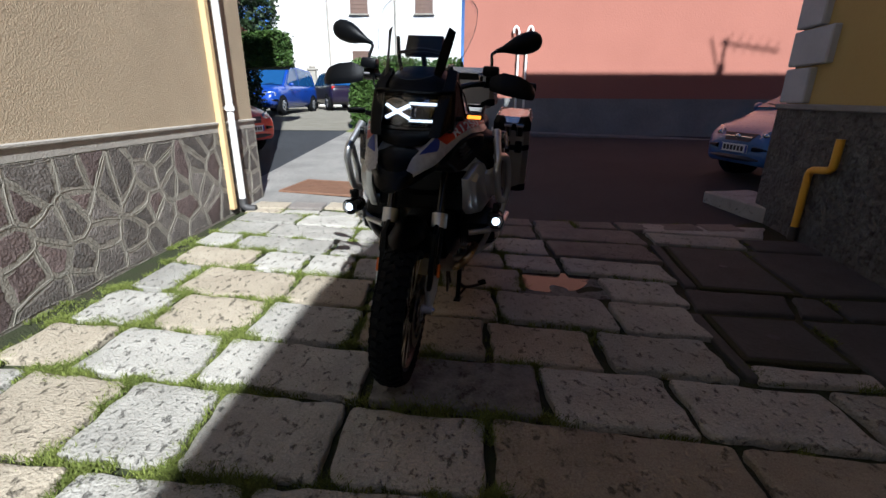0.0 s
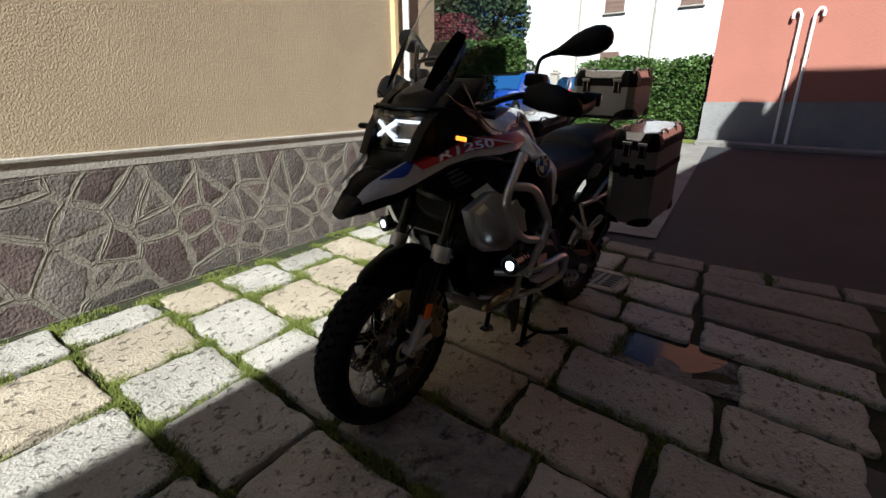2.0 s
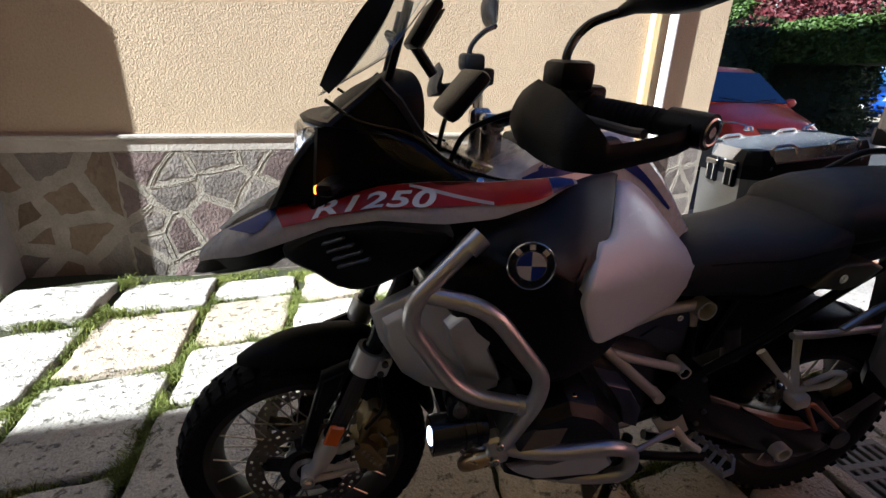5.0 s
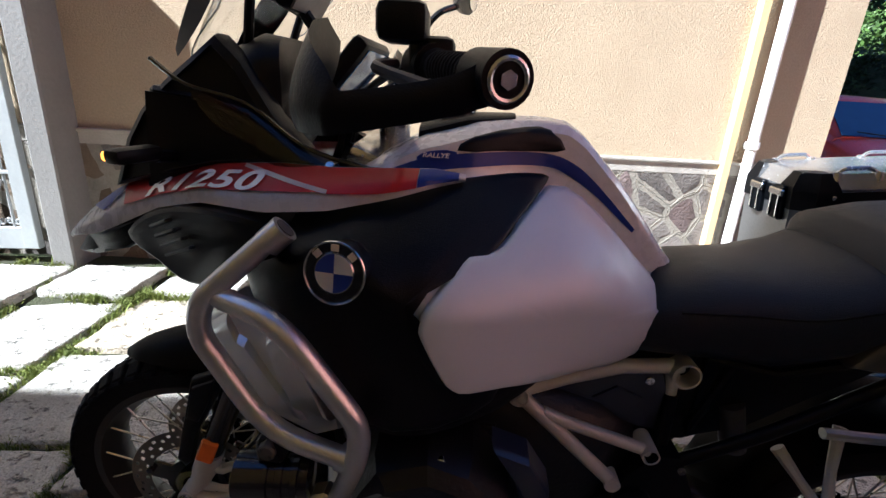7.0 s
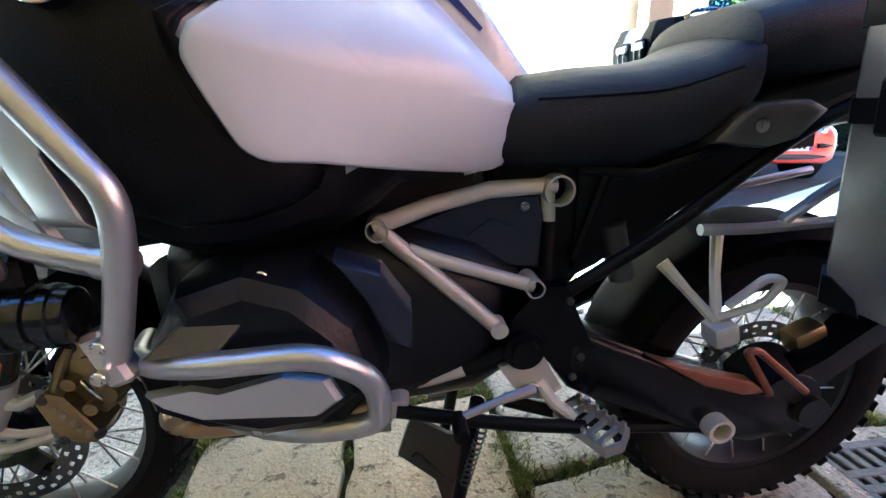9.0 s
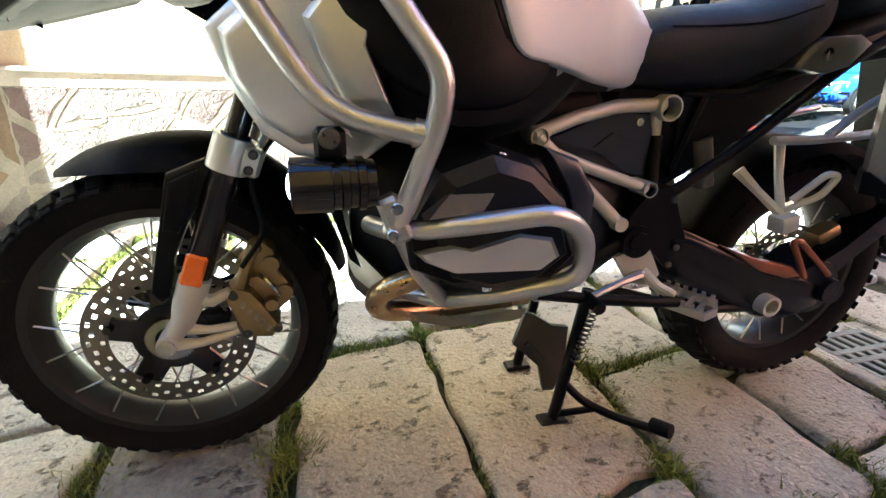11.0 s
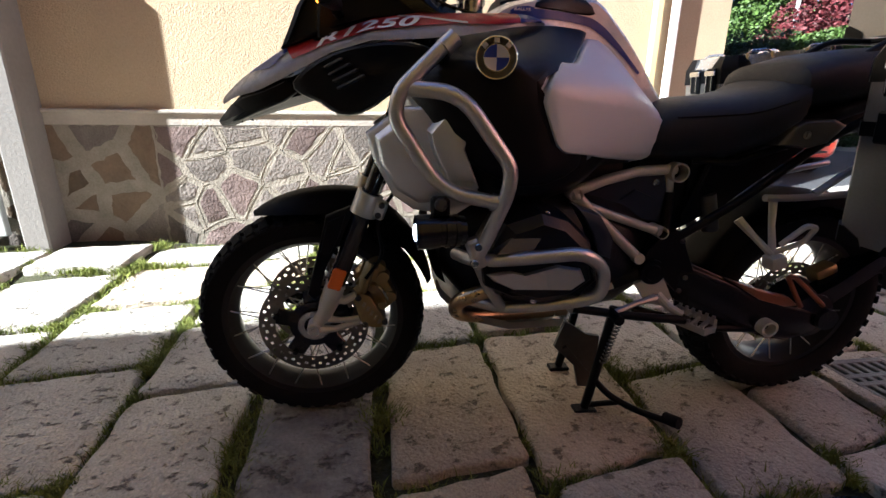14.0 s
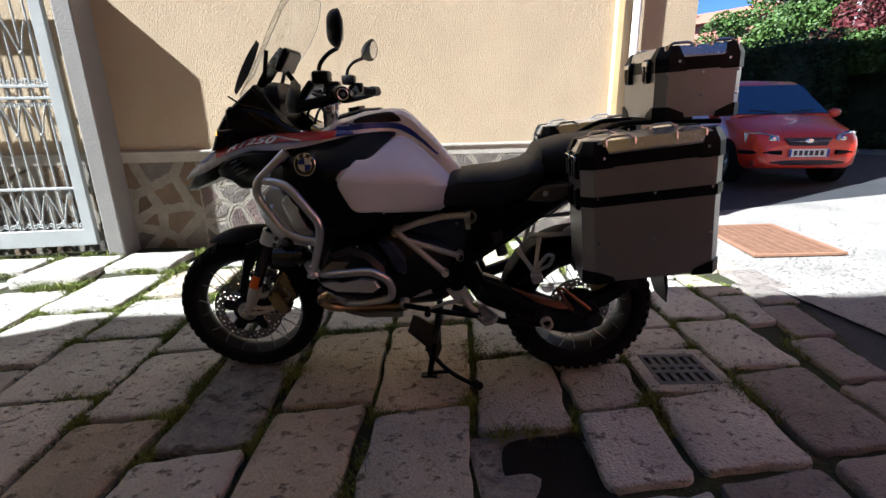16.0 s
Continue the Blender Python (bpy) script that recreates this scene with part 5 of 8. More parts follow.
box(bm, (1.13, 0, 0.80), (0.05, 0.40, 0.20), Matrix.Rotation(radians(-15), 4, "Y"), bevel=0.01)
radiator = part("radiator", bm, "plastic", bike)
for k in range(9):
    fin = bmesh.new()
    box(fin, (1.158, 0, 0.72 + 0.02 * k), (0.008, 0.36, 0.006), Matrix.Rotation(radians(-15), 4, "Y"))
    part("fin", fin, "plastic", radiator)

# ---- crash bars and lamps ----
R_BAR = 0.0155
for s in (1, -1):
    v = s * 0.335
    bm = bmesh.new()
    sweep(bm, round_path([(1.107, s * 0.312, 1.060), (1.207, v, 0.966), (1.216, v, 0.915), (1.125, s * 0.345, 0.772), (1.0, s * 0.360, 0.747)], 0.06), R_BAR, n=14)
    bar = part("crash_bar", bm, "steel_bar", bike, "bent stainless steel crash bar")
    bm = bmesh.new()
    sweep(bm, round_path([(1.195, s * 0.325, 0.972), (1.090, s * 0.366, 0.964), (0.984, s * 0.376, 0.822), (0.990, s * 0.372, 0.765), (1.03, s * 0.348, 0.65), (1.05, s * 0.335, 0.612)], 0.06), R_BAR, n=14)
    part("upper_hoop", bm, "steel_bar", bar)
    bm = bmesh.new()
    sweep(bm, round_path([(1.072, s * 0.215, 0.588), (1.040, s * 0.310, 0.602), (0.95, s * 0.362, 0.624), (0.81, s * 0.376, 0.640), (0.748, s * 0.352, 0.590), (0.742, s * 0.340, 0.515), (0.84, s * 0.315, 0.488), (0.95, s * 0.235, 0.442), (1.045, s * 0.125, 0.428)], 0.055), R_BAR, n=14)
    part("lower_hoop", bm, "steel_bar", bar)
    bm = bmesh.new()
    sweep(bm, round_path([(1.034, s * 0.310, 0.600), (1.005, s * 0.285, 0.53), (0.950, s * 0.238, 0.445)], 0.03), 0.0135, n=12)
    part("lower_stay", bm, "steel_bar", bar)
    bm = bmesh.new()
    d = Vector((1.205, v, 0.965)) - Vector((1.105, s * 0.312, 1.058))
    d.normalize()
    e = Vector((1.105, s * 0.312, 1.058))
    cyl(bm, e + d * 0.02, e - d * 0.012, 0.019, n=18)
    part("end_collar", bm, "steel_bar", bar)
    # the tube is closed; a dark disc paints the shade of its bore
    bm = bmesh.new()
    cyl(bm, e - d * 0.010, e - d * 0.0135, 0.0135, n=16)
    part("end_bore", bm, "dark_bar", bar, "dark disc painting the shade inside the tube end")
    bm = bmesh.new()
    sweep(bm, [e + d * 0.03, (1.10, s * 0.20, 1.02)], 0.016, n=10)
    part("mount", bm, "plastic", bar)
    bm = bmesh.new()
    box(bm, (1.045, s * 0.338, 0.632), (0.032, 0.034, 0.070), Matrix.Rotation(radians(20), 4, "Y"), bevel=0.006)
    part("bar_joint", bm, "steel_bar", bar)
    bm = bmesh.new()
    cyl(bm, (1.020, s * 0.357, 0.751), (0.990, s * 0.362, 0.745), 0.019, n=16)
    part("bar_collar", bm, "steel_bar", bar)
    bolts([(1.043, s * 0.356, 0.652), (1.05, s * 0.356, 0.615)], "chrome", bar, (0, s, 0), 0.009, 0.008)
    bolts([(1.125, s * 0.35, 0.745)], "cast_iron", bar, (0, s, 0), 0.014, 0.012)
    # extra lamp
    bm = bmesh.new()
    shape = [(1.03, 0.030), (1.034, 0.036), (1.05, 0.038), (1.052, 0.042), (1.064, 0.042), (1.066, 0.038), (1.078, 0.038), (1.08, 0.0425), (1.092, 0.0425), (1.094, 0.039), (1.106, 0.039), (1.108, 0.043), (1.16, 0.0435), (1.172, 0.043), (1.174, 0.038), (1.166, 0.037)]
    sweep(bm, [(1.178 + (x - 1.174) * 0.76, s * (0.335 + (x - 1.03) * 0.08), 0.684) for x, r in shape], 0.04, n=28, rs=[r * 0.86 for x, r in shape])
    bracket = bmesh.new()
    box(bracket, (1.125, s * 0.34, 0.738), (0.04, 0.03, 0.04), bevel=0.006)
    lamp = part("auxiliary_lamp", bm, "gloss_black", bike, "round black auxiliary lamp, switched on")
    part("lamp_bracket", bracket, "plastic", lamp)
    bm = bmesh.new()
    cyl(bm, (1.160, s * 0.346, 0.684), (1.1765, s * 0.346, 0.684), 0.0315, n=24)
    part("lamp_glass", bm, "reflector", lamp)
    bm = bmesh.new()
    ball(bm, (1.1765, s * 0.346, 0.684), 0.0185, (0.35, 1, 1), 20, 10)
    part("lit_lens", bm, "fog_light", lamp, "lit white lens")

# silver radiator shields
def shield_side(u, w):
    return 0.300 - max(0.0, u - 1.06) * 0.38 - max(0.0, 0.80 - w) * 0.30


def shield(bm, s):
    dome(bm, [(1.281, 0.88), (1.266, 0.822), (1.223, 0.738), (1.177, 0.706), (1.084, 0.698), (1.035, 0.735), (1.037, 0.767), (1.076, 0.862), (1.053, 0.892), (1.10, 0.939), (1.202, 0.937)], shield_side, 0.012, 0.02, 0, s, ((1.0, 0.0), (0.98, 0.6), (0.94, 0.9), (0.86, 1.0), (0.5, 1.0), (0.2, 1.0)))


FACET = ((1.0, 0.0), (0.88, 0.75), (0.82, 0.95), (0.74, 1.0), (0.35, 1.0))
shields = mirrored("radiator_shield", shield, "cover_silver", label="silver grey radiator shield", angle=25)
for ob, s in zip(shields, (1, -1)):
    bm = bmesh.new()
    dome(bm, [(1.262, 0.876), (1.224, 0.905), (1.205, 0.872), (1.188, 0.868), (1.108, 0.775), (1.092, 0.735), (1.165, 0.722), (1.215, 0.752), (1.252, 0.815)], lambda u, w: shield_side(u, w) + 0.009, 0.017, 0.01, 0, s, FACET)
    part("raised_plate", bm, "cover_silver", ob, angle=24)
    bm = bmesh.new()
    dome(bm, [(1.150, 0.890), (1.112, 0.934), (1.060, 0.893), (1.070, 0.855), (1.036, 0.768), (1.104, 0.770), (1.138, 0.843)], lambda u, w: shield_side(u, w) + 0.010, 0.022, 0.01, 0, s, FACET)
    part("raised_plate", bm, "cover_silver", ob, angle=24)
    bm = bmesh.new()
    dome(bm, [(1.07, 0.93), (1.08, 0.80), (1.06, 0.735), (1.0, 0.745), (0.97, 0.80), (0.985, 0.90), (1.04, 0.94)], lambda u, w: shield_side(u, w) - 0.012, 0.008, 0.05, 0, s)
    part("black_backing", bm, "plastic", ob, "black plastic behind the shield")

# ---- tank and fairing ----
# stations along the bike: foot, widest half, shoulder, kink under the ridge, half of the ridge, top
TANK = [(0.474, 0.84, 0.055, 0.86, 0.905, 0.030, 0.955), (0.503, 0.845, 0.082, 0.88, 0.93, 0.040, 0.985), (0.55, 0.815, 0.122, 0.913, 0.963, 0.050, 1.045), (0.601, 0.8, 0.155, 0.95, 1.0, 0.055, 1.105),
        (0.675, 0.8, 0.198, 0.965, 1.058, 0.060, 1.178), (0.707, 0.8, 0.215, 0.965, 1.08, 0.065, 1.20), (0.751, 0.765, 0.238, 0.965, 1.102, 0.075, 1.205), (0.80, 0.742, 0.268, 0.965, 1.108, 0.10, 1.203),
        (0.861, 0.732, 0.302, 0.965, 1.112, 0.14, 1.197), (0.907, 0.724, 0.318, 0.98, 1.108, 0.16, 1.183), (0.952, 0.724, 0.325, 1.0, 1.10, 0.17, 1.172), (1.02, 0.745, 0.326, 1.035, 1.09, 0.185, 1.135),
        (1.10, 0.83, 0.305, 1.02, 1.06, 0.20, 1.085), (1.17, 0.90, 0.265, 0.99, 1.03, 0.19, 1.05), (1.20, 0.95, 0.22, 0.98, 1.015, 0.16, 1.035)]


def tank_profile(u):
    """Heights and half widths of the tank's section at u, from its foot to its top."""
    us = [t[0] for t in TANK]
    w0, b, ws, wk, r, w1 = (float(np.interp(u, us, [t[i] for t in TANK])) for i in range(1, 7))
    return [(w0, b * 0.80), (w0 + 0.03, b * 0.96), (w0 + 0.07, b), (ws, b), (ws + 0.3 * (wk - ws), b + (r - b) * 0.2), (ws + 0.6 * (wk - ws), b + (r - b) * 0.52), (wk, r), (w1 - 0.02, r * 0.86), (w1 - 0.005, r * 0.6), (w1, r * 0.2)]


def tank_side(u, w):
    p = tank_profile(u)
    return float(np.interp(w, [a for a, _ in p], [b for _, b in p]))


def tank_shell(upper):
    """The tank above, or the black skirt below, the lower edge of its side panels."""
    bm = bmesh.new()
    secs = []
    for u in np.linspace(0.474, 1.20, 44):
        p = tank_profile(u)
        fine = []
        for (wa, va), (wb, vb) in zip(p, p[1:]):
            fine += [(wa + (wb - wa) * k / 3, va + (vb - va) * k / 3) for k in range(3)]
        fine.append(p[-1])
        secs.append([(u, v, w) for w, v in fine] + [(u, -v, w) for w, v in fine[::-1]])
    loft(bm, secs)
    gone = []
    for face in bm.faces:
        c = face.calc_center_median()
        line = float(np.interp(c.x, [0.48, 0.57, 0.60, 0.63, 0.70, 0.80, 0.87, 1.0], [0.80, 0.80, 0.80, 0.82, 0.84, 0.85, 0.86, 0.90]))
        if (c.z > line) != upper:
            gone.append(face)
    bmesh.ops.delete(bm, geom=gone, context="FACES")
    return bm


tank = part("tank", tank_shell(True), "paint_white", bike, "white fuel tank with a blue stripe", 40)
part("tank_skirt", tank_shell(False), "plastic", tank, "black lower skirt of the tank", 40)


def silver(bm, s):
    dome(bm, [(0.735, 1.098), (0.675, 1.080), (0.594, 1.008), (0.508, 0.922), (0.502, 0.905), (0.53, 0.885), (0.54, 0.868), (0.528, 0.835), (0.545, 0.812), (0.60, 0.806), (0.72, 0.823), (0.80, 0.838), (0.85, 0.843), (0.874, 0.855), (0.888, 0.875), (0.916, 0.936), (0.920, 0.956), (0.910, 0.98), (0.87, 1.024), (0.855, 1.030), (0.822, 1.030), (0.80, 1.045)],
         lambda u, w: tank_side(u, w) + 0.009, 0.015, 0.02, 2, s, ((1.0, 0.0), (0.99, 0.55), (0.972, 0.9), (0.945, 1.0), (0.8, 1.0), (0.6, 1.0), (0.4, 1.0), (0.2, 1.0)))


tank_panels = mirrored("tank_panel", silver, "silver_panel", label="silver white tank side panel", angle=50)


def cover_side(u, w):
    return tank_side(u, w) + 0.004


def black_cover(bm, s):
    dome(bm, [(1.198, 1.035), (1.162, 1.061), (1.07, 1.084), (1.016, 1.093), (0.945, 1.107), (0.88, 1.114), (0.81, 1.119), (0.748, 1.117), (0.739, 1.103), (0.785, 1.064), (0.816, 1.036), (0.868, 1.036), (0.886, 1.026), (0.920, 0.982), (0.930, 0.955), (0.924, 0.93), (0.892, 0.862), (0.874, 0.845), (0.80, 0.828), (0.84, 0.79), (0.95, 0.775), (1.07, 0.83), (1.15, 0.92), (1.195, 0.98)],
         cover_side, 0.013, 0.03, 2, s, ((1.0, 0.0), (0.985, 0.5), (0.95, 0.85), (0.85, 1.0), (0.7, 1.0), (0.5, 1.0), (0.25, 1.0)))


covers = mirrored("tank_cover", black_cover, "plastic", label="matt black tank shroud", angle=50)
for ob, s in zip(covers, (1, -1)):
    # round badge: dark ring with a quartered disc
    c = Vector((1.021, s * 0.347, 1.027))
    nrm = Vector((0.12, s * 1.0, 0.18)).normalized()
    q = nrm.to_track_quat("Z", "Y")
    bm = bmesh.new()
    cyl(bm, c - nrm * 0.03, c + nrm * 0.004, 0.0385, n=40)
    badge = part("round_badge", bm, "gloss_black", ob, "round dark badge with blue and white quarters")
    bm = bmesh.new()
    ring(bm, c + nrm * 0.004, nrm, 0.0385, 0.0016, 40, 6)
    ring(bm, c + nrm * 0.004, nrm, 0.0245, 0.0012, 40, 6)
    part("badge_rim", bm, "chrome", badge)
    up = (Vector((0, 0, 1)) - nrm * nrm.z).normalized()
    sidev = nrm.cross(up)
    for k in range(4):
        bm = bmesh.new()
        fan = [c + nrm * 0.0052] + [c + nrm * 0.0052 + (up * math.sin(a) + sidev * math.cos(a)) * 0.024 for a in (math.pi / 2 * (k + j / 8) for j in range(9))]
        vs = [bm.verts.new(p) for p in fan]
        bm.faces.new(vs)
        bmesh.ops.solidify(bm, geom=bm.faces[:], thickness=0.001)
        part("quarter", bm, "paint_blue" if k % 2 == 0 else "white_decal", badge)
    for a in (2.35, 1.57, 0.79):
        bm = bmesh.new()
        d = up * math.sin(a) + sidev * math.cos(a)
        e = nrm.cross(d)
        box(bm, (0, 0, 0), (1, 1, 1), Matrix.Translation(c + nrm * 0.0045 + d * 0.0315) @ Matrix((d, e, nrm)).transposed().to_4x4() @ Matrix.Diagonal((0.0085, 0.0095, 0.0014, 1)))
        part("light_mark", bm, "badge_mark", badge)


def strip_on_tank(bm, s, line, half, lift, fn=tank_side):
    """A narrow band lying on the tank along a line in the side view."""
    pts = curve_points([(u, w, 0) for u, w in line], 6)
    rows = []
    for i, p in enumerate(pts):
        d = (pts[min(i + 1, len(pts) - 1)] - pts[max(i - 1, 0)]).normalized()
        nx, ny = -d.y, d.x
        hw = half * min(1, 0.35 + 3 * min(i, len(pts) - 1 - i) / len(pts))
        rows.append([(p.x + nx * hw * k, s * (fn(p.x + nx * hw * k, p.y + ny * hw * k) + lift), p.y + ny * hw * k) for k in (-1, 0, 1)])
    loft(bm, rows, closed=False)
    bmesh.ops.solidify(bm, geom=bm.faces[:], thickness=0.0015)


mirrored("blue_stripe", lambda bm, s: strip_on_tank(bm, s, [(0.985, 1.122), (0.945, 1.132), (0.885, 1.1395), (0.812, 1.1425), (0.75, 1.140), (0.710, 1.130), (0.655, 1.095), (0.572, 1.022)], 0.0105, 0.002), "paint_blue", tank)
mirrored("knee_pad", lambda bm, s: dome(bm, [(0.892, 1.154), (0.866, 1.176), (0.785, 1.191), (0.742, 1.188), (0.713, 1.157), (0.755, 1.153), (0.83, 1.154)], lambda u, w: tank_side(u, w) + 0.001, 0.004, 0.01, 2, s), "plastic", tank, "black rubber knee pad")
bm = bmesh.new()
loft(bm, [oval(0.80, 1.188, 1.208, 0.04), oval(0.88, 1.175, 1.205, 0.07), oval(0.96, 1.145, 1.186, 0.08)])
part("tank_top_pad", bm, "plastic", tank)
bm = bmesh.new()
cyl(bm, (0.90, 0, 1.19), (0.903, 0, 1.212), 0.035, n=24)
part("filler_cap", bm, "gloss_black", tank)


def words_on(surface, body, u0, w0, width, height, s, lift, name, material, parent, label, shear=0.2):
    """Flat lettering laid on a side surface; u0, w0 is where the first letter starts."""
    cu = bpy.data.curves.new(name, "FONT")
    cu.body, cu.size, cu.shear, cu.offset = body, 1.0, shear, 0.02
    tmp = new(name + "_source", cu)
    me = bpy.data.meshes.new_from_object(tmp)
    bpy.data.objects.remove(tmp)
    bm = bmesh.new()
    bm.from_mesh(me)
    wide, tall = max(v.co.x for v in bm.verts), max(v.co.y for v in bm.verts)
    for v in bm.verts:
        u, w = u0 - s * v.co.x / wide * width, w0 + v.co.y / tall * height
        v.co = (u, s * (surface(u, w) + lift), w)
    return part(name, bm, material, parent, label, 180)


for s in (1, -1):
    bm = bmesh.new()
    strip_on_tank(bm, s, [(0.952, 1.141), (0.925, 1.1465), (0.892, 1.150)], 0.0065, 0.0025)
    flag = part("blue_flag", bm, "paint_blue", tank, "small blue name flag")
    words_on(lambda u, w: tank_side(u, w), "RALLYE", 0.944 if s > 0 else 0.902, 1.1435, 0.042, 0.0065, s, 0.0042, "lettering", "white_decal", flag, "tiny white lettering RALLYE")
for ob, s in zip(tank_panels, (1, -1)):
    words_on(lambda u, w: tank_side(u, w), "GS", 0.775 if s > 0 else 0.700, 1.028, 0.075, 0.026, s, 0.0252, "raised_letters", "silver_panel", ob, "raised letters GS in the panel's colour", 0.25)

# beak and side wings of the fairing: stations u, top edge (w, v), lower edge (w, v)
WING = [(1.625, 0.952, 0.055, 0.932, 0.075), (1.587, 0.987, 0.06, 0.950, 0.105), (1.521, 1.025, 0.085, 0.966, 0.135), (1.47, 1.054, 0.105, 0.988, 0.152), (1.40, 1.076, 0.125, 1.020, 0.176), (1.351, 1.091, 0.14, 1.043, 0.192), (1.26, 1.114, 0.165, 1.066, 0.225), (1.152, 1.126, 0.185, 1.068, 0.258), (1.06, 1.126, 0.192, 1.078, 0.262), (0.97, 1.130, 0.185, 1.096, 0.235), (0.92, 1.130, 0.17, 1.106, 0.196), (0.878, 1.122, 0.158, 1.112, 0.162)]


def wing_at(u, f):
    us = [-t[0] for t in WING]
    wt, vt, wb, vb = (float(np.interp(-u, us, [t[i] for t in WING])) for i in (1, 2, 3, 4))
    return (u, vt + (vb - vt) * f ** 0.8 + 0.010 * math.sin(math.pi * f), wt + (wb - wt) * f)


def wing(bm, s, u0=1.622, u1=0.875, f0=lambda u: 0.0, f1=lambda u: 1.0, lift=0.0, steps=34, thick=0.006, across=7):
    rows = []
    for k in range(steps):
        u = u0 + (u1 - u0) * k / (steps - 1)
        a, b = f0(u), f1(u)
        rows.append([(lambda p: (p[0], s * (p[1] + lift), p[2] + lift * 0.6))(wing_at(u, a + (b - a) * j / (across - 1))) for j in range(across)])
    loft(bm, rows, closed=False)
    bmesh.ops.solidify(bm, geom=bm.faces[:], thickness=thick)


wings = mirrored("side_fairing", lambda bm, s: wing(bm, s), "paint_white", label="white side fairing with red and blue bands", angle=50)
for ob, s in zip(wings, (1, -1)):
    bm = bmesh.new()
    wing(bm, s, 1.455, 1.085, lambda u: 0.02, lambda u: float(np.interp(u, [1.085, 1.148, 1.245, 1.367, 1.44, 1.455], [0.56, 0.56, 0.62, 0.62, 0.55, 0.1])), 0.0025, 22, 0.001, 5)
    part("red_band", bm, "paint_red", ob, "red graphic band")
    bm = bmesh.new()
    wing(bm, s, 1.086, 0.943, lambda u: 0.02, lambda u: float(np.interp(u, [0.943, 0.997, 1.03, 1.086], [0.80, 0.76, 0.66, 0.54])), 0.0025, 12, 0.001, 5)
    part("red_band", bm, "paint_red", ob, "red graphic band")
    bm = bmesh.new()
    wing(bm, s, 1.555, 1.452, lambda u: 0.06, lambda u: float(np.interp(u, [1.452, 1.49, 1.555], [0.2, 0.5, 0.08])), 0.003, 8, 0.001, 4)
    part("blue_flash", bm, "paint_blue", ob, "blue graphic flash")
    bm = bmesh.new()
    wing(bm, s, 0.942, 0.885, lambda u: 0.04, lambda u: 0.80, 0.003, 10, 0.001, 4)
    part("blue_flash", bm, "paint_blue", ob, "blue graphic flash")
    bm = bmesh.new()
    wing(bm, s, 1.205, 1.062, lambda u: float(np.interp(u, [1.062, 1.205], [0.50, 0.02])), lambda u: float(np.interp(u, [1.062, 1.205], [0.60, 0.09])), 0.0036, 10, 0.001, 2)
    part("white_line", bm, "white_decal", ob)
    # lettering laid along the fairing
    cu = bpy.data.curves.new("lettering", "FONT")
    cu.body = "R1250"
    cu.offset = 0.0012
    cu.size, cu.extrude, cu.shear, cu.space_character = 0.048, 0.0, 0.30, 1.06
    tmp = new("lettering_source", cu)
    me = bpy.data.meshes.new_from_object(tmp)
    bpy.data.objects.remove(tmp)
    bm = bmesh.new()
    bm.from_mesh(me)
    bmesh.ops.subdivide_edges(bm, edges=[e for e in bm.edges if e.calc_length() > 0.02], cuts=2)
    width = max(v.co.x for v in bm.verts)
    for v in bm.verts:
        x, y = v.co.x, v.co.y
        u = 1.385 - x / width * 0.225 if s > 0 else 1.16 + x / width * 0.225
        p = wing_at(u, 0.57 - y / 0.036 * 0.42)
        v.co = (p[0], s * (p[1] + 0.0048), p[2] + 0.003)
    part("lettering", bm, "white_decal", ob, "white model lettering R1250", 180)

bm = bmesh.new()
secs = []
for u, w0, w1, hw in ((1.654, 0.880, 0.893, 0.036), (1.628, 0.884, 0.925, 0.055), (1.588, 0.899, 0.958, 0.075), (1.53, 0.916, 0.985, 0.092), (1.46, 0.937, 1.0, 0.115), (1.39, 0.955, 1.03, 0.13)):
    secs.append([(u, -hw, w0 + 0.012), (u, -hw * 0.6, w0), (u, 0, w0 - 0.004), (u, hw * 0.6, w0), (u, hw, w0 + 0.012), (u, hw * 0.8, w1 - 0.005), (u, 0, w1 + 0.004), (u, -hw * 0.8, w1 - 0.005)])
loft(bm, secs)
part("beak", bm, "plastic", bike, "black pointed beak under the headlight", 25)


def beak_side(bm, s):
    dome(bm, [(1.655, 0.884), (1.634, 0.918), (1.618, 0.932), (1.585, 0.948), (1.52, 0.964), (1.455, 0.990), (1.425, 0.972), (1.468, 0.942), (1.541, 0.916), (1.60, 0.893)], lambda u, w: 0.130 - 0.50 * max(0, u - 1.50) - 0.15 * max(0, u - 1.42), 0.008, 0.03, 0, s)


bm = bmesh.new()
rows = []
for u, w, hw in ((1.40, 1.062, 0.10), (1.46, 1.036, 0.10), (1.52, 1.008, 0.098), (1.565, 0.986, 0.085), (1.592, 0.968, 0.060)):
    rows.append([(u - 0.02 * abs(q) ** 2, q * hw, w - 0.014 * abs(q) ** 2.5) for q in np.linspace(-1, 1, 9)])
loft(bm, rows, closed=False)
bmesh.ops.solidify(bm, geom=bm.faces[:], thickness=0.005)
part("beak_top", bm, "paint_white", bike, "white upper side of the beak", 50)
bm = bmesh.new()
rows = []
for u, w, hw in ((1.37, 1.085, 0.128), (1.415, 1.080, 0.128), (1.437, 1.072, 0.126), (1.468, 1.058, 0.120), (1.492, 1.040, 0.108), (1.505, 1.022, 0.09)):
    rows.append([(u - 0.045 * abs(q) ** 2, q * hw, w + 0.012 * abs(q) ** 2) for q in np.linspace(-1, 1, 9)])
loft(bm, rows, closed=False)
bmesh.ops.solidify(bm, geom=bm.faces[:], thickness=0.02)
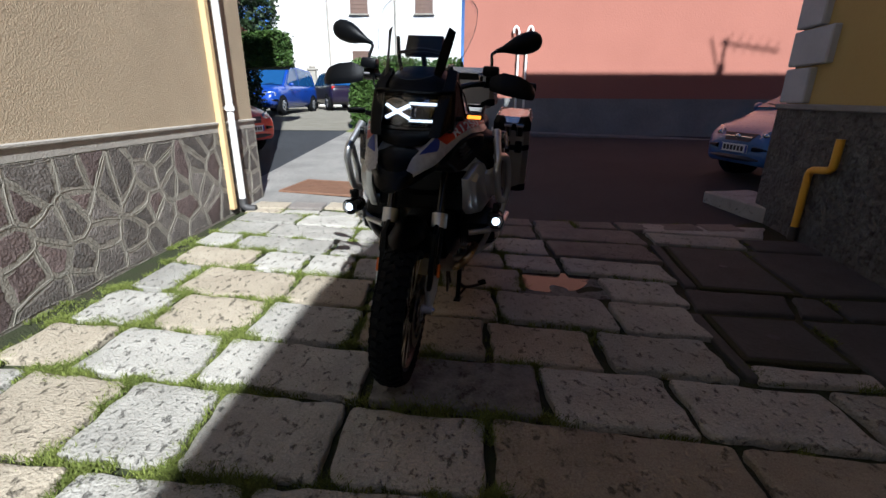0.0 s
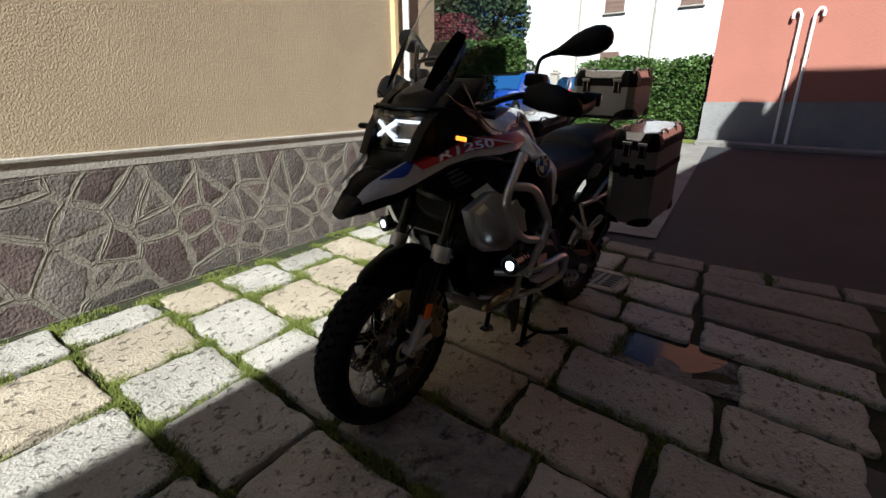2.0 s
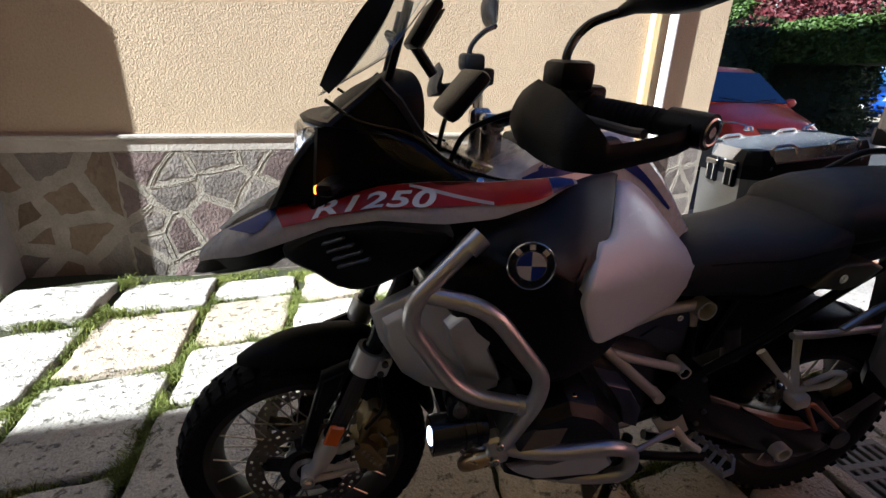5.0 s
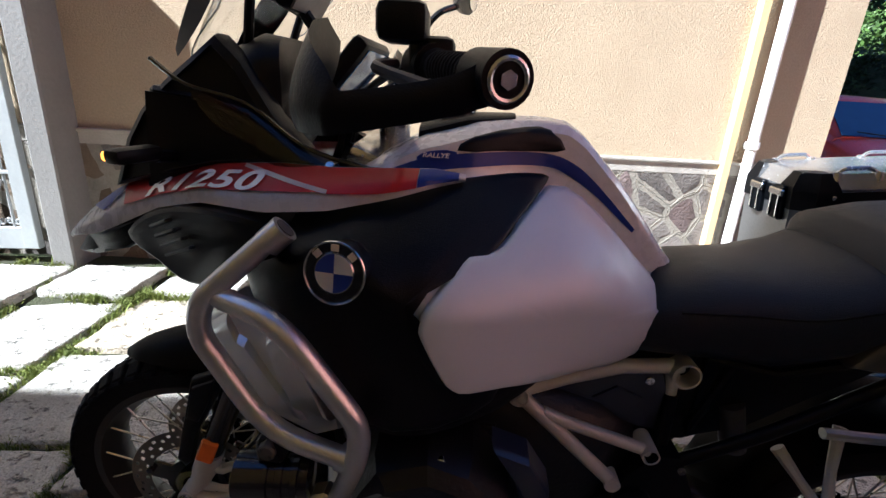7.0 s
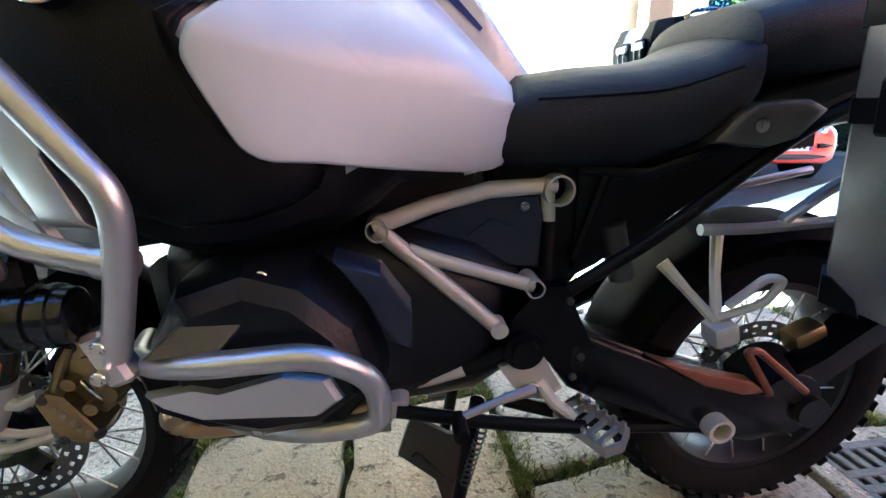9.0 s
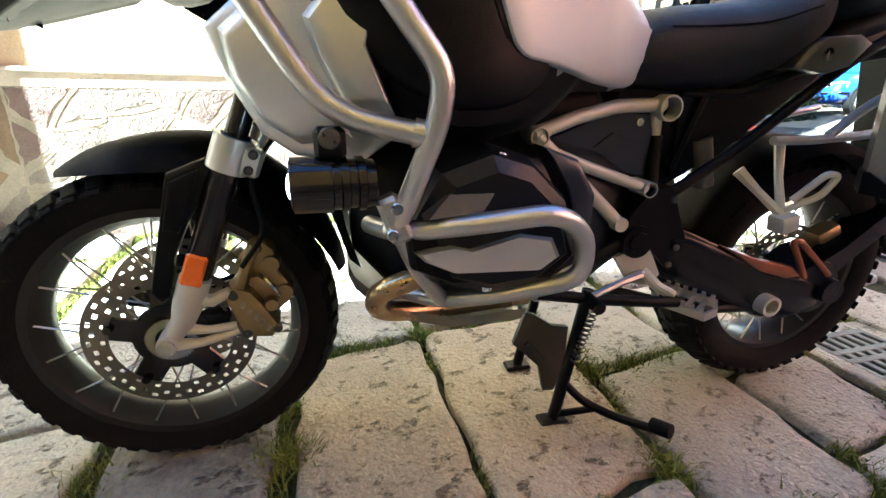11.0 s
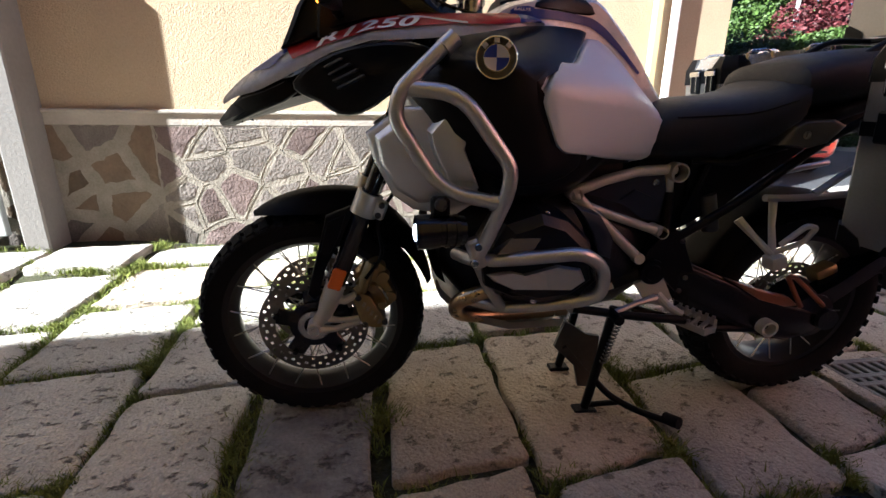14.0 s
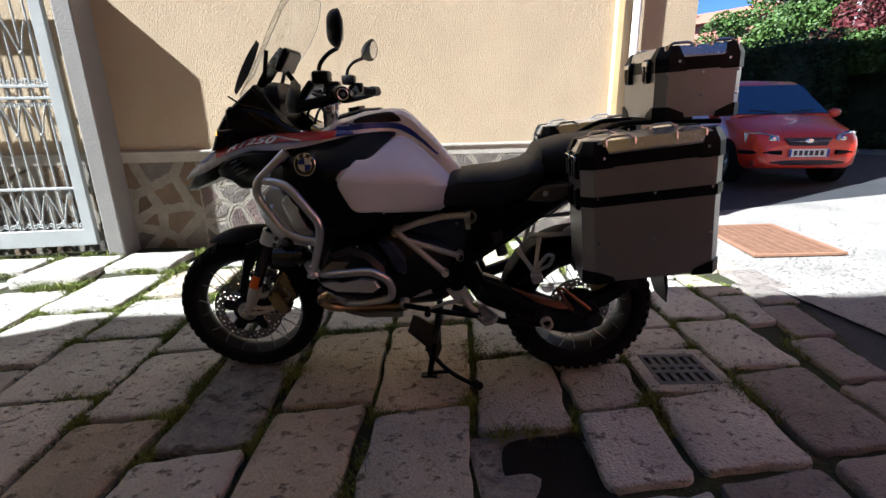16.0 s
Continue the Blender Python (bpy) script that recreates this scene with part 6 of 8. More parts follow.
part("headlight_bib", bm, "plastic", bike, "black panel below the headlight", 40)
bm = bmesh.new()
rows = []
for u, w, hw in ((1.500, 1.024, 0.066), (1.525, 1.012, 0.088), (1.567, 0.992, 0.080), (1.598, 0.968, 0.060), (1.612, 0.935, 0.052), (1.614, 0.900, 0.044)):
    rows.append([(u - 0.02 * abs(q) ** 2, q * hw, w - 0.012 * abs(q) ** 2.5) for q in np.linspace(-1, 1, 9)])
loft(bm, rows, closed=False)
bmesh.ops.solidify(bm, geom=bm.faces[:], thickness=0.004)
part("beak_nose", bm, "plastic", bike, "black nose plate of the beak", 50)
mirrored("beak_cover", beak_side, "plastic", label="matt black beak side cover")

# air scoops below the wings
def scoop(bm, s):
    dome(bm, [(1.445, 0.984), (1.388, 1.026), (1.31, 1.054), (1.22, 1.064), (1.145, 1.056), (1.13, 1.035), (1.170, 1.005), (1.235, 0.955), (1.29, 0.918), (1.345, 0.915), (1.385, 0.940), (1.43, 0.958)], lambda u, w: 0.245 - 0.42 * max(0, u - 1.20) - 0.25 * max(0, 0.99 - w), 0.018, 0.07, 2, s, ((1.0, 0.0), (0.96, 0.8), (0.88, 1.0), (0.72, 0.75), (0.5, 0.6), (0.3, 0.55)))


scoops = mirrored("air_scoop", scoop, "plastic", label="black plastic air scoop")
for ob, s in zip(scoops, (1, -1)):
    for k in range(4):
        bm = bmesh.new()
        u, w = 1.306 + 0.012 * k, 0.984 + 0.0125 * k
        box(bm, (u, s * (0.262 - 0.42 * (u - 1.20)), w), (0.070 - 0.008 * k, 0.016, 0.0055), Matrix.Rotation(s * radians(-22), 4, "Z") @ Matrix.Rotation(radians(22), 4, "Y"), bevel=0.0015)
        part("slat", bm, "head_grey", ob)

# ---- headlight, cowl and screen ----
bm = bmesh.new()
loft(bm, [oval(1.382, 1.055, 1.208, 0.128, 32, 4), oval(1.368, 1.04, 1.222, 0.15, 32, 4), oval(1.355, 1.04, 1.228, 0.155, 32, 3.6), oval(1.34, 1.045, 1.25, 0.155, 32, 3.4), oval(1.30, 1.07, 1.276, 0.15, 32, 3.2), oval(1.225, 1.10, 1.312, 0.135, 32, 3.2), oval(1.195, 1.14, 1.308, 0.12, 32, 3.2), oval(1.185, 1.18, 1.28, 0.10, 32, 3.2)])
for v in bm.verts:
    v.co.x -= 1.6 * v.co.y ** 2
part("cowl", bm, "plastic", bike, "black headlight cowl", 40)


def cheek(bm, s):
    dome(bm, [(1.468, 1.055), (1.446, 1.095), (1.425, 1.138), (1.39, 1.184), (1.337, 1.231), (1.29, 1.268), (1.252, 1.30), (1.215, 1.265), (1.165, 1.19), (1.115, 1.14), (1.08, 1.122), (1.20, 1.118), (1.26, 1.112), (1.34, 1.092), (1.41, 1.072)], lambda u, w: 0.162 - 0.30 * max(0, u - 1.33) - 0.12 * max(0, w - 1.12), 0.014, 0.03, 0, s, ((1.0, 0.0), (0.975, 0.7), (0.88, 1.0), (0.86, 0.55), (0.5, 0.5)))


mirrored("cowl_cheek", cheek, "plastic", label="black fairing cheek")
TILT_H = Matrix.Translation((1.377, 0.016, 1.136)) @ Matrix.Rotation(radians(-6), 4, "Y")


def lamp_box(bm, c, sz, rot=0.0, bevel=0.0):
    box(bm, (0, 0, 0), (1, 1, 1), TILT_H @ Matrix.Translation(c) @ Matrix.Rotation(rot, 4, "X") @ Matrix.Diagonal((*sz, 1)))


def bend(bm):
    """The lamp's face curves back to both sides."""
    bmesh.ops.subdivide_edges(bm, edges=[e for e in bm.edges if abs(e.verts[0].co.y - e.verts[1].co.y) > 0.04], cuts=3)
    for v in bm.verts:
        v.co.x -= 2.6 * v.co.y ** 2
        v.co.y = 0.010 + (v.co.y - 0.016) * 1.17
    return bm


bm = bmesh.new()
box(bm, (-0.004, 0, 0), (0.06, 0.262, 0.142), TILT_H, bevel=0.025, seg=3)
headlight = part("headlight", bend(bm), "gloss_black", bike, "twin headlight with lit daytime running strips")
bm = bmesh.new()
for dv in (-0.056, 0.064):
    for r0, r1, x in ((0.056, 0.050, 0.028), (0.050, 0.022, 0.034)):
        a = TILT_H @ Vector((x, dv, 0))
        b = TILT_H @ Vector((x + 0.006, dv, 0))
        cyl(bm, a, b, r0, r1, n=28)
lamp_box(bm, (0.034, 0.064, 0), (0.006, 0.100, 0.048))
part("reflector", bend(bm), "reflector", headlight)
bm = bmesh.new()
for a in (0.53, -0.53):
    lamp_box(bm, (0.043, -0.046, 0), (0.006, 0.096, 0.0105), a)
lamp_box(bm, (0.0435, -0.046, 0), (0.006, 0.030, 0.017))
part("running_light", bend(bm), "drl", headlight, "lit white cross-shaped running light")
for dz in (0.031, -0.031):
    bm = bmesh.new()
    lamp_box(bm, (0.043, 0.050, dz), (0.006, 0.108, 0.0090))
    part("running_light", bend(bm), "drl", headlight, "lit white running light strip")
bm = bmesh.new()
for k in range(5):
    lamp_box(bm, (0.037, 0.065, -0.008 + 0.004 * k), (0.004, 0.06, 0.0012))
    lamp_box(bm, (0.040, -0.055 + 0.01 * (k - 2), 0.036), (0.003, 0.002, 0.018))
part("lens_fin", bend(bm), "gloss_black", headlight)
bm = bmesh.new()
for k in range(8):
    box(bm, (0.050, -0.108 + 0.0308 * k, 0), (0.004, 0.0308, 0.126))
bmesh.ops.remove_doubles(bm, verts=bm.verts, dist=0.0005)
bm.transform(TILT_H)
lens = part("lens", bend(bm), "lens", headlight, "clear headlight lens")
lens.visible_shadow = False
bm = bmesh.new()
box(bm, (0.0, 0, 0.077), (0.07, 0.262, 0.014), TILT_H, bevel=0.006)
part("lamp_hood", bend(bm), "plastic", headlight, "black hood over the headlight")
bm = bmesh.new()
for y in (-0.131, 0.131):
    lamp_box(bm, (0.010, y, 0.004), (0.080, 0.008, 0.140))
lamp_box(bm, (0.012, 0, -0.069), (0.084, 0.262, 0.008))
part("bezel", bend(bm), "plastic", headlight, "black rim round the headlight")
for s in (1, -1):
    bm = bmesh.new()
    sweep(bm, [(1.325, s * 0.14, 1.115), (1.335, s * 0.20, 1.125)], 0.010, n=8)
    box(bm, (1.338, s * 0.238, 1.132), (0.030, 0.072, 0.022), Matrix.Rotation(-s * 0.25, 4, "Z"), bevel=0.008, seg=2)
    ind = part("indicator", bm, "plastic", bike, "small indicator lamp on a stalk")
    bm = bmesh.new()
    box(bm, (1.3535, s * 0.241, 1.132), (0.003, 0.056, 0.013), Matrix.Rotation(-s * 0.25, 4, "Z"), bevel=0.003)
    part("indicator_lens", bm, "turn_light" if s > 0 else "smoke", ind, "lit amber lens" if s > 0 else "dark unlit lens")


def screen_point(a, f):
    """a across from -1 to 1, f up from 0 to 1."""
    hw = 0.150 + 0.055 * math.sin(math.pi * min(1, f * 0.75 + 0.08)) - 0.05 * max(0, f - 0.75) / 0.25
    u = 1.372 - 0.245 * f - 0.012 * math.sin(f * 3.1)
    return (u - (0.13 - 0.05 * f) * abs(a) ** 2, a * hw - 0.01, 1.255 + 0.39 * f + 0.075 * (a * a) * (1 - f) - 0.025 * a ** 4 * f)


bm = bmesh.new()
loft(bm, [[screen_point(a, f) for a in np.linspace(-1, 1, 17)] for f in np.linspace(0, 1, 14)], closed=False)
bmesh.ops.solidify(bm, geom=bm.faces[:], thickness=0.004)
screen = part("windscreen", bm, "screen", bike, "tall clear windscreen", 60)
screen.visible_shadow = False
bm = bmesh.new()
edge = [screen_point(-1, f) for f in np.linspace(1, 0, 12)] + [screen_point(a, 0) for a in np.linspace(-0.9, 0.9, 12)] + [screen_point(1, f) for f in np.linspace(0, 1, 12)] + [screen_point(a, 1) for a in np.linspace(0.9, -0.9, 10)]
sweep(bm, edge, 0.0011, n=6, closed=True)
part("screen_edge", bm, "screen_edge", screen)
for s in (1, -1):
    bm = bmesh.new()
    rows = []
    for f in np.linspace(0, 1, 10):
        u, w = 1.352 - 0.128 * f, 1.272 + 0.176 * f
        hw = 0.022 * math.sin(math.pi * (0.10 + 0.78 * f)) ** 0.6
        rows.append([(u + 0.81 * hw * k, s * (0.100 + 0.026 * f - 0.012 * k) - 0.008, w + 0.59 * hw * k) for k in (-1, -0.3, 0.3, 1)])
    loft(bm, rows, closed=False)
    bmesh.ops.solidify(bm, geom=bm.faces[:], thickness=0.009)
    part("wind_deflector", bm, "plastic", bike, "black wind deflector blade beside the screen")
    tube("screen_arm", [(1.24, s * 0.08, 1.28), (1.22, s * 0.10, 1.35), (1.20, s * 0.11, 1.42)], 0.008, "plastic", bend=0.02, n=8)
tube("screen_bracket", [(1.22, -0.10, 1.36), (1.235, 0, 1.375), (1.22, 0.10, 1.36)], 0.007, "plastic", bend=0.03, n=8)

bm = bmesh.new()
box(bm, (1.165, -0.008, 1.39), (0.022, 0.155, 0.095), Matrix.Rotation(radians(-32), 4, "Y"), bevel=0.008, seg=2)
nav = part("navigation_unit", bm, "plastic", bike, "small dark navigation screen on a mount")
bm = bmesh.new()
box(bm, (1.152, -0.008, 1.382), (0.004, 0.135, 0.078), Matrix.Rotation(radians(-32), 4, "Y"))
part("display", bm, "display", nav, "dusty grey display")
tube("navigation_mount", [(1.18, -0.008, 1.355), (1.14, -0.008, 1.30)], 0.011, "plastic", n=8)
bm = bmesh.new()
box(bm, (1.085, 0, 1.265), (0.03, 0.19, 0.115), Matrix.Rotation(radians(-40), 4, "Y"), bevel=0.012, seg=2)
dash = part("instrument", bm, "plastic", bike, "black instrument panel")
bm = bmesh.new()
box(bm, (1.072, 0, 1.257), (0.004, 0.16, 0.092), Matrix.Rotation(radians(-40), 4, "Y"))
part("display", bm, "car_glass", dash)

# smoked side deflectors between the cheeks and the tank
for s in (1, -1):
    bm = bmesh.new()
    rows = []
    for (ua, wa, va), (ub, wb, vb) in (((1.29, 1.225, 0.172), (1.235, 1.165, 0.190)), ((1.20, 1.205, 0.172), (1.175, 1.13, 0.195)), ((1.12, 1.15, 0.175), (1.11, 1.105, 0.205)), ((1.03, 1.125, 0.178), (1.03, 1.10, 0.205)), ((0.985, 1.125, 0.180), (0.995, 1.108, 0.196))):
        rows.append([Vector((ua, s * va, wa)).lerp(Vector((ub, s * vb, wb)), f) + Vector((0, s * 0.008 * math.sin(math.pi * f), 0)) for f in np.linspace(0, 1, 6)])
    loft(bm, rows, closed=False)
    bmesh.ops.solidify(bm, geom=bm.faces[:], thickness=0.003)
    panel = part("side_deflector", bm, "smoke", bike, "smoked clear side deflector", 50)
    panel.visible_shadow = False
    bm = bmesh.new()
    sweep(bm, curve_points([(1.345, s * 0.166, 1.26), (1.29, s * 0.176, 1.228), (1.20, s * 0.176, 1.206), (1.12, s * 0.180, 1.152), (1.03, s * 0.183, 1.127), (0.985, s * 0.184, 1.124)], 4), 0.0035, n=6)
    part("deflector_edge", bm, "gloss_black", panel)
    bolts([(1.005, s * 0.188, 1.122), (1.075, s * 0.190, 1.126)], "chrome", panel, (0, s * 0.6, 0.8), 0.007, 0.004)

# ---- handlebar ----
BARS = Matrix.Translation((0.012, -0.028, 0.005)) @ STEER


def steer_bars(bm):
    bm.transform(BARS)
    return bm


bm = bmesh.new()
sweep(bm, round_path([(0.88, 0.435, 1.264), (0.965, 0.20, 1.262), (1.005, 0.07, 1.205), (1.005, -0.07, 1.205), (0.965, -0.20, 1.262), (0.88, -0.435, 1.264)], 0.06), 0.0125, n=14)
bars = part("handlebar", steer_bars(bm), "gloss_black", bike, "wide black handlebar")
bm = bmesh.new()
for s in (1, -1):
    cyl(bm, (1.005, s * 0.045, 1.10), (1.005, s * 0.045, 1.185), 0.024, n=18)
    box(bm, (1.005, s * 0.045, 1.205), (0.05, 0.035, 0.04), bevel=0.008)
box(bm, (1.03, 0, 1.115), (0.09, 0.25, 0.035), Matrix.Rotation(radians(-20), 4, "Y"), bevel=0.012, seg=2)
part("yoke", steer_bars(bm), "alu", bars, "bright alloy fork yoke and risers")
for s in (1, -1):
    d = Vector((-0.085, s * 0.235, -0.01)).normalized()
    g0 = Vector((0.88, s * 0.435, 1.264))
    bm = bmesh.new()
    ribs = [(0.13, 0.021), (0.125, 0.0175)]
    for k in range(10):
        ribs += [(0.116 - 0.010 * k, 0.0172), (0.115 - 0.010 * k, 0.0188), (0.111 - 0.010 * k, 0.0188), (0.110 - 0.010 * k, 0.0172)]
    sweep(bm, [g0 - d * a for a, r in ribs] + [g0], 0.0175, n=16, rs=[r for a, r in ribs] + [0.0175])
    part("grip", steer_bars(bm), "rubber", bars, "black ribbed rubber grip")
    bm = bmesh.new()
    cyl(bm, g0 - d * 0.005, g0 + d * 0.0535, 0.0235, n=24)
    part("bar_end", steer_bars(bm), "plastic", bars)
    bm = bmesh.new()
    ring(bm, g0 + d * 0.054, d, 0.0165, 0.0026, 24, 6)
    cyl(bm, g0 + d * 0.028, g0 + d * 0.056, 0.008, n=6)
    part("bar_end_ring", steer_bars(bm), "alu", bars, "bright ring round the end screw")
    bm = bmesh.new()
    c = g0 - d * 0.165
    cyl(bm, c - d * 0.03, c + d * 0.03, 0.026, n=20)
    box(bm, c + Vector((-0.005, 0, 0.01)), (0.055, 0.05, 0.045), bevel=0.01, seg=2)
    box(bm, c + Vector((0.03, 0, 0.045)), (0.06, 0.075, 0.045), bevel=0.012, seg=2)
    part("switch_block", steer_bars(bm), "plastic", bars, "black switch block and brake reservoir")
    bm = bmesh.new()
    lever = [c + Vector((0.04, 0, 0.0)), c + Vector((0.055, s * 0.05, -0.005)), g0 + Vector((0.055, -s * 0.03, -0.012)), g0 + Vector((0.045, s * 0.005, -0.012))]
    sweep(bm, curve_points(lever, 5), 0.007, n=8)
    part("lever", steer_bars(bm), "plastic_grey", bars, "dark hand lever")
    # hand guard: u, v, w, then how far it reaches below and above
    bm = bmesh.new()
    guard = [(0.872, 0.464, 1.265, 0.024, 0.022), (0.910, 0.474, 1.247, 0.017, 0.017), (0.962, 0.474, 1.236, 0.018, 0.016), (1.002, 0.474, 1.230, 0.020, 0.016), (1.014, 0.470, 1.229, 0.021, 0.030), (1.040, 0.448, 1.229, 0.021, 0.054), (1.054, 0.405, 1.231, 0.019, 0.072), (1.058, 0.34, 1.236, 0.014, 0.076), (1.05, 0.285, 1.242, 0.006, 0.050)]
    keys = [(g[0], s * g[1], g[2]) for g in guard]
    spine = curve_points(keys, 5)
    rows = []
    for i, p in enumerate(spine):
        f = i / (len(spine) - 1) * (len(guard) - 1)
        lo, hi = (float(np.interp(f, range(len(guard)), [g[j] for g in guard])) for j in (3, 4))
        d2 = (spine[min(i + 1, len(spine) - 1)] - spine[max(i - 1, 0)])
        out = Vector((d2.y, -d2.x, 0)).normalized() * s
        ks = np.linspace(-1, 1, 7)
        sec = []
        for k in ks:
            z = -lo if k < -0.99 else -lo + (lo + hi) * (k + 1) / 2
            sec.append(p - out * (-0.006 - 0.006 * (1 - k * k)) * -1 + Vector((-0.30 * max(0, z), 0, z)))
        for k in ks[::-1]:
            z = -lo + (lo + hi) * (k + 1) / 2
            sec.append(p - out * (0.006 - 0.004 * (1 - k * k)) + Vector((-0.30 * max(0, z), 0, z)))
        rows.append(sec)
    loft(bm, rows)
    part("hand_guard", steer_bars(bm), "plastic", bars, "black plastic hand guard", 50)
    # mirror: a drop that narrows inwards to its stalk
    mc = Vector((0.872, s * 0.410, 1.447))
    frame_m = Matrix.Translation(mc) @ Matrix.Rotation(s * radians(14), 4, "Z") @ Matrix.Rotation(s * radians(17), 4, "X")
    bm = bmesh.new()
    rows = []
    for y, h in ((-0.135, 0.007), (-0.10, 0.013), (-0.07, 0.024), (-0.04, 0.037), (0.0, 0.046), (0.035, 0.047), (0.062, 0.040), (0.08, 0.026), (0.087, 0.008)):
        sec = []
        for t in np.linspace(0, 2 * math.pi, 21)[:-1]:
            c2 = math.cos(t)
            sec.append(frame_m @ Vector(((0.036 if c2 > 0 else 0.010) * c2 * min(1, h / 0.04), s * y, h * math.sin(t) - 0.10 * max(0, -y - 0.03) ** 1.0 * 0.3)))
        rows.append(sec)
    loft(bm, rows)
    mir = part("mirror", steer_bars(bm), "plastic", bars, "black drop-shaped rear-view mirror", 60)
    m0 = c + Vector((0.035, 0, 0.03))
    tail = frame_m @ Vector((0, -s * 0.125, -0.003))
    bm = bmesh.new()
    sweep(bm, curve_points([m0, m0 + Vector((0, 0, 0.05)), m0.lerp(tail, 0.55) + Vector((0.01, -s * 0.012, 0.028)), tail], 6), 0.0072, n=10)
    part("mirror_stalk", steer_bars(bm), "gloss_black", mir)
    bm = bmesh.new()
    sec = [frame_m @ Vector((-0.0108, s * (0.02 + 0.060 * math.cos(t)), 0.040 * math.sin(t))) for t in np.linspace(0, 2 * math.pi, 25)[:-1]]
    bm.faces.new([bm.verts.new(p) for p in sec])
    bmesh.ops.solidify(bm, geom=bm.faces[:], thickness=0.0015)
    part("mirror_glass", steer_bars(bm), "mirror_glass", mir)
    # cables
    bm = bmesh.new()
    sweep(bm, curve_points([c, c + Vector((0.05, -s * 0.06, -0.01)), (1.07, s * 0.10, 1.20), (1.10, s * 0.06, 1.12)], 6), 0.006, n=8)
    part("cable", steer_bars(bm), "plastic", bars)

# ---- seat ----
bm = bmesh.new()
loft(bm, [oval(0.562, 0.825, 0.885, 0.10, 24, 2.8), oval(0.55, 0.805, 0.92, 0.14, 24, 2.8), oval(0.51, 0.80, 0.955, 0.15, 24, 2.6), oval(0.42, 0.795, 0.968, 0.148, 24, 2.6), oval(0.32, 0.80, 0.975, 0.165, 24, 2.8), oval(0.23, 0.835, 0.995, 0.175, 24, 2.8), oval(0.165, 0.88, 1.03, 0.17, 24, 2.8), oval(0.15, 0.92, 1.04, 0.14, 24, 2.8)])
part("seat", bm, "seat_vinyl", bike, "black vinyl rider's seat", 45)
bm = bmesh.new()
loft(bm, [oval(0.195, 0.93, 1.02, 0.13, 24, 2.8), oval(0.17, 0.925, 1.06, 0.16, 24, 2.8), oval(0.08, 0.935, 1.085, 0.165, 24, 2.8), oval(-0.05, 0.96, 1.10, 0.16, 24, 2.8), oval(-0.17, 0.985, 1.105, 0.14, 24, 2.8), oval(-0.20, 1.0, 1.09, 0.10, 24, 2.8)])
part("pillion_seat", bm, "seat_vinyl", bike, "black vinyl pillion seat", 45)
for s in (1, -1):
    bm = bmesh.new()
    sweep(bm, curve_points([(0.50, s * 0.145, 0.915), (0.40, s * 0.147, 0.92), (0.30, s * 0.163, 0.93), (0.20, s * 0.170, 0.96)], 6), 0.0022, n=6)
    part("seat_seam", bm, "rubber", bike)
    bm = bmesh.new()
    dome(bm, [(0.224, 0.848), (0.188, 0.893), (0.16, 0.908), (0.07, 0.915), (0.035, 0.90), (0.078, 0.855), (0.13, 0.840)], lambda u, w: 0.155, 0.010, 0.05, 1, s)
    trim_ob = part("side_trim", bm, "trim_bronze", bike, "bronze grey side trim with a lock")
    bm = bmesh.new()
    cyl(bm, (0.15, s * 0.160, 0.876), (0.15, s * 0.168, 0.876), 0.012, n=18)
    box(bm, (0.15, s * 0.1685, 0.876), (0.002, 0.002, 0.012))
    part("lock", bm, "chrome", trim_ob)

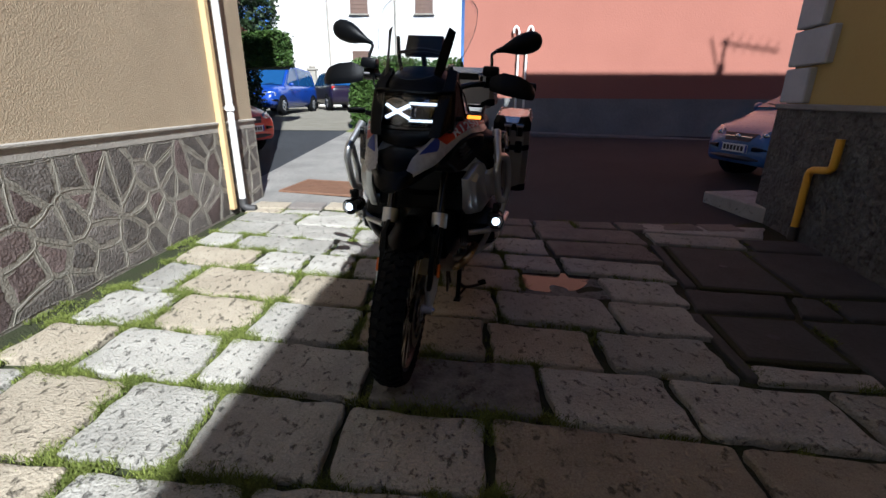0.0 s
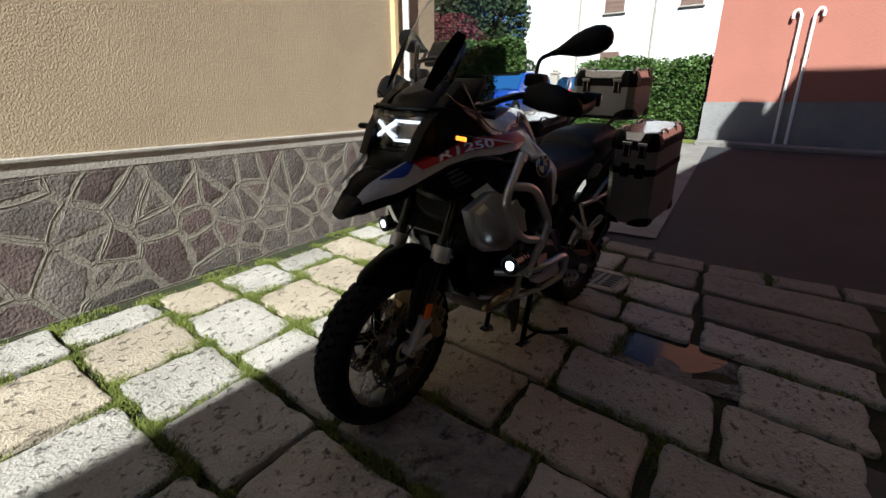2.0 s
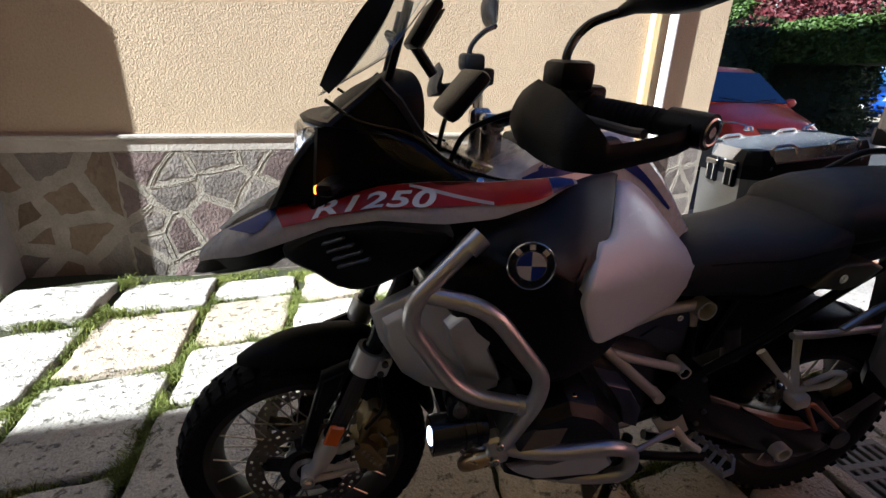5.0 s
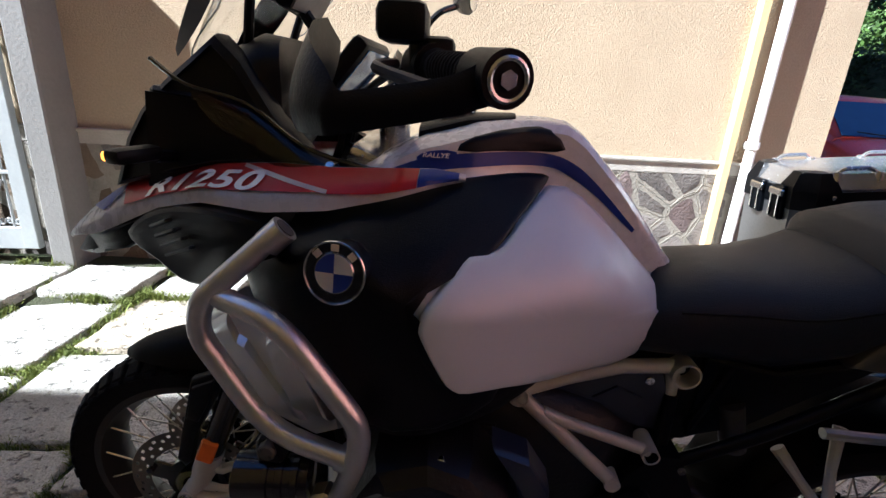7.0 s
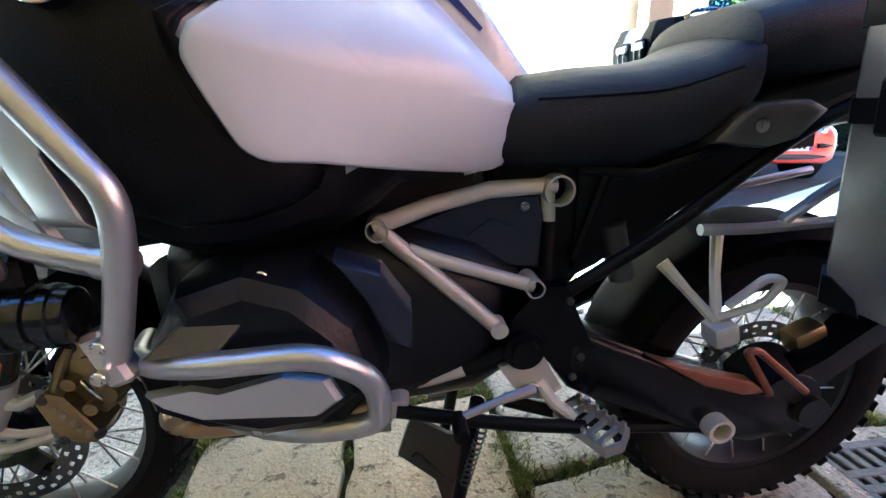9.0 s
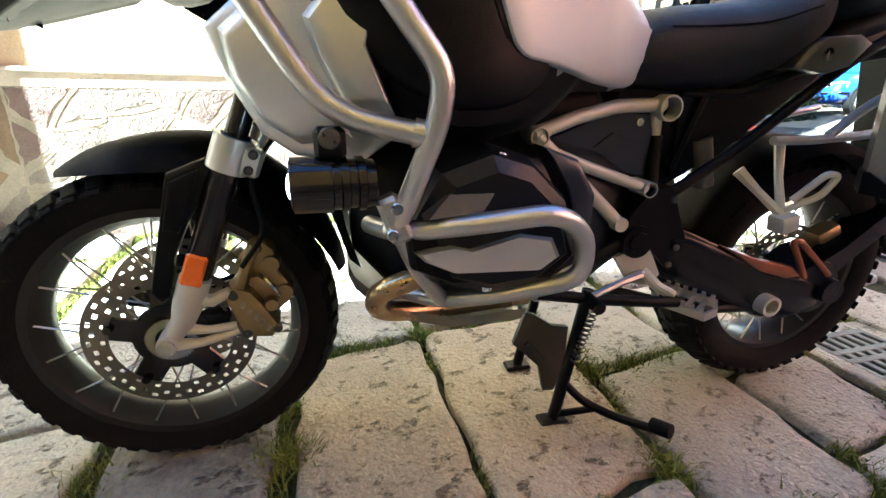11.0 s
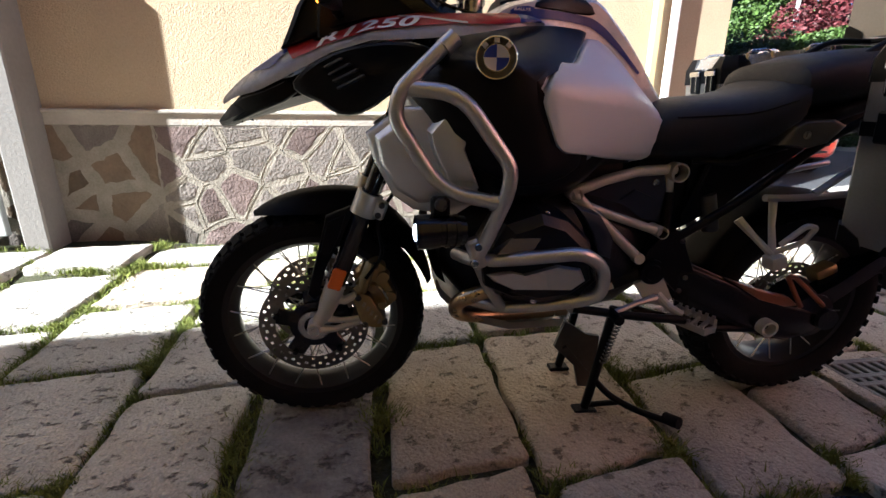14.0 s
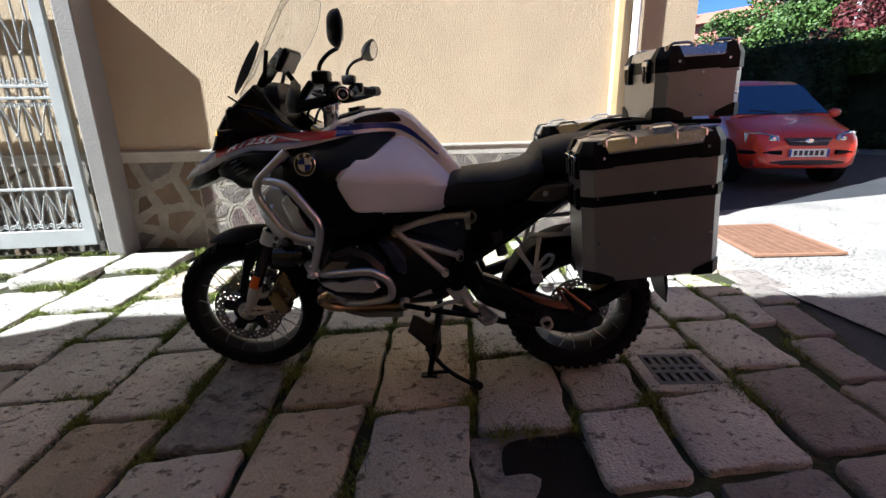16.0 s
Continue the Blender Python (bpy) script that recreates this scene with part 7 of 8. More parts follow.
# ---- frame ----
def frame_side(s):
    bm = bmesh.new()
    sweep(bm, [(0.748, s * 0.138, 0.719), (0.548, s * 0.142, 0.538)], 0.0140, n=14)
    sweep(bm, [(0.700, s * 0.138, 0.683), (0.645, s * 0.137, 0.662), (0.486, s * 0.128, 0.608)], 0.0120, n=14)
    sweep(bm, [(0.756, s * 0.136, 0.722), (0.66, s * 0.118, 0.752), (0.56, s * 0.098, 0.772), (0.443, s * 0.082, 0.775)], 0.0145, n=14)
    sweep(bm, [(0.455, s * 0.082, 0.765), (0.450, s * 0.082, 0.705)], 0.0125, n=12)
    cyl(bm, (0.548, s * 0.12, 0.538), (0.548, s * 0.156, 0.538), 0.0155, n=18)
    sweep(bm, [(0.71, s * 0.120, 0.425), (0.655, s * 0.125, 0.438), (0.60, s * 0.128, 0.455)], 0.0155, n=12)
    cyl(bm, (0.727, s * 0.11, 0.410), (0.727, s * 0.168, 0.402), 0.023, 0.020, n=18)
    fr = part("frame", bm, "frame_grey", bike, "light grey tubular frame")
    for u, vv, w, r in ((0.443, s * 0.090, 0.769, 0.0265), (0.486, s * 0.126, 0.608, 0.0165), (0.748, s * 0.132, 0.719, 0.0185)):
        bm = bmesh.new()
        revolve(bm, (u, vv, w), [(r, -s * 0.04), (r, s * 0.022), (r * 0.86, s * 0.022), (r * 0.82, -s * 0.03), (r, -s * 0.04)], 24)
        part("tube_end", bm, "frame_grey", fr, "open round tube end")
    bm = bmesh.new()
    dome(bm, [(0.700, 0.712), (0.568, 0.762), (0.470, 0.760), (0.448, 0.70), (0.448, 0.62), (0.50, 0.628), (0.675, 0.684)], lambda u, w: 0.078, 0.010, 0.03, 0, s, ((1.0, 0.0), (0.98, 0.6), (0.93, 1.0), (0.5, 1.0)))
    side = part("side_cover", bm, "paint_night", fr, "dark blue black side cover")
    bm = bmesh.new()
    dome(bm, [(0.60, 0.690), (0.555, 0.722), (0.50, 0.700), (0.545, 0.705)], lambda u, w: 0.086, 0.006, 0.02, 0, s, ((1.0, 0.0), (0.9, 1.0), (0.5, 1.0)))
    part("raised_fold", bm, "paint_night", side)
    bolts([(0.497, s * 0.088, 0.740)], "chrome", side, (0, s, 0), 0.009)
    bm = bmesh.new()
    sweep(bm, [(0.450, s * 0.086, 0.712), (0.452, s * 0.10, 0.60), (0.47, s * 0.115, 0.54)], 0.0145, n=12, rs=[0.0135, 0.015, 0.022])
    sweep(bm, [(0.605, s * 0.128, 0.453), (0.555, s * 0.132, 0.475), (0.51, s * 0.13, 0.50)], 0.0175, n=12)
    plate(bm, [(0.545, 0.472), (0.522, 0.556), (0.478, 0.610), (0.430, 0.612), (0.402, 0.549), (0.362, 0.470), (0.405, 0.420), (0.456, 0.470)], s * 0.050, lambda a, b, d: (a, s * 0.096 + d, b))
    cyl(bm, (0.502, s * 0.10, 0.497), (0.502, s * 0.158, 0.497), 0.040, 0.036, n=24)
    cyl(bm, (0.502, s * 0.150, 0.497), (0.502, s * 0.164, 0.497), 0.026, 0.022, n=20)
    lower = part("lower_frame_casting", bm, "plastic", fr, "black cast lower frame plate")
    bolts([(0.425, s * 0.147, 0.585), (0.396, s * 0.147, 0.475), (0.408, s * 0.147, 0.435)], "cast_iron", lower, (0, s, 0), 0.007)
    bm = bmesh.new()
    sweep(bm, round_path([(0.60, s * 0.10, 0.46), (0.44, s * 0.13, 0.585), (0.29, s * 0.14, 0.685), (0.155, s * 0.14, 0.79), (0.05, s * 0.14, 0.87), (-0.22, s * 0.13, 1.0)], 0.05), 0.0125, n=12)
    part("subframe", bm, "plastic", fr, "black rear subframe tube")
    bm = bmesh.new()
    sweep(bm, [(0.40, s * 0.085, 0.64), (0.34, s * 0.10, 0.86)], 0.011, n=8)
    sweep(bm, [(0.40, s * 0.085, 0.80), (0.30, s * 0.12, 0.80), (0.12, s * 0.13, 0.86)], 0.010, n=8)
    part("seat_rail", bm, "plastic", fr)
    # pillion footrest hanger
    bm = bmesh.new()
    sweep(bm, [(0.248, s * 0.118, 0.638), (0.215, s * 0.150, 0.596), (0.180, s * 0.186, 0.553)], 0.01, n=8, rs=[0.013, 0.009, 0.010])
    sweep(bm, [(0.156, s * 0.120, 0.700), (0.168, s * 0.150, 0.625), (0.178, s * 0.186, 0.553)], 0.01, n=8, rs=[0.011, 0.0085, 0.010])
    sweep(bm, round_path([(0.176, s * 0.188, 0.560), (0.130, s * 0.222, 0.600), (0.118, s * 0.236, 0.645), (0.142, s * 0.230, 0.648), (0.170, s * 0.196, 0.585)], 0.015), 0.0075, n=8)
    box(bm, (0.172, s * 0.192, 0.535), (0.045, 0.045, 0.04), Matrix.Rotation(radians(15), 4, "Y"), bevel=0.008, seg=2)
    part("pillion_hanger", bm, "frame_grey", fr, "grey pillion footrest hanger")
    bm = bmesh.new()
    sweep(bm, round_path([(0.21, s * 0.15, 0.706), (0.12, s * 0.152, 0.705), (-0.05, s * 0.155, 0.717), (-0.28, s * 0.16, 0.76)], 0.04), 0.010, n=10)
    sweep(bm, round_path([(0.065, s * 0.152, 0.716), (-0.018, s * 0.155, 0.781), (-0.28, s * 0.16, 0.90), (-0.33, s * 0.16, 0.99)], 0.04), 0.010, n=10)
    part("case_rack", bm, "steel_bar", fr, "tubular case carrier")
    # footrest
    bm = bmesh.new()
    plate(bm, [(0.545, 0.462), (0.468, 0.486), (0.425, 0.412), (0.455, 0.388), (0.500, 0.398), (0.520, 0.425)], s * 0.014, lambda a, b, d: (a, s * 0.134 + d, b))
    sweep(bm, [(0.470, s * 0.145, 0.425), (0.445, s * 0.170, 0.395), (0.415, s * 0.190, 0.378)], 0.012, n=10)
    hanger = part("footrest_hanger", bm, "frame_grey", bike, "pale alloy footrest hanger")
    bolts([(0.481, s * 0.150, 0.418), (0.452, s * 0.150, 0.404)], "chrome", hanger, (0, s, 0), 0.012, 0.008)
    bm = bmesh.new()
    turn_peg = Matrix.Translation((0.385, s * 0.190, 0.362)) @ Matrix.Rotation(s * radians(28), 4, "Z") @ Matrix.Rotation(radians(12), 4, "Y")
    rim = [(-0.030, -0.055), (-0.030, 0.055), (0.0, 0.066), (0.030, 0.055), (0.030, -0.055), (0.0, -0.060)]
    for (xa, ya), (xb, yb) in zip(rim, rim[1:] + rim[:1]):
        mid, run = Vector(((xa + xb) / 2, (ya + yb) / 2, 0)), Vector((xb - xa, yb - ya, 0))
        box(bm, (0, 0, 0), (run.length + 0.004, 0.006, 0.020), turn_peg @ Matrix.Translation(mid) @ Matrix.Rotation(math.atan2(run.y, run.x), 4, "Z"))
    for j in range(4):
        box(bm, (0, 0, 0), (0.056, 0.007, 0.012), turn_peg @ Matrix.Translation((0, -0.036 + 0.024 * j, -0.002)))
    for i in range(6):
        for j in (-1, 1):
            box(bm, (0, 0, 0), (1, 1, 1), turn_peg @ Matrix.Translation((0.029 * j, -0.047 + 0.019 * i, 0.014)) @ Matrix.Diagonal((0.006, 0.008, 0.012, 1)))
    part("footrest", bm, "alu_satin", hanger, "toothed alloy footrest")
    bm = bmesh.new()
    sweep(bm, [(0.481, s * 0.154, 0.418), (0.545, s * 0.172, 0.412), (0.618, s * 0.188, 0.393)], 0.008, n=8, rs=[0.012, 0.0075, 0.008])
    lever = part("foot_lever", bm, "alu_satin", hanger, "bright alloy foot lever")
    bm = bmesh.new()
    cyl(bm, (0.622, s * 0.180, 0.390), (0.622, s * 0.232, 0.388), 0.0135, n=14)
    part("toe_rubber", bm, "rubber", lever)


for s in (1, -1):
    frame_side(s)
bm = bmesh.new()
loft(bm, [oval(0.56, 0.46, 0.80, 0.07), oval(0.46, 0.52, 0.84, 0.075), oval(0.34, 0.66, 0.86, 0.085), oval(0.20, 0.80, 0.92, 0.10), oval(-0.02, 0.90, 0.98, 0.11), oval(-0.22, 0.97, 1.02, 0.10)])
part("tail_body", bm, "plastic", bike, "black under-seat bodywork")
bm = bmesh.new()
cyl(bm, (0.50, 0.0, 0.50), (0.36, 0.0, 0.80), 0.035, n=18)
for k in range(9):
    ring(bm, Vector((0.49, 0, 0.52)).lerp(Vector((0.38, 0, 0.76)), k / 8), (-0.42, 0, 0.9), 0.046, 0.007, 20, 6)
part("rear_shock", bm, "cover_silver", bike, "rear spring strut")

bm = bmesh.new()
loft(bm, [oval(0.42, 0.50, 0.80, 0.05), oval(0.30, 0.68, 0.86, 0.065), oval(0.15, 0.815, 0.92, 0.08), oval(-0.12, 0.87, 0.98, 0.085), oval(-0.25, 0.89, 1.0, 0.08)])
part("inner_mudguard", bm, "plastic", bike, "black inner mudguard over the rear wheel")
bm = bmesh.new()
rows = []
for k in range(13):
    a = radians(2 + 144 * k / 12)
    r = 0.352 + 0.012 * math.sin(math.pi * k / 12)
    rows.append([(RW[0] + (r - 0.10 * max(0, abs(q) - 0.7)) * math.cos(a), q * 0.105, RW[2] + (r - 0.10 * max(0, abs(q) - 0.7)) * math.sin(a)) for q in np.linspace(-1, 1, 9)])
loft(bm, rows, closed=False)
bmesh.ops.solidify(bm, geom=bm.faces[:], thickness=0.005)
part("wheel_hugger", bm, "plastic", bike, "black mudguard close over the rear tyre", 50)
for s in (1, -1):
    bm = bmesh.new()
    plate(bm, [(0.40, 0.62), (0.30, 0.655), (0.22, 0.72), (0.06, 0.84), (0.0, 0.90), (0.10, 0.90), (0.26, 0.86), (0.405, 0.815)], 0.02, lambda a, b, d: (a, s * (0.070 + d), b))
    part("tail_panel", bm, "plastic", bike, "black panel under the seat")

# ---- rear drive ----
bm = bmesh.new()
loft(bm, [oval(0.44, 0.44, 0.53, 0.030, 24, 3), oval(0.41, 0.40, 0.525, 0.042, 24, 4), oval(0.36, 0.372, 0.512, 0.044, 24, 4), oval(0.27, 0.335, 0.474, 0.046, 24, 4), oval(0.18, 0.292, 0.438, 0.048, 24, 4), oval(0.10, 0.262, 0.408, 0.050, 24, 4), oval(0.02, 0.246, 0.384, 0.052, 24, 4), oval(-0.06, 0.255, 0.365, 0.048, 24, 3), oval(-0.11, 0.285, 0.350, 0.035, 24, 3)])
bm.transform(Matrix.Translation((0, 0.105, 0)))
drive = part("swingarm", bm, "drive_black", bike, "black single-sided swingarm with shaft drive", 40)
bm = bmesh.new()
cyl(bm, (-0.045, 0.06, 0.336), (-0.045, 0.15, 0.336), 0.095, 0.07, n=32)
part("final_drive", bm, "engine_grey", drive, "dark final drive housing")
bm = bmesh.new()
cyl(bm, (-0.09, 0.10, 0.325), (-0.09, 0.165, 0.325), 0.038, 0.033, n=24)
part("drive_cap", bm, "engine_grey", drive)
# reflection of the warm walls, laid on as a coloured strip
bm = bmesh.new()
dome(bm, [(0.270, 0.470), (0.163, 0.430), (0.050, 0.402), (0.014, 0.374), (0.060, 0.372), (0.148, 0.398)], lambda u, w: 0.150, 0.006, 0.02, 0, 1)
part("edge_strip", bm, "copper_reflection", drive, "painted copper reflection along the edge of the housing")
bm = bmesh.new()
cyl(bm, (0.335, 0.085, 0.705), (0.303, 0.085, 0.600), 0.024, n=20)
part("fluid_reservoir", bm, "head_grey", bike, "grey damper reservoir")
bm = bmesh.new()
plate(bm, [(0.545, 0.80), (0.36, 0.84), (0.14, 0.87), (0.12, 0.815), (0.25, 0.715), (0.35, 0.625), (0.40, 0.60), (0.486, 0.598), (0.55, 0.66)], 0.03, lambda a, b, d: (a, 0.045 + d, b))
part("rear_side_cover", bm, "plastic", bike, "black rear side cover")
bm = bmesh.new()
revolve(bm, (0.115, 0.170, 0.313), [(0.026, -0.03), (0.026, 0.012), (0.019, 0.012), (0.019, -0.03), (0.026, -0.03)], 24)
part("pivot_ring", bm, "frame_grey", drive, "open grey pivot bush")
bm = bmesh.new()
sweep(bm, [(0.52, 0.10, 0.36), (0.30, 0.125, 0.30), (0.10, 0.14, 0.295), (-0.10, 0.13, 0.29)], 0.014, n=10)
part("torque_arm", bm, "plastic", drive)
# bracket takes the same painted wall reflection
bm = bmesh.new()
sweep(bm, round_path([(0.008, 0.155, 0.372), (0.078, 0.155, 0.470), (0.055, 0.155, 0.470), (-0.067, 0.155, 0.372)], 0.02), 0.0075, n=8, closed=False)
part("caliper_bracket", bm, "copper_reflection", drive, "brake bracket coloured with a copper reflection")
bm = bmesh.new()
loft(bm, [[(u, v0, w0), (u, v1, w0 + 0.006), (u, v1, w1 - 0.006), (u, v0, w1)] for u, v0, v1, w0, w1 in ((-0.03, 0.10, 0.150, 0.335, 0.405), (-0.11, 0.09, 0.142, 0.362, 0.440), (-0.19, 0.06, 0.132, 0.412, 0.488), (-0.26, -0.02, 0.125, 0.456, 0.530), (-0.295, -0.06, 0.110, 0.478, 0.530))])
part("fender_arm", bm, "drive_black", drive, "black arm of the rear fender", 40)
bm = bmesh.new()
box(bm, (-0.12, 0.075, 0.447), (0.07, 0.05, 0.055), Matrix.Rotation(radians(25), 4, "Y"), bevel=0.01, seg=2)
part("rear_caliper", bm, "gold", drive, "bronze rear brake caliper")
bm = bmesh.new()
sweep(bm, round_path([(0.76, -0.05, 0.36), (0.55, -0.13, 0.36), (0.35, -0.17, 0.42), (0.12, -0.20, 0.50)], 0.08), 0.03, n=16)
cyl(bm, (0.16, -0.205, 0.46), (-0.30, -0.235, 0.555), 0.062, 0.055, n=24)
part("silencer", bm, "drive_black", bike, "oval black exhaust silencer")
bm = bmesh.new()
secs = []
for k in range(14):
    a = radians(150 - 128 * k / 13)
    r = 0.365
    secs.append([(RW[0] + r * math.cos(a) - 0.02, q * 0.085, RW[2] + (r - 0.025 * abs(q) ** 2) * math.sin(a)) for q in np.linspace(-1, 1, 7)])
loft(bm, secs[:6], closed=False)
bmesh.ops.solidify(bm, geom=bm.faces[:], thickness=0.005)
part("rear_mudguard", bm, "plastic", bike, "black inner rear mudguard")
bm = bmesh.new()
loft(bm, [[(-0.24, -0.075, 0.98), (-0.24, 0.075, 0.98), (-0.30, 0.075, 0.97), (-0.30, -0.075, 0.97)], [(-0.33, -0.085, 0.72), (-0.33, 0.085, 0.72), (-0.36, 0.085, 0.72), (-0.36, -0.085, 0.72)], [(-0.40, -0.09, 0.44), (-0.40, 0.09, 0.44), (-0.412, 0.09, 0.44), (-0.412, -0.09, 0.44)], [(-0.425, -0.06, 0.36), (-0.425, 0.06, 0.36), (-0.43, 0.06, 0.36), (-0.43, -0.06, 0.36)]])
part("rear_splash_guard", bm, "plastic", bike, "black rear splash guard")

# ---- centre stand and side stand ----
for s in (1, -1):
    bm = bmesh.new()
    sweep(bm, round_path([(0.575, s * 0.11, 0.37), (0.60, s * 0.115, 0.20), (0.63, s * 0.118, 0.025)], 0.05), 0.0145, n=12)
    leg = part("stand_leg", bm, "plastic", bike, "black centre stand leg")
    bm = bmesh.new()
    box(bm, (0.632, s * 0.118, 0.016), (0.075, 0.045, 0.014), bevel=0.005)
    part("stand_foot", bm, "plastic", leg)
bm = bmesh.new()
plate(bm, [(0.703, 0.299), (0.679, 0.289), (0.625, 0.250), (0.578, 0.238), (0.578, 0.193), (0.576, 0.115), (0.601, 0.052), (0.632, 0.058), (0.652, 0.136), (0.73, 0.216)], 0.012, lambda a, b, d: (a, 0.045 + d + 0.10 * (a - 0.64), b))
box(bm, (0.655, 0.066, 0.165), (0.13, 0.012, 0.014), Matrix.Rotation(radians(-50), 4, "Y"))
part("stand_plate", bm, "stand_green", bike, "grey green stand cross plate")
tube("stand_lever", [(0.615, 0.118, 0.13), (0.565, 0.135, 0.075), (0.50, 0.18, 0.052), (0.41, 0.24, 0.045)], 0.0105, "plastic", label="black stand lever arm", bend=0.06)
bm = bmesh.new()
cyl(bm, (0.425, 0.22, 0.05), (0.405, 0.26, 0.06), 0.018, n=14)
part("lever_pad", bm, "rubber", bike)
tube("stand_brace", [(0.63, 0.117, 0.03), (0.54, 0.15, 0.06)], 0.009, "plastic")
tube("side_stand", [(0.727, 0.166, 0.400), (0.60, 0.185, 0.385), (0.512, 0.196, 0.377), (0.40, 0.200, 0.366)], 0.0125, "plastic", label="folded black side stand")
bm = bmesh.new()
for k in range(12):
    ring(bm, (0.60 - 0.003 * k, 0.135, 0.20 + 0.012 * k), (0, 0, 1), 0.009, 0.0022, 12, 5)
part("stand_spring", bm, "head_grey", bike)


# ---- luggage ----
def rounded_plan(x0, x1, y0, y1, c):
    return [(x0 + c, y0), (x1 - c, y0), (x1, y0 + c), (x1, y1 - c), (x1 - c, y1), (x0 + c, y1), (x0, y1 - c), (x0, y0 + c)]


def extrude_plan(bm, plan, z0, z1, grow=0.0, top=1.0):
    cx, cy = sum(p[0] for p in plan) / len(plan), sum(p[1] for p in plan) / len(plan)

    def sec(z, k, g):
        return [(cx + (x - cx) * k + math.copysign(g, x - cx), cy + (y - cy) * k + math.copysign(g, y - cy), z) for x, y in plan]
    loft(bm, [sec(z0, 1.0, grow), sec(z1, top, grow)])


def case(m, ln, wd, ht, label, latch_side, latch_out):
    """An aluminium case: ln along u, wd along v, ht up, its middle at m's origin."""
    plan = rounded_plan(-ln / 2, ln / 2, -wd / 2, wd / 2, 0.034)
    z0, z1 = -ht / 2, ht / 2
    lid_z, band_z = z1 - 0.040, z1 - 0.082

    def put(name, bm, material, parent, lab=""):
        bm.transform(m)
        return part(name, bm, material, parent, lab)
    bm = bmesh.new()
    extrude_plan(bm, plan, z0, band_z)
    body = put("case", bm, "case_alu", bike, label)
    bm = bmesh.new()
    extrude_plan(bm, plan, lid_z - 0.002, lid_z + 0.006)
    extrude_plan(bm, plan, lid_z + 0.006, z1 - 0.004, 0.0, 0.91)
    extrude_plan(bm, [(x * 0.91, y * 0.91) for x, y in plan], z1 - 0.0045, z1, 0.0, 0.985)
    lid = put("lid", bm, "alu", body, "bright aluminium lid")
    for zz, hh in ((band_z, lid_z - band_z), (band_z - 0.128, 0.034)) if ht > 0.35 else ((band_z, lid_z - band_z),):
        bm = bmesh.new()
        extrude_plan(bm, plan, zz, zz + hh, 0.0035)
        put("black_band", bm, "plastic", body, "black plastic band")
    for sx in (1, -1):
        for sy in (1, -1):
            cx, cy = sx * (ln / 2 + 0.004), sy * (wd / 2 + 0.004)
            bm = bmesh.new()
            loft(bm, [[(cx - sx * a, cy - sy * b, z) for a, b in corner] for z, corner in (
                (band_z - 0.004, ((0.10, 0.0), (0.034, 0.0), (0.0, 0.034), (0.0, 0.10), (0.06, 0.06))),
                (lid_z + 0.004, ((0.085, 0.0), (0.036, 0.0), (0.0, 0.036), (0.0, 0.085), (0.06, 0.06))),
                (z1 + 0.002, ((0.072, 0.018), (0.045, 0.018), (0.018, 0.045), (0.018, 0.072), (0.06, 0.06))))])
            cap = put("corner_cap", bm, "plastic", body, "black plastic corner cap")
            bm = bmesh.new()
            bolt(bm, (cx - sx * 0.07, sy * (wd / 2 + 0.0045), lid_z - 0.012), (0, sy, 0), 0.005, 0.003)
            put("rivet", bm, "chrome", cap)
            bm = bmesh.new()
            loft(bm, [[(cx - sx * a, cy - sy * b, z) for a, b in corner] for z, corner in (
                (z0 - 0.006, ((0.105, 0.0), (0.034, 0.0), (0.0, 0.034), (0.0, 0.10), (0.05, 0.05))),
                (z0 + 0.016, ((0.100, 0.0), (0.034, 0.0), (0.0, 0.034), (0.0, 0.09), (0.05, 0.05))),
                (z0 + 0.040, ((0.045, 0.0), (0.034, 0.0), (0.0, 0.034), (0.0, 0.045), (0.04, 0.04))))])
            put("corner_cap", bm, "plastic", body, "black plastic corner cap")
    for sy in latch_side:
        x, y = latch_out * (ln / 2 + 0.006), sy * wd * 0.25
        bm = bmesh.new()
        box(bm, (x, y, band_z + 0.006), (0.016, 0.042, 0.085), bevel=0.004)
        latch = put("latch", bm, "plastic", body, "black case latch")
        bm = bmesh.new()
        box(bm, (x + latch_out * 0.008, y, band_z + 0.032), (0.010, 0.052, 0.018), bevel=0.003)
        for e in (-0.014, 0.014):
            cyl(bm, (x + latch_out * 0.010, y + e, band_z + 0.03), (x + latch_out * 0.010, y + e, band_z - 0.028), 0.003, n=8)
        put("latch_hook", bm, "chrome", latch, "bright wire latch hook")
        if ht > 0.35:
            bm = bmesh.new()
            box(bm, (x, y, band_z - 0.105), (0.018, 0.044, 0.075), bevel=0.005)
            put("latch", bm, "plastic", body, "black case latch")
    for sx in (-0.24, 0.24):
        for sy in (1, -1):
            bm = bmesh.new()
            y = sy * wd * 0.43
            for e in (-0.045, 0.045):
                cyl(bm, (sx * ln + e, y, z1 - 0.018), (sx * ln + e, y, z1 + 0.004), 0.013, 0.010, n=14)
            sweep(bm, round_path([(sx * ln - 0.045, y, z1 - 0.002), (sx * ln - 0.03, y, z1 + 0.011), (sx * ln + 0.03, y, z1 + 0.011), (sx * ln + 0.045, y, z1 - 0.002)], 0.012), 0.005, n=8)
            put("tie_ring", bm, "alu", lid, "bright tie-down eye")
    for sx in (-0.40, 0.0, 0.40):
        for zz in (0.30, 0.62):
            for sy in (1, -1):
                bm = bmesh.new()
                bolt(bm, (sx * ln, sy * (wd / 2 + 0.001), z0 + ht * zz), (0, sy, 0), 0.0045, 0.003)
                put("rivet", bm, "chrome", body)
    return body


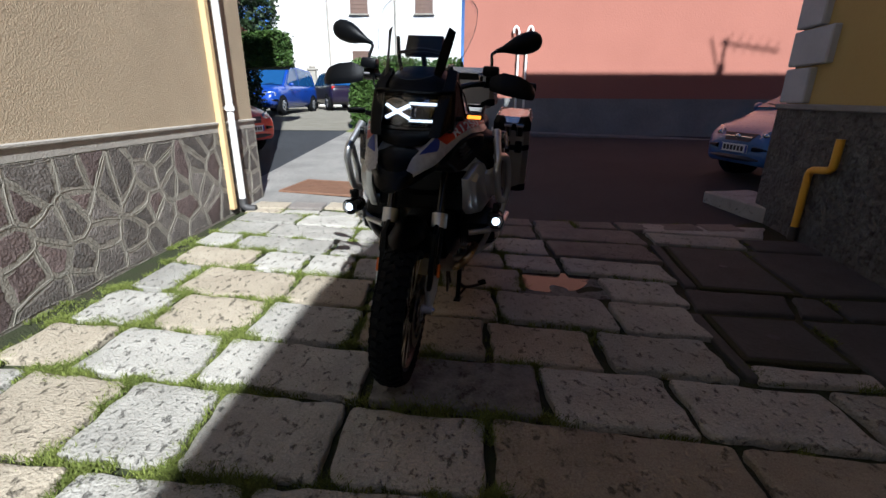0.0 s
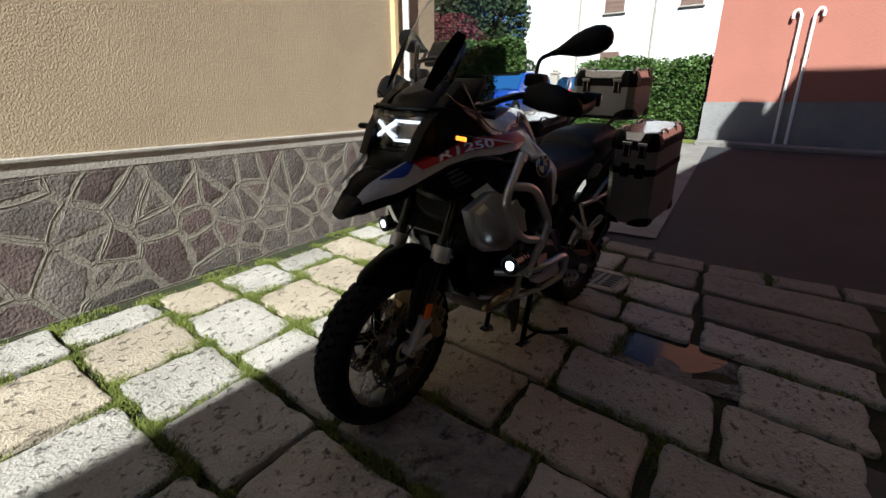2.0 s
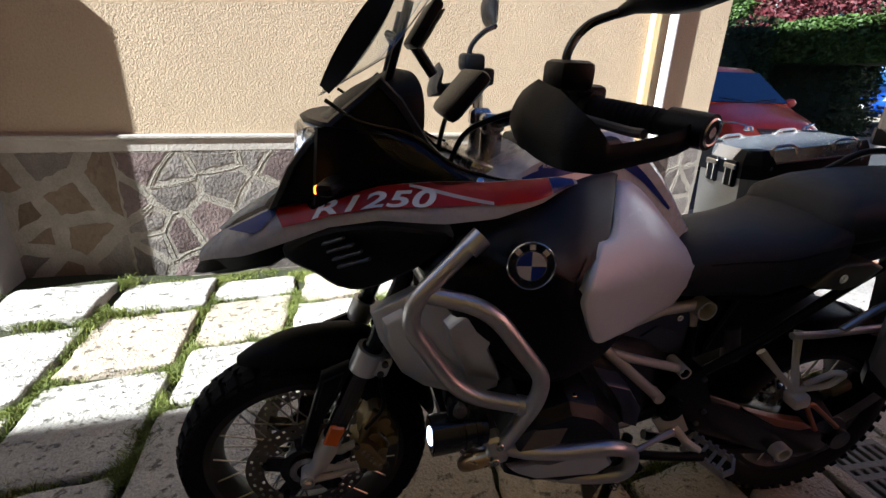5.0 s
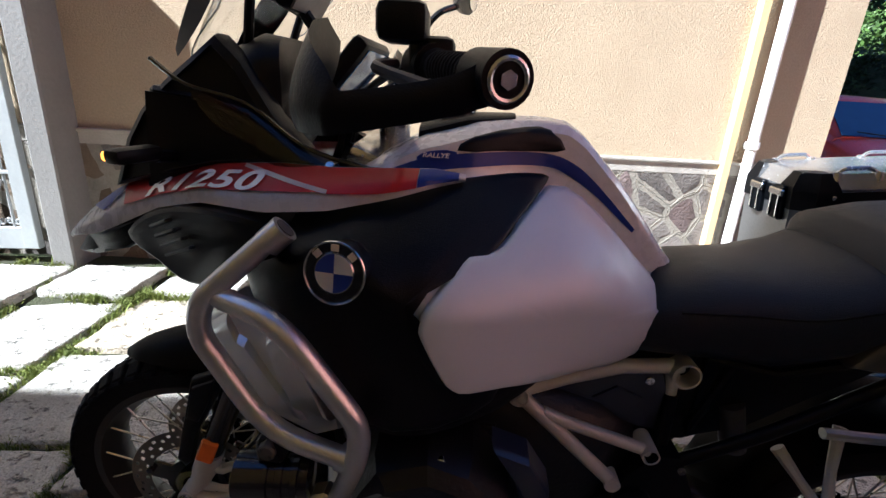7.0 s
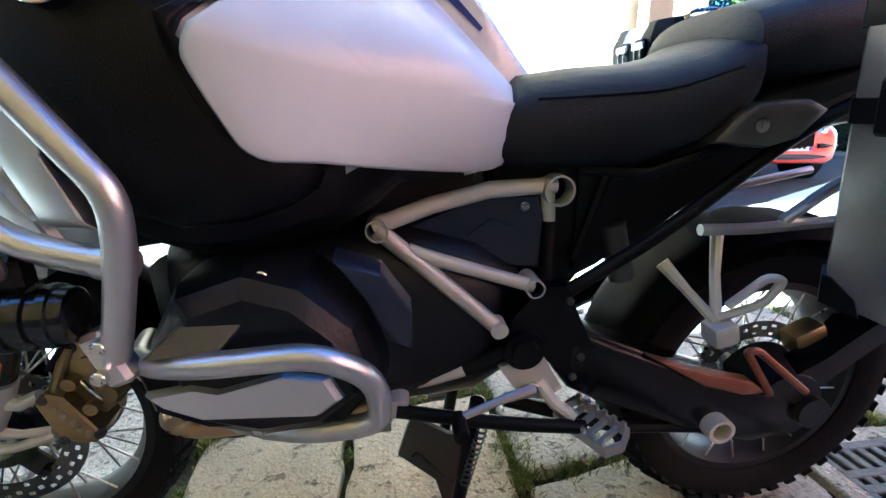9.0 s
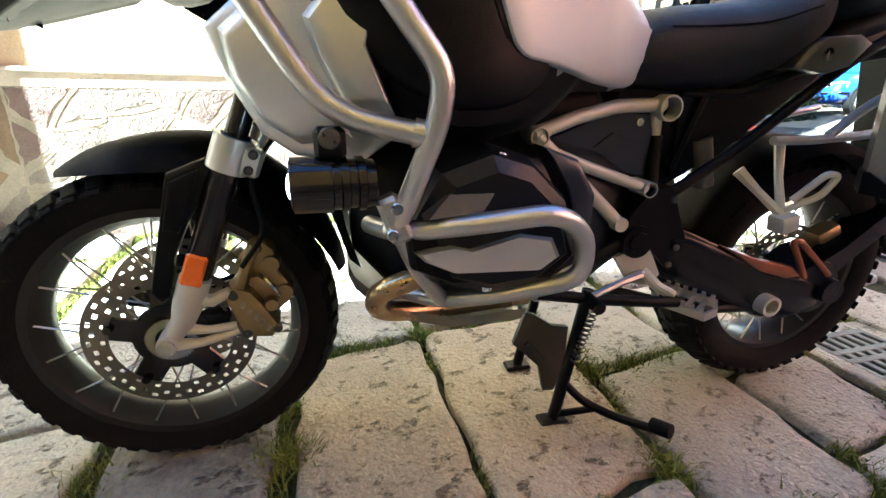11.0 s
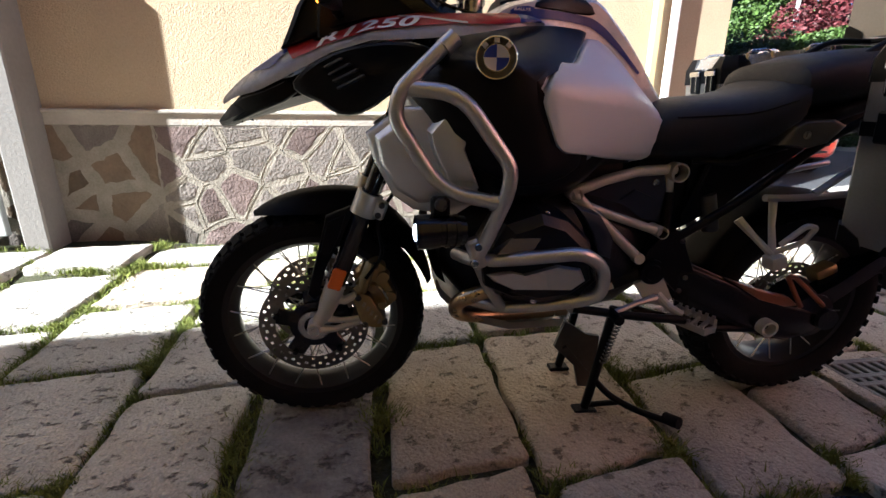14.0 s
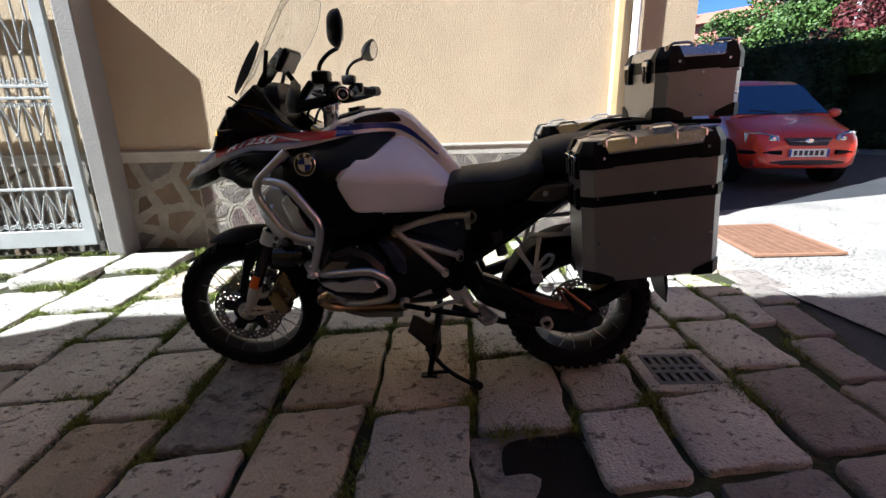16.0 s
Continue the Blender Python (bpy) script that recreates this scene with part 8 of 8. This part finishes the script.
T = Matrix.Rotation(radians(6), 4, "Y")
case(Matrix.Translation((-0.155, 0.322, 0.874)) @ T, 0.455, 0.235, 0.480, "brushed aluminium pannier case with black bands", (0.9, -0.4), 1)
case(Matrix.Translation((-0.140, -0.372, 0.958)) @ T, 0.455, 0.255, 0.33, "brushed aluminium pannier case with black bands", (0.9, -0.4), 1)
case(Matrix.Translation((-0.385, -0.028, 1.278)) @ Matrix.Rotation(radians(3), 4, "Y"), 0.305, 0.375, 0.245, "aluminium top case with a bare metal lid", (1, -1), 1)
bm = bmesh.new()
for v in (-0.11, 0.11):
    sweep(bm, round_path([(0.0, v, 1.07), (-0.12, v, 1.135), (-0.50, v, 1.135)], 0.05), 0.010, n=10)
for u in (-0.25, -0.42):
    sweep(bm, [(u, -0.11, 1.135), (u, 0.11, 1.135)], 0.008, n=8)
part("luggage_rack", bm, "plastic", bike, "black tubular luggage rack")
bm = bmesh.new()
box(bm, (-0.34, 0, 1.02), (0.05, 0.12, 0.05), bevel=0.01)
part("tail_light", bm, "reflector_red", bike)


# ---- paving stones ----
# rows: distance along the wall at x = 0, slope across
ROWS_Y = [(-0.95, -0.03), (-0.45, -0.04), (0.08, -0.05), (0.62, -0.05), (1.15, -0.05), (1.665, -0.06), (2.076, -0.115), (2.481, -0.125), (2.897, -0.147), (3.33, -0.166), (3.744, -0.168), (4.10, -0.170), (4.52, -0.155), (4.93, -0.13)]
CUTS = [
    [-1.9, -1.2, -0.5, 0.3, 1.1, 1.9, 2.6],
    [-1.9, -1.5, -0.8, 0.0, 0.7, 1.5, 2.2, 2.7],
    [-1.9, -1.25, -0.55, 0.2, 0.9, 1.6, 2.3, 2.75],
    [-1.9, -1.45, -0.8, -0.1, 0.55, 1.2, 2.0, 2.8],
    [-1.93, -1.55, -0.95, -0.35, 0.25, 0.85, 1.5, 2.2, 2.85],
    [-1.93, -1.62, -1.10, -0.67, -0.12, 0.43, 1.31, 2.3, 2.9],
    [-1.93, -1.47, -0.87, -0.07, 0.68, 1.24, 1.88, 2.9],
    [-1.90, -1.42, -0.815, -0.23, 0.46, 1.02, 1.59],
    [-1.86, -1.53, -0.78, -0.24, 0.55, 1.21, 1.68],
    [-1.90, -1.25, -0.84, -0.47, 0.17, 0.75, 1.26, 1.76],
    [-1.95, -1.60, -0.74, -0.27, 0.33, 0.66, 1.08, 1.85],
    [-1.95, -1.45, -0.62, 0.02, 0.265, 0.60, 1.05, 1.9],
    [-1.95, -1.30, -0.68, -0.05, 0.49, 1.03, 1.95],
]
pave_rng = random.Random(11)
JOINTS = []


def stone(corners, h, material, edge=0.026, lift=0.0):
    """One worn slab: rounded corners, soft edges, an uneven top."""
    c = sum((Vector((*p, 0)) for p in corners), Vector()) / 4
    pts = []
    for i in range(4):
        p, a, b = Vector((*corners[i], 0)), Vector((*corners[i - 1], 0)), Vector((*corners[(i + 1) % 4], 0))
        r = edge * pave_rng.uniform(0.4, 1.5)
        pts += [p + (a - p).normalized() * r, p + ((a - p).normalized() + (b - p).normalized()) * r * 0.29, p + (b - p).normalized() * r]
        n = max(1, int((b - p).length / 0.075))
        for k in range(1, n):
            q = p.lerp(b, k / n)
            pts.append(q + (c - q).normalized() * pave_rng.uniform(-0.008, 0.014))
    bm = bmesh.new()
    tilt = (pave_rng.uniform(-0.008, 0.008), pave_rng.uniform(-0.008, 0.008))
    rings = []
    for inset, z in ((0.0, -0.05), (0.0, h - 0.010), (0.004, h - 0.003), (0.012, h), (0.05, h + 0.001)):
        row = []
        for q in pts:
            d = c - q
            w = q + d.normalized() * inset
            row.append(bm.verts.new((w.x - c.x, w.y - c.y, z + (tilt[0] * (w.x - c.x) + tilt[1] * (w.y - c.y) if z > 0 else 0) + 0.0025 * noise.noise(w * 9))))
        rings.append(row)
    n = len(pts)
    for a, b in zip(rings, rings[1:]):
        for k in range(n):
            bm.faces.new((a[k], a[(k + 1) % n], b[(k + 1) % n], b[k]))
    mid = bm.verts.new((0, 0, h + 0.002))
    for k in range(n):
        bm.faces.new((rings[-1][k], rings[-1][(k + 1) % n], mid))
    ob = part("paving_stone", bm, material, yard, angle=60)
    ob.location = (c.x, c.y, lift + rise(c.x, c.y))
    for i in range(4):
        JOINTS.append((corners[i], corners[(i + 1) % 4]))
    return ob


def row_y(i, x):
    return ROWS_Y[i][0] + ROWS_Y[i][1] * x


WARM = {(5, 5), (5, 1), (6, 0), (7, 1), (7, 3), (8, 1), (8, 2), (7, 4), (8, 3), (9, 0), (5, 6), (4, 1)}
PINK = {(12, 5), (11, 6), (12, 4)}
for i, cuts in enumerate(CUTS):
    for k in range(len(cuts) - 1):
        if (i, k) in {(9, 5), (11, 4)}:
            continue  # the broken pit and the drain
        g = pave_rng.uniform(0.013, 0.022)
        x0, x1 = cuts[k] + g, cuts[k + 1] - g
        corners = [(x0, row_y(i, x0) + g), (x1, row_y(i, x1) + g), (x1, row_y(i + 1, x1) - g), (x0, row_y(i + 1, x0) - g)]
        corners = [(x + pave_rng.uniform(-0.014, 0.014), y + pave_rng.uniform(-0.014, 0.014)) for x, y in corners]
        stone(corners, 0.012 + pave_rng.uniform(-0.004, 0.004), "paving_dark" if (i, k) == (6, 3) else "paving_warm" if (i, k) in WARM else "paving_pink" if (i, k) in PINK else "paving")
# rough setts along the street edge
for k in range(9):
    x0 = -0.55 + 0.4 * k
    y0 = float(np.interp(x0 + 0.2, [p[0] for p in YARD_EDGE], [p[1] for p in YARD_EDGE]))
    y1 = float(np.interp(x0 + 0.4, [p[0] for p in YARD_EDGE], [p[1] for p in YARD_EDGE]))
    stone([(x0 + 0.015, y0 - 0.27), (x0 + 0.385, y1 - 0.27), (x0 + 0.385, y1 - 0.02), (x0 + 0.015, y0 - 0.02)], 0.010, "paving_pink", 0.02)
for k in range(4):
    x0 = -2.05 + 0.42 * k
    stone([(x0, 5.42), (x0 + 0.40, 5.38), (x0 + 0.40, 5.66), (x0, 5.70)], 0.010, "paving_pink" if k % 2 else "paving_warm", 0.02)
for k in range(6):
    x0 = -2.02 + 0.42 * k
    x1 = x0 + 0.40
    y0, y1 = row_y(13, x0) + 0.02, row_y(13, x1) + 0.02
    top = [float(np.interp(x, [p[0] for p in YARD_EDGE], [p[1] for p in YARD_EDGE])) - (0.52 if x < -0.45 else 0.30) for x in (x0, x1)]
    if min(top[0] - y0, top[1] - y1) > 0.06:
        stone([(x0, y0), (x1, y1), (x1, top[1]), (x0, top[0])], 0.010, "paving" if k % 3 else "paving_warm", 0.02)
# slabs beside the house
for corners, material in (
        ([(1.73, 3.02), (2.27, 2.97), (2.39, 3.24), (1.81, 3.33)], "slab"), ([(2.31, 2.97), (2.53, 2.95), (2.57, 3.20), (2.43, 3.23)], "slab"),
        ([(2.57, 2.94), (3.12, 2.90), (3.2, 3.18), (2.61, 3.20)], "slab"), ([(1.83, 3.37), (1.90, 3.36), (2.02, 4.25), (1.96, 4.27)], "slab"),
        ([(2.02, 4.31), (2.74, 4.20), (2.80, 4.50), (2.05, 4.62)], "paving"), ([(2.06, 4.66), (3.05, 4.50), (3.3, 4.86), (2.08, 4.92)], "paving"),
        ([(2.66, 4.12), (3.28, 4.02), (3.16, 3.26), (2.56, 3.28)], "slab"), ([(2.84, 4.46), (3.33, 4.40), (3.28, 4.08), (2.78, 4.16)], "slab"),
        ([(1.655, 2.98), (1.72, 2.97), (1.67, 2.33), (1.62, 2.33)], "slab"), ([(1.69, 2.44), (2.20, 2.38), (2.18, 2.28), (1.66, 2.31)], "paving"),
        ([(2.27, 2.91), (3.08, 2.86), (2.98, 2.22), (2.21, 2.30)], "slab")):
    stone(corners, 0.006, material, 0.012)


def cover(x, y, w, d, turn, label):
    ob = thing("manhole_cover", label, "manhole cover", pose(x, y, 0, 0, 0, turn))
    bm = bmesh.new()
    box(bm, (0, 0, -0.012), (w + 0.05, d + 0.05, 0.03), bevel=0.004)
    part("surround", bm, "soil", ob)
    bm = bmesh.new()
    box(bm, (0, 0, -0.008), (w - 0.012, d - 0.012, 0.032), bevel=0.006)
    part("lid", bm, "slab", ob, "grey concrete lid")
    # dark disc on the solid lid paints the shade of a lifting hole
    bm = bmesh.new()
    cyl(bm, (0, 0, 0.0), (0, 0, 0.0095), 0.03, n=14)
    part("hole_shade", bm, "dark_bar", ob)


cover(2.285, 3.75, 0.56, 0.86, -9, "grey concrete inspection cover set in the yard")
cover(1.97, 2.70, 0.46, 0.45, -6, "grey concrete inspection cover set in the yard")

drain = thing("drain_grate", "cast iron drain grate in a concrete frame", "drain", pose(0.432, 4.245, 0.0, 0, 0, -8))
bm = bmesh.new()
for sx, sy, wx, wy in ((0, 0.165, 0.36, 0.06), (0, -0.165, 0.36, 0.06), (0.155, 0, 0.06, 0.28), (-0.155, 0, 0.06, 0.28)):
    box(bm, (sx, sy, -0.005), (wx, wy, 0.03), bevel=0.004)
part("frame", bm, "paving", drain, "worn concrete frame")
# shallow black plate paints the dark of the drain below the slats
bm = bmesh.new()
box(bm, (0, 0, -0.03), (0.26, 0.28, 0.02))
part("pit", bm, "dark_bar", drain)
for k in range(7):
    bm = bmesh.new()
    box(bm, (0, -0.129 + 0.043 * k, 0.0), (0.25, 0.024, 0.02), bevel=0.003)
    part("slat", bm, "cast_iron", drain)
for x in (-0.118, -0.024, 0.024, 0.118):
    bm = bmesh.new()
    box(bm, (x, 0, 0.001), (0.028 if abs(x) < 0.1 else 0.03, 0.275, 0.02), bevel=0.003)
    part("rib", bm, "cast_iron", drain)

plate_ob = thing("steel_grating", "rusty orange steel grating let into the pavement", "grating", pose(-1.42, 6.36, ground_z(6.36) + 0.002, 2.5, 0, -14))
bm = bmesh.new()
box(bm, (0, 0, -0.012), (1.02, 0.66, 0.016))
part("tray", bm, "soil", plate_ob)
for k in range(34):
    bm = bmesh.new()
    box(bm, (-0.495 + 0.03 * k, 0, 0), (0.009, 0.64, 0.016))
    part("grid_bar", bm, "rust", plate_ob)
for k in range(9):
    bm = bmesh.new()
    box(bm, (0, -0.31 + 0.0775 * k, 0.001), (1.0, 0.008, 0.014))
    part("cross_bar", bm, "rust", plate_ob)
for sx, sy, wx, wy in ((0, 0.335, 1.04, 0.03), (0, -0.335, 1.04, 0.03), (0.51, 0, 0.03, 0.64), (-0.51, 0, 0.03, 0.64)):
    bm = bmesh.new()
    box(bm, (sx, sy, 0), (wx, wy, 0.024), bevel=0.003)
    part("frame_bar", bm, "rust", plate_ob)

# sunken stone with rain water on it
puddle = thing("puddle", "dark puddle of rain water on a sunken paving stone", "puddle", pose(1.02, 3.40, 0))
bm = bmesh.new()
rows = [[bm.verts.new((x, y, -0.020 + 0.010 * noise.noise(Vector((x * 7, y * 7, 2.0))) - 0.02 * y)) for x in np.linspace(-0.29, 0.31, 22)] for y in np.linspace(-0.22, 0.24, 18)]
for ra, rb in zip(rows, rows[1:]):
    for k in range(21):
        bm.faces.new((ra[k], ra[k + 1], rb[k + 1], rb[k]))
part("sunken_stone", bm, "paving_dark", puddle, "dark wet sunken stone", 60)
bm = bmesh.new()
edge = curve_points([(-0.25, -0.06, 0), (-0.245, 0.19, 0), (-0.12, 0.21, 0), (-0.085, 0.31, 0), (-0.06, 0.36, 0), (-0.04, 0.28, 0), (0.02, 0.22, 0), (0.15, 0.21, 0), (0.23, 0.17, 0), (0.17, 0.02, 0), (0.08, -0.08, 0), (0.0, -0.10, 0), (-0.11, -0.12, 0)], 5, True)
bm.faces.new([bm.verts.new((q.x, q.y, -0.0165)) for q in edge])
part("water", bm, "water", puddle, "still dark rain water")

# ---- grass in the joints ----
grng = random.Random(5)
verts, faces = [], []


def blade(x, y, h, base=0.0):
    a, w = grng.uniform(0, 6.28), grng.uniform(0.0012, 0.0026)
    lean, b = grng.uniform(0.2, 1.3) * h, grng.uniform(0, 6.28)
    dx, dy = math.cos(a) * w, math.sin(a) * w
    lx, ly = math.cos(b) * lean, math.sin(b) * lean
    n = len(verts)
    base += rise(x, y)
    verts.extend([(x - dx, y - dy, base), (x + dx, y + dy, base), (x + dx * 0.8 + lx * 0.4, y + dy * 0.8 + ly * 0.4, base + h * 0.65), (x - dx * 0.8 + lx * 0.4, y - dy * 0.8 + ly * 0.4, base + h * 0.65), (x + lx, y + ly, base + h)])
    faces.extend([(n, n + 1, n + 2, n + 3), (n + 3, n + 2, n + 4)])


for (ax, ay), (bx, by) in JOINTS:
    if ay < -0.5 or ay > 5.3:
        continue
    ln = math.hypot(bx - ax, by - ay)
    for k in range(int(ln / 0.06)):
        f = grng.random()
        x, y = ax + (bx - ax) * f, ay + (by - ay) * f
        lush = noise.noise(Vector((x * 3.1, y * 3.1, 3.0))) + (0.27 if x < -0.3 else 0.17 if x < 0.9 else -0.12) - (0.10 if y > 3.6 else 0)
        if lush < 0.10:
            continue
        for _ in range(int(14 + 80 * min(0.7, lush))):
            blade(x + grng.gauss(0, 0.012 + 0.018 * max(0, lush)), y + grng.gauss(0, 0.012 + 0.018 * max(0, lush)), grng.uniform(0.012, 0.036) * (0.75 + min(0.8, lush)), -0.012)
tufts = 0
while tufts < 190:  # thick clumps where joints meet
    (ax, ay), (bx, by) = grng.choice(JOINTS)
    if not -1.95 < ax < 0.9 or not 0.3 < ay < 4.6:
        continue
    if ax > -0.2 and grng.random() < 0.6:
        continue
    tufts += 1
    r = grng.uniform(0.014, 0.040) * (1.25 if ax < -0.3 else 0.85)
    for _ in range(int(6500 * r)):
        blade(ax + grng.gauss(0, r), ay + grng.gauss(0, r * 0.7), grng.uniform(0.014, 0.042), -0.01)
for k in range(900):  # along the foot of the wall
    y = grng.uniform(0.8, 5.3)
    if noise.noise(Vector((0, y * 2.3, 8))) > 0.10:
        x = WX + 0.02 + abs(grng.gauss(0, 0.07))
        for _ in range(9):
            blade(x + grng.gauss(0, 0.015), y + grng.gauss(0, 0.015), grng.uniform(0.008, 0.026), -0.012)
me = bpy.data.meshes.new("grass")
me.from_pydata(verts, [], faces)
me.materials.append(M["grass"])
tagged(new("joint_grass", me), "short green grass growing in the paving joints", "grass", kind="stuff")

# ---- stones of the plinth ----
for y0, y1, step, gap, mats, ridged in ((1.28, 5.88, 0.225, 0.052, ("wall_stone", "wall_stone", "wall_stone", "wall_stone_red"), True), (-3.0, 1.27, 0.235, 0.08, ("wall_stone_brown", "wall_stone_brown", "wall_stone"), False)):
    sites = scatter(y0, y1, 0.0, CAP_Z - 0.07, step)
    for poly in cells(sites, y0, y1, 0.0, CAP_Z - 0.07, gap):
        bm, cy, cz = stone_mesh(poly, 0.0022, 0.007)
        ob = part("stone", bm, pave_rng.choice(mats), plinth, angle=20)
        ob.location = (WX + 0.012, cy, cz)
    if ridged:
        bm = bmesh.new()
        for (ay, az), (by, bz) in edges_of(cells(sites, y0, y1, 0.0, CAP_Z - 0.07, 0.0)):
            ln = math.hypot(by - ay, bz - az)
            n = max(2, int(ln / 0.05))
            ny, nz = -(bz - az) / ln, (by - ay) / ln
            for off in (0.0, 0.011) if pave_rng.random() < 0.45 else ((0.0,) if pave_rng.random() < 0.8 else ()):
                bow = pave_rng.uniform(-0.018, 0.018)
                path = []
                for k in range(n + 1):
                    f = k / n
                    d = off + bow * math.sin(math.pi * f) + pave_rng.uniform(-0.0015, 0.0015)
                    path.append((WX + 0.0125, ay + (by - ay) * f + ny * d, az + (bz - az) * f + nz * d))
                sweep(bm, path, 0.0030, n=6)
        tagged(part("joint_ridge", bm, "mortar", plinth, "raised mortar lines between the stones"), kind="stuff")
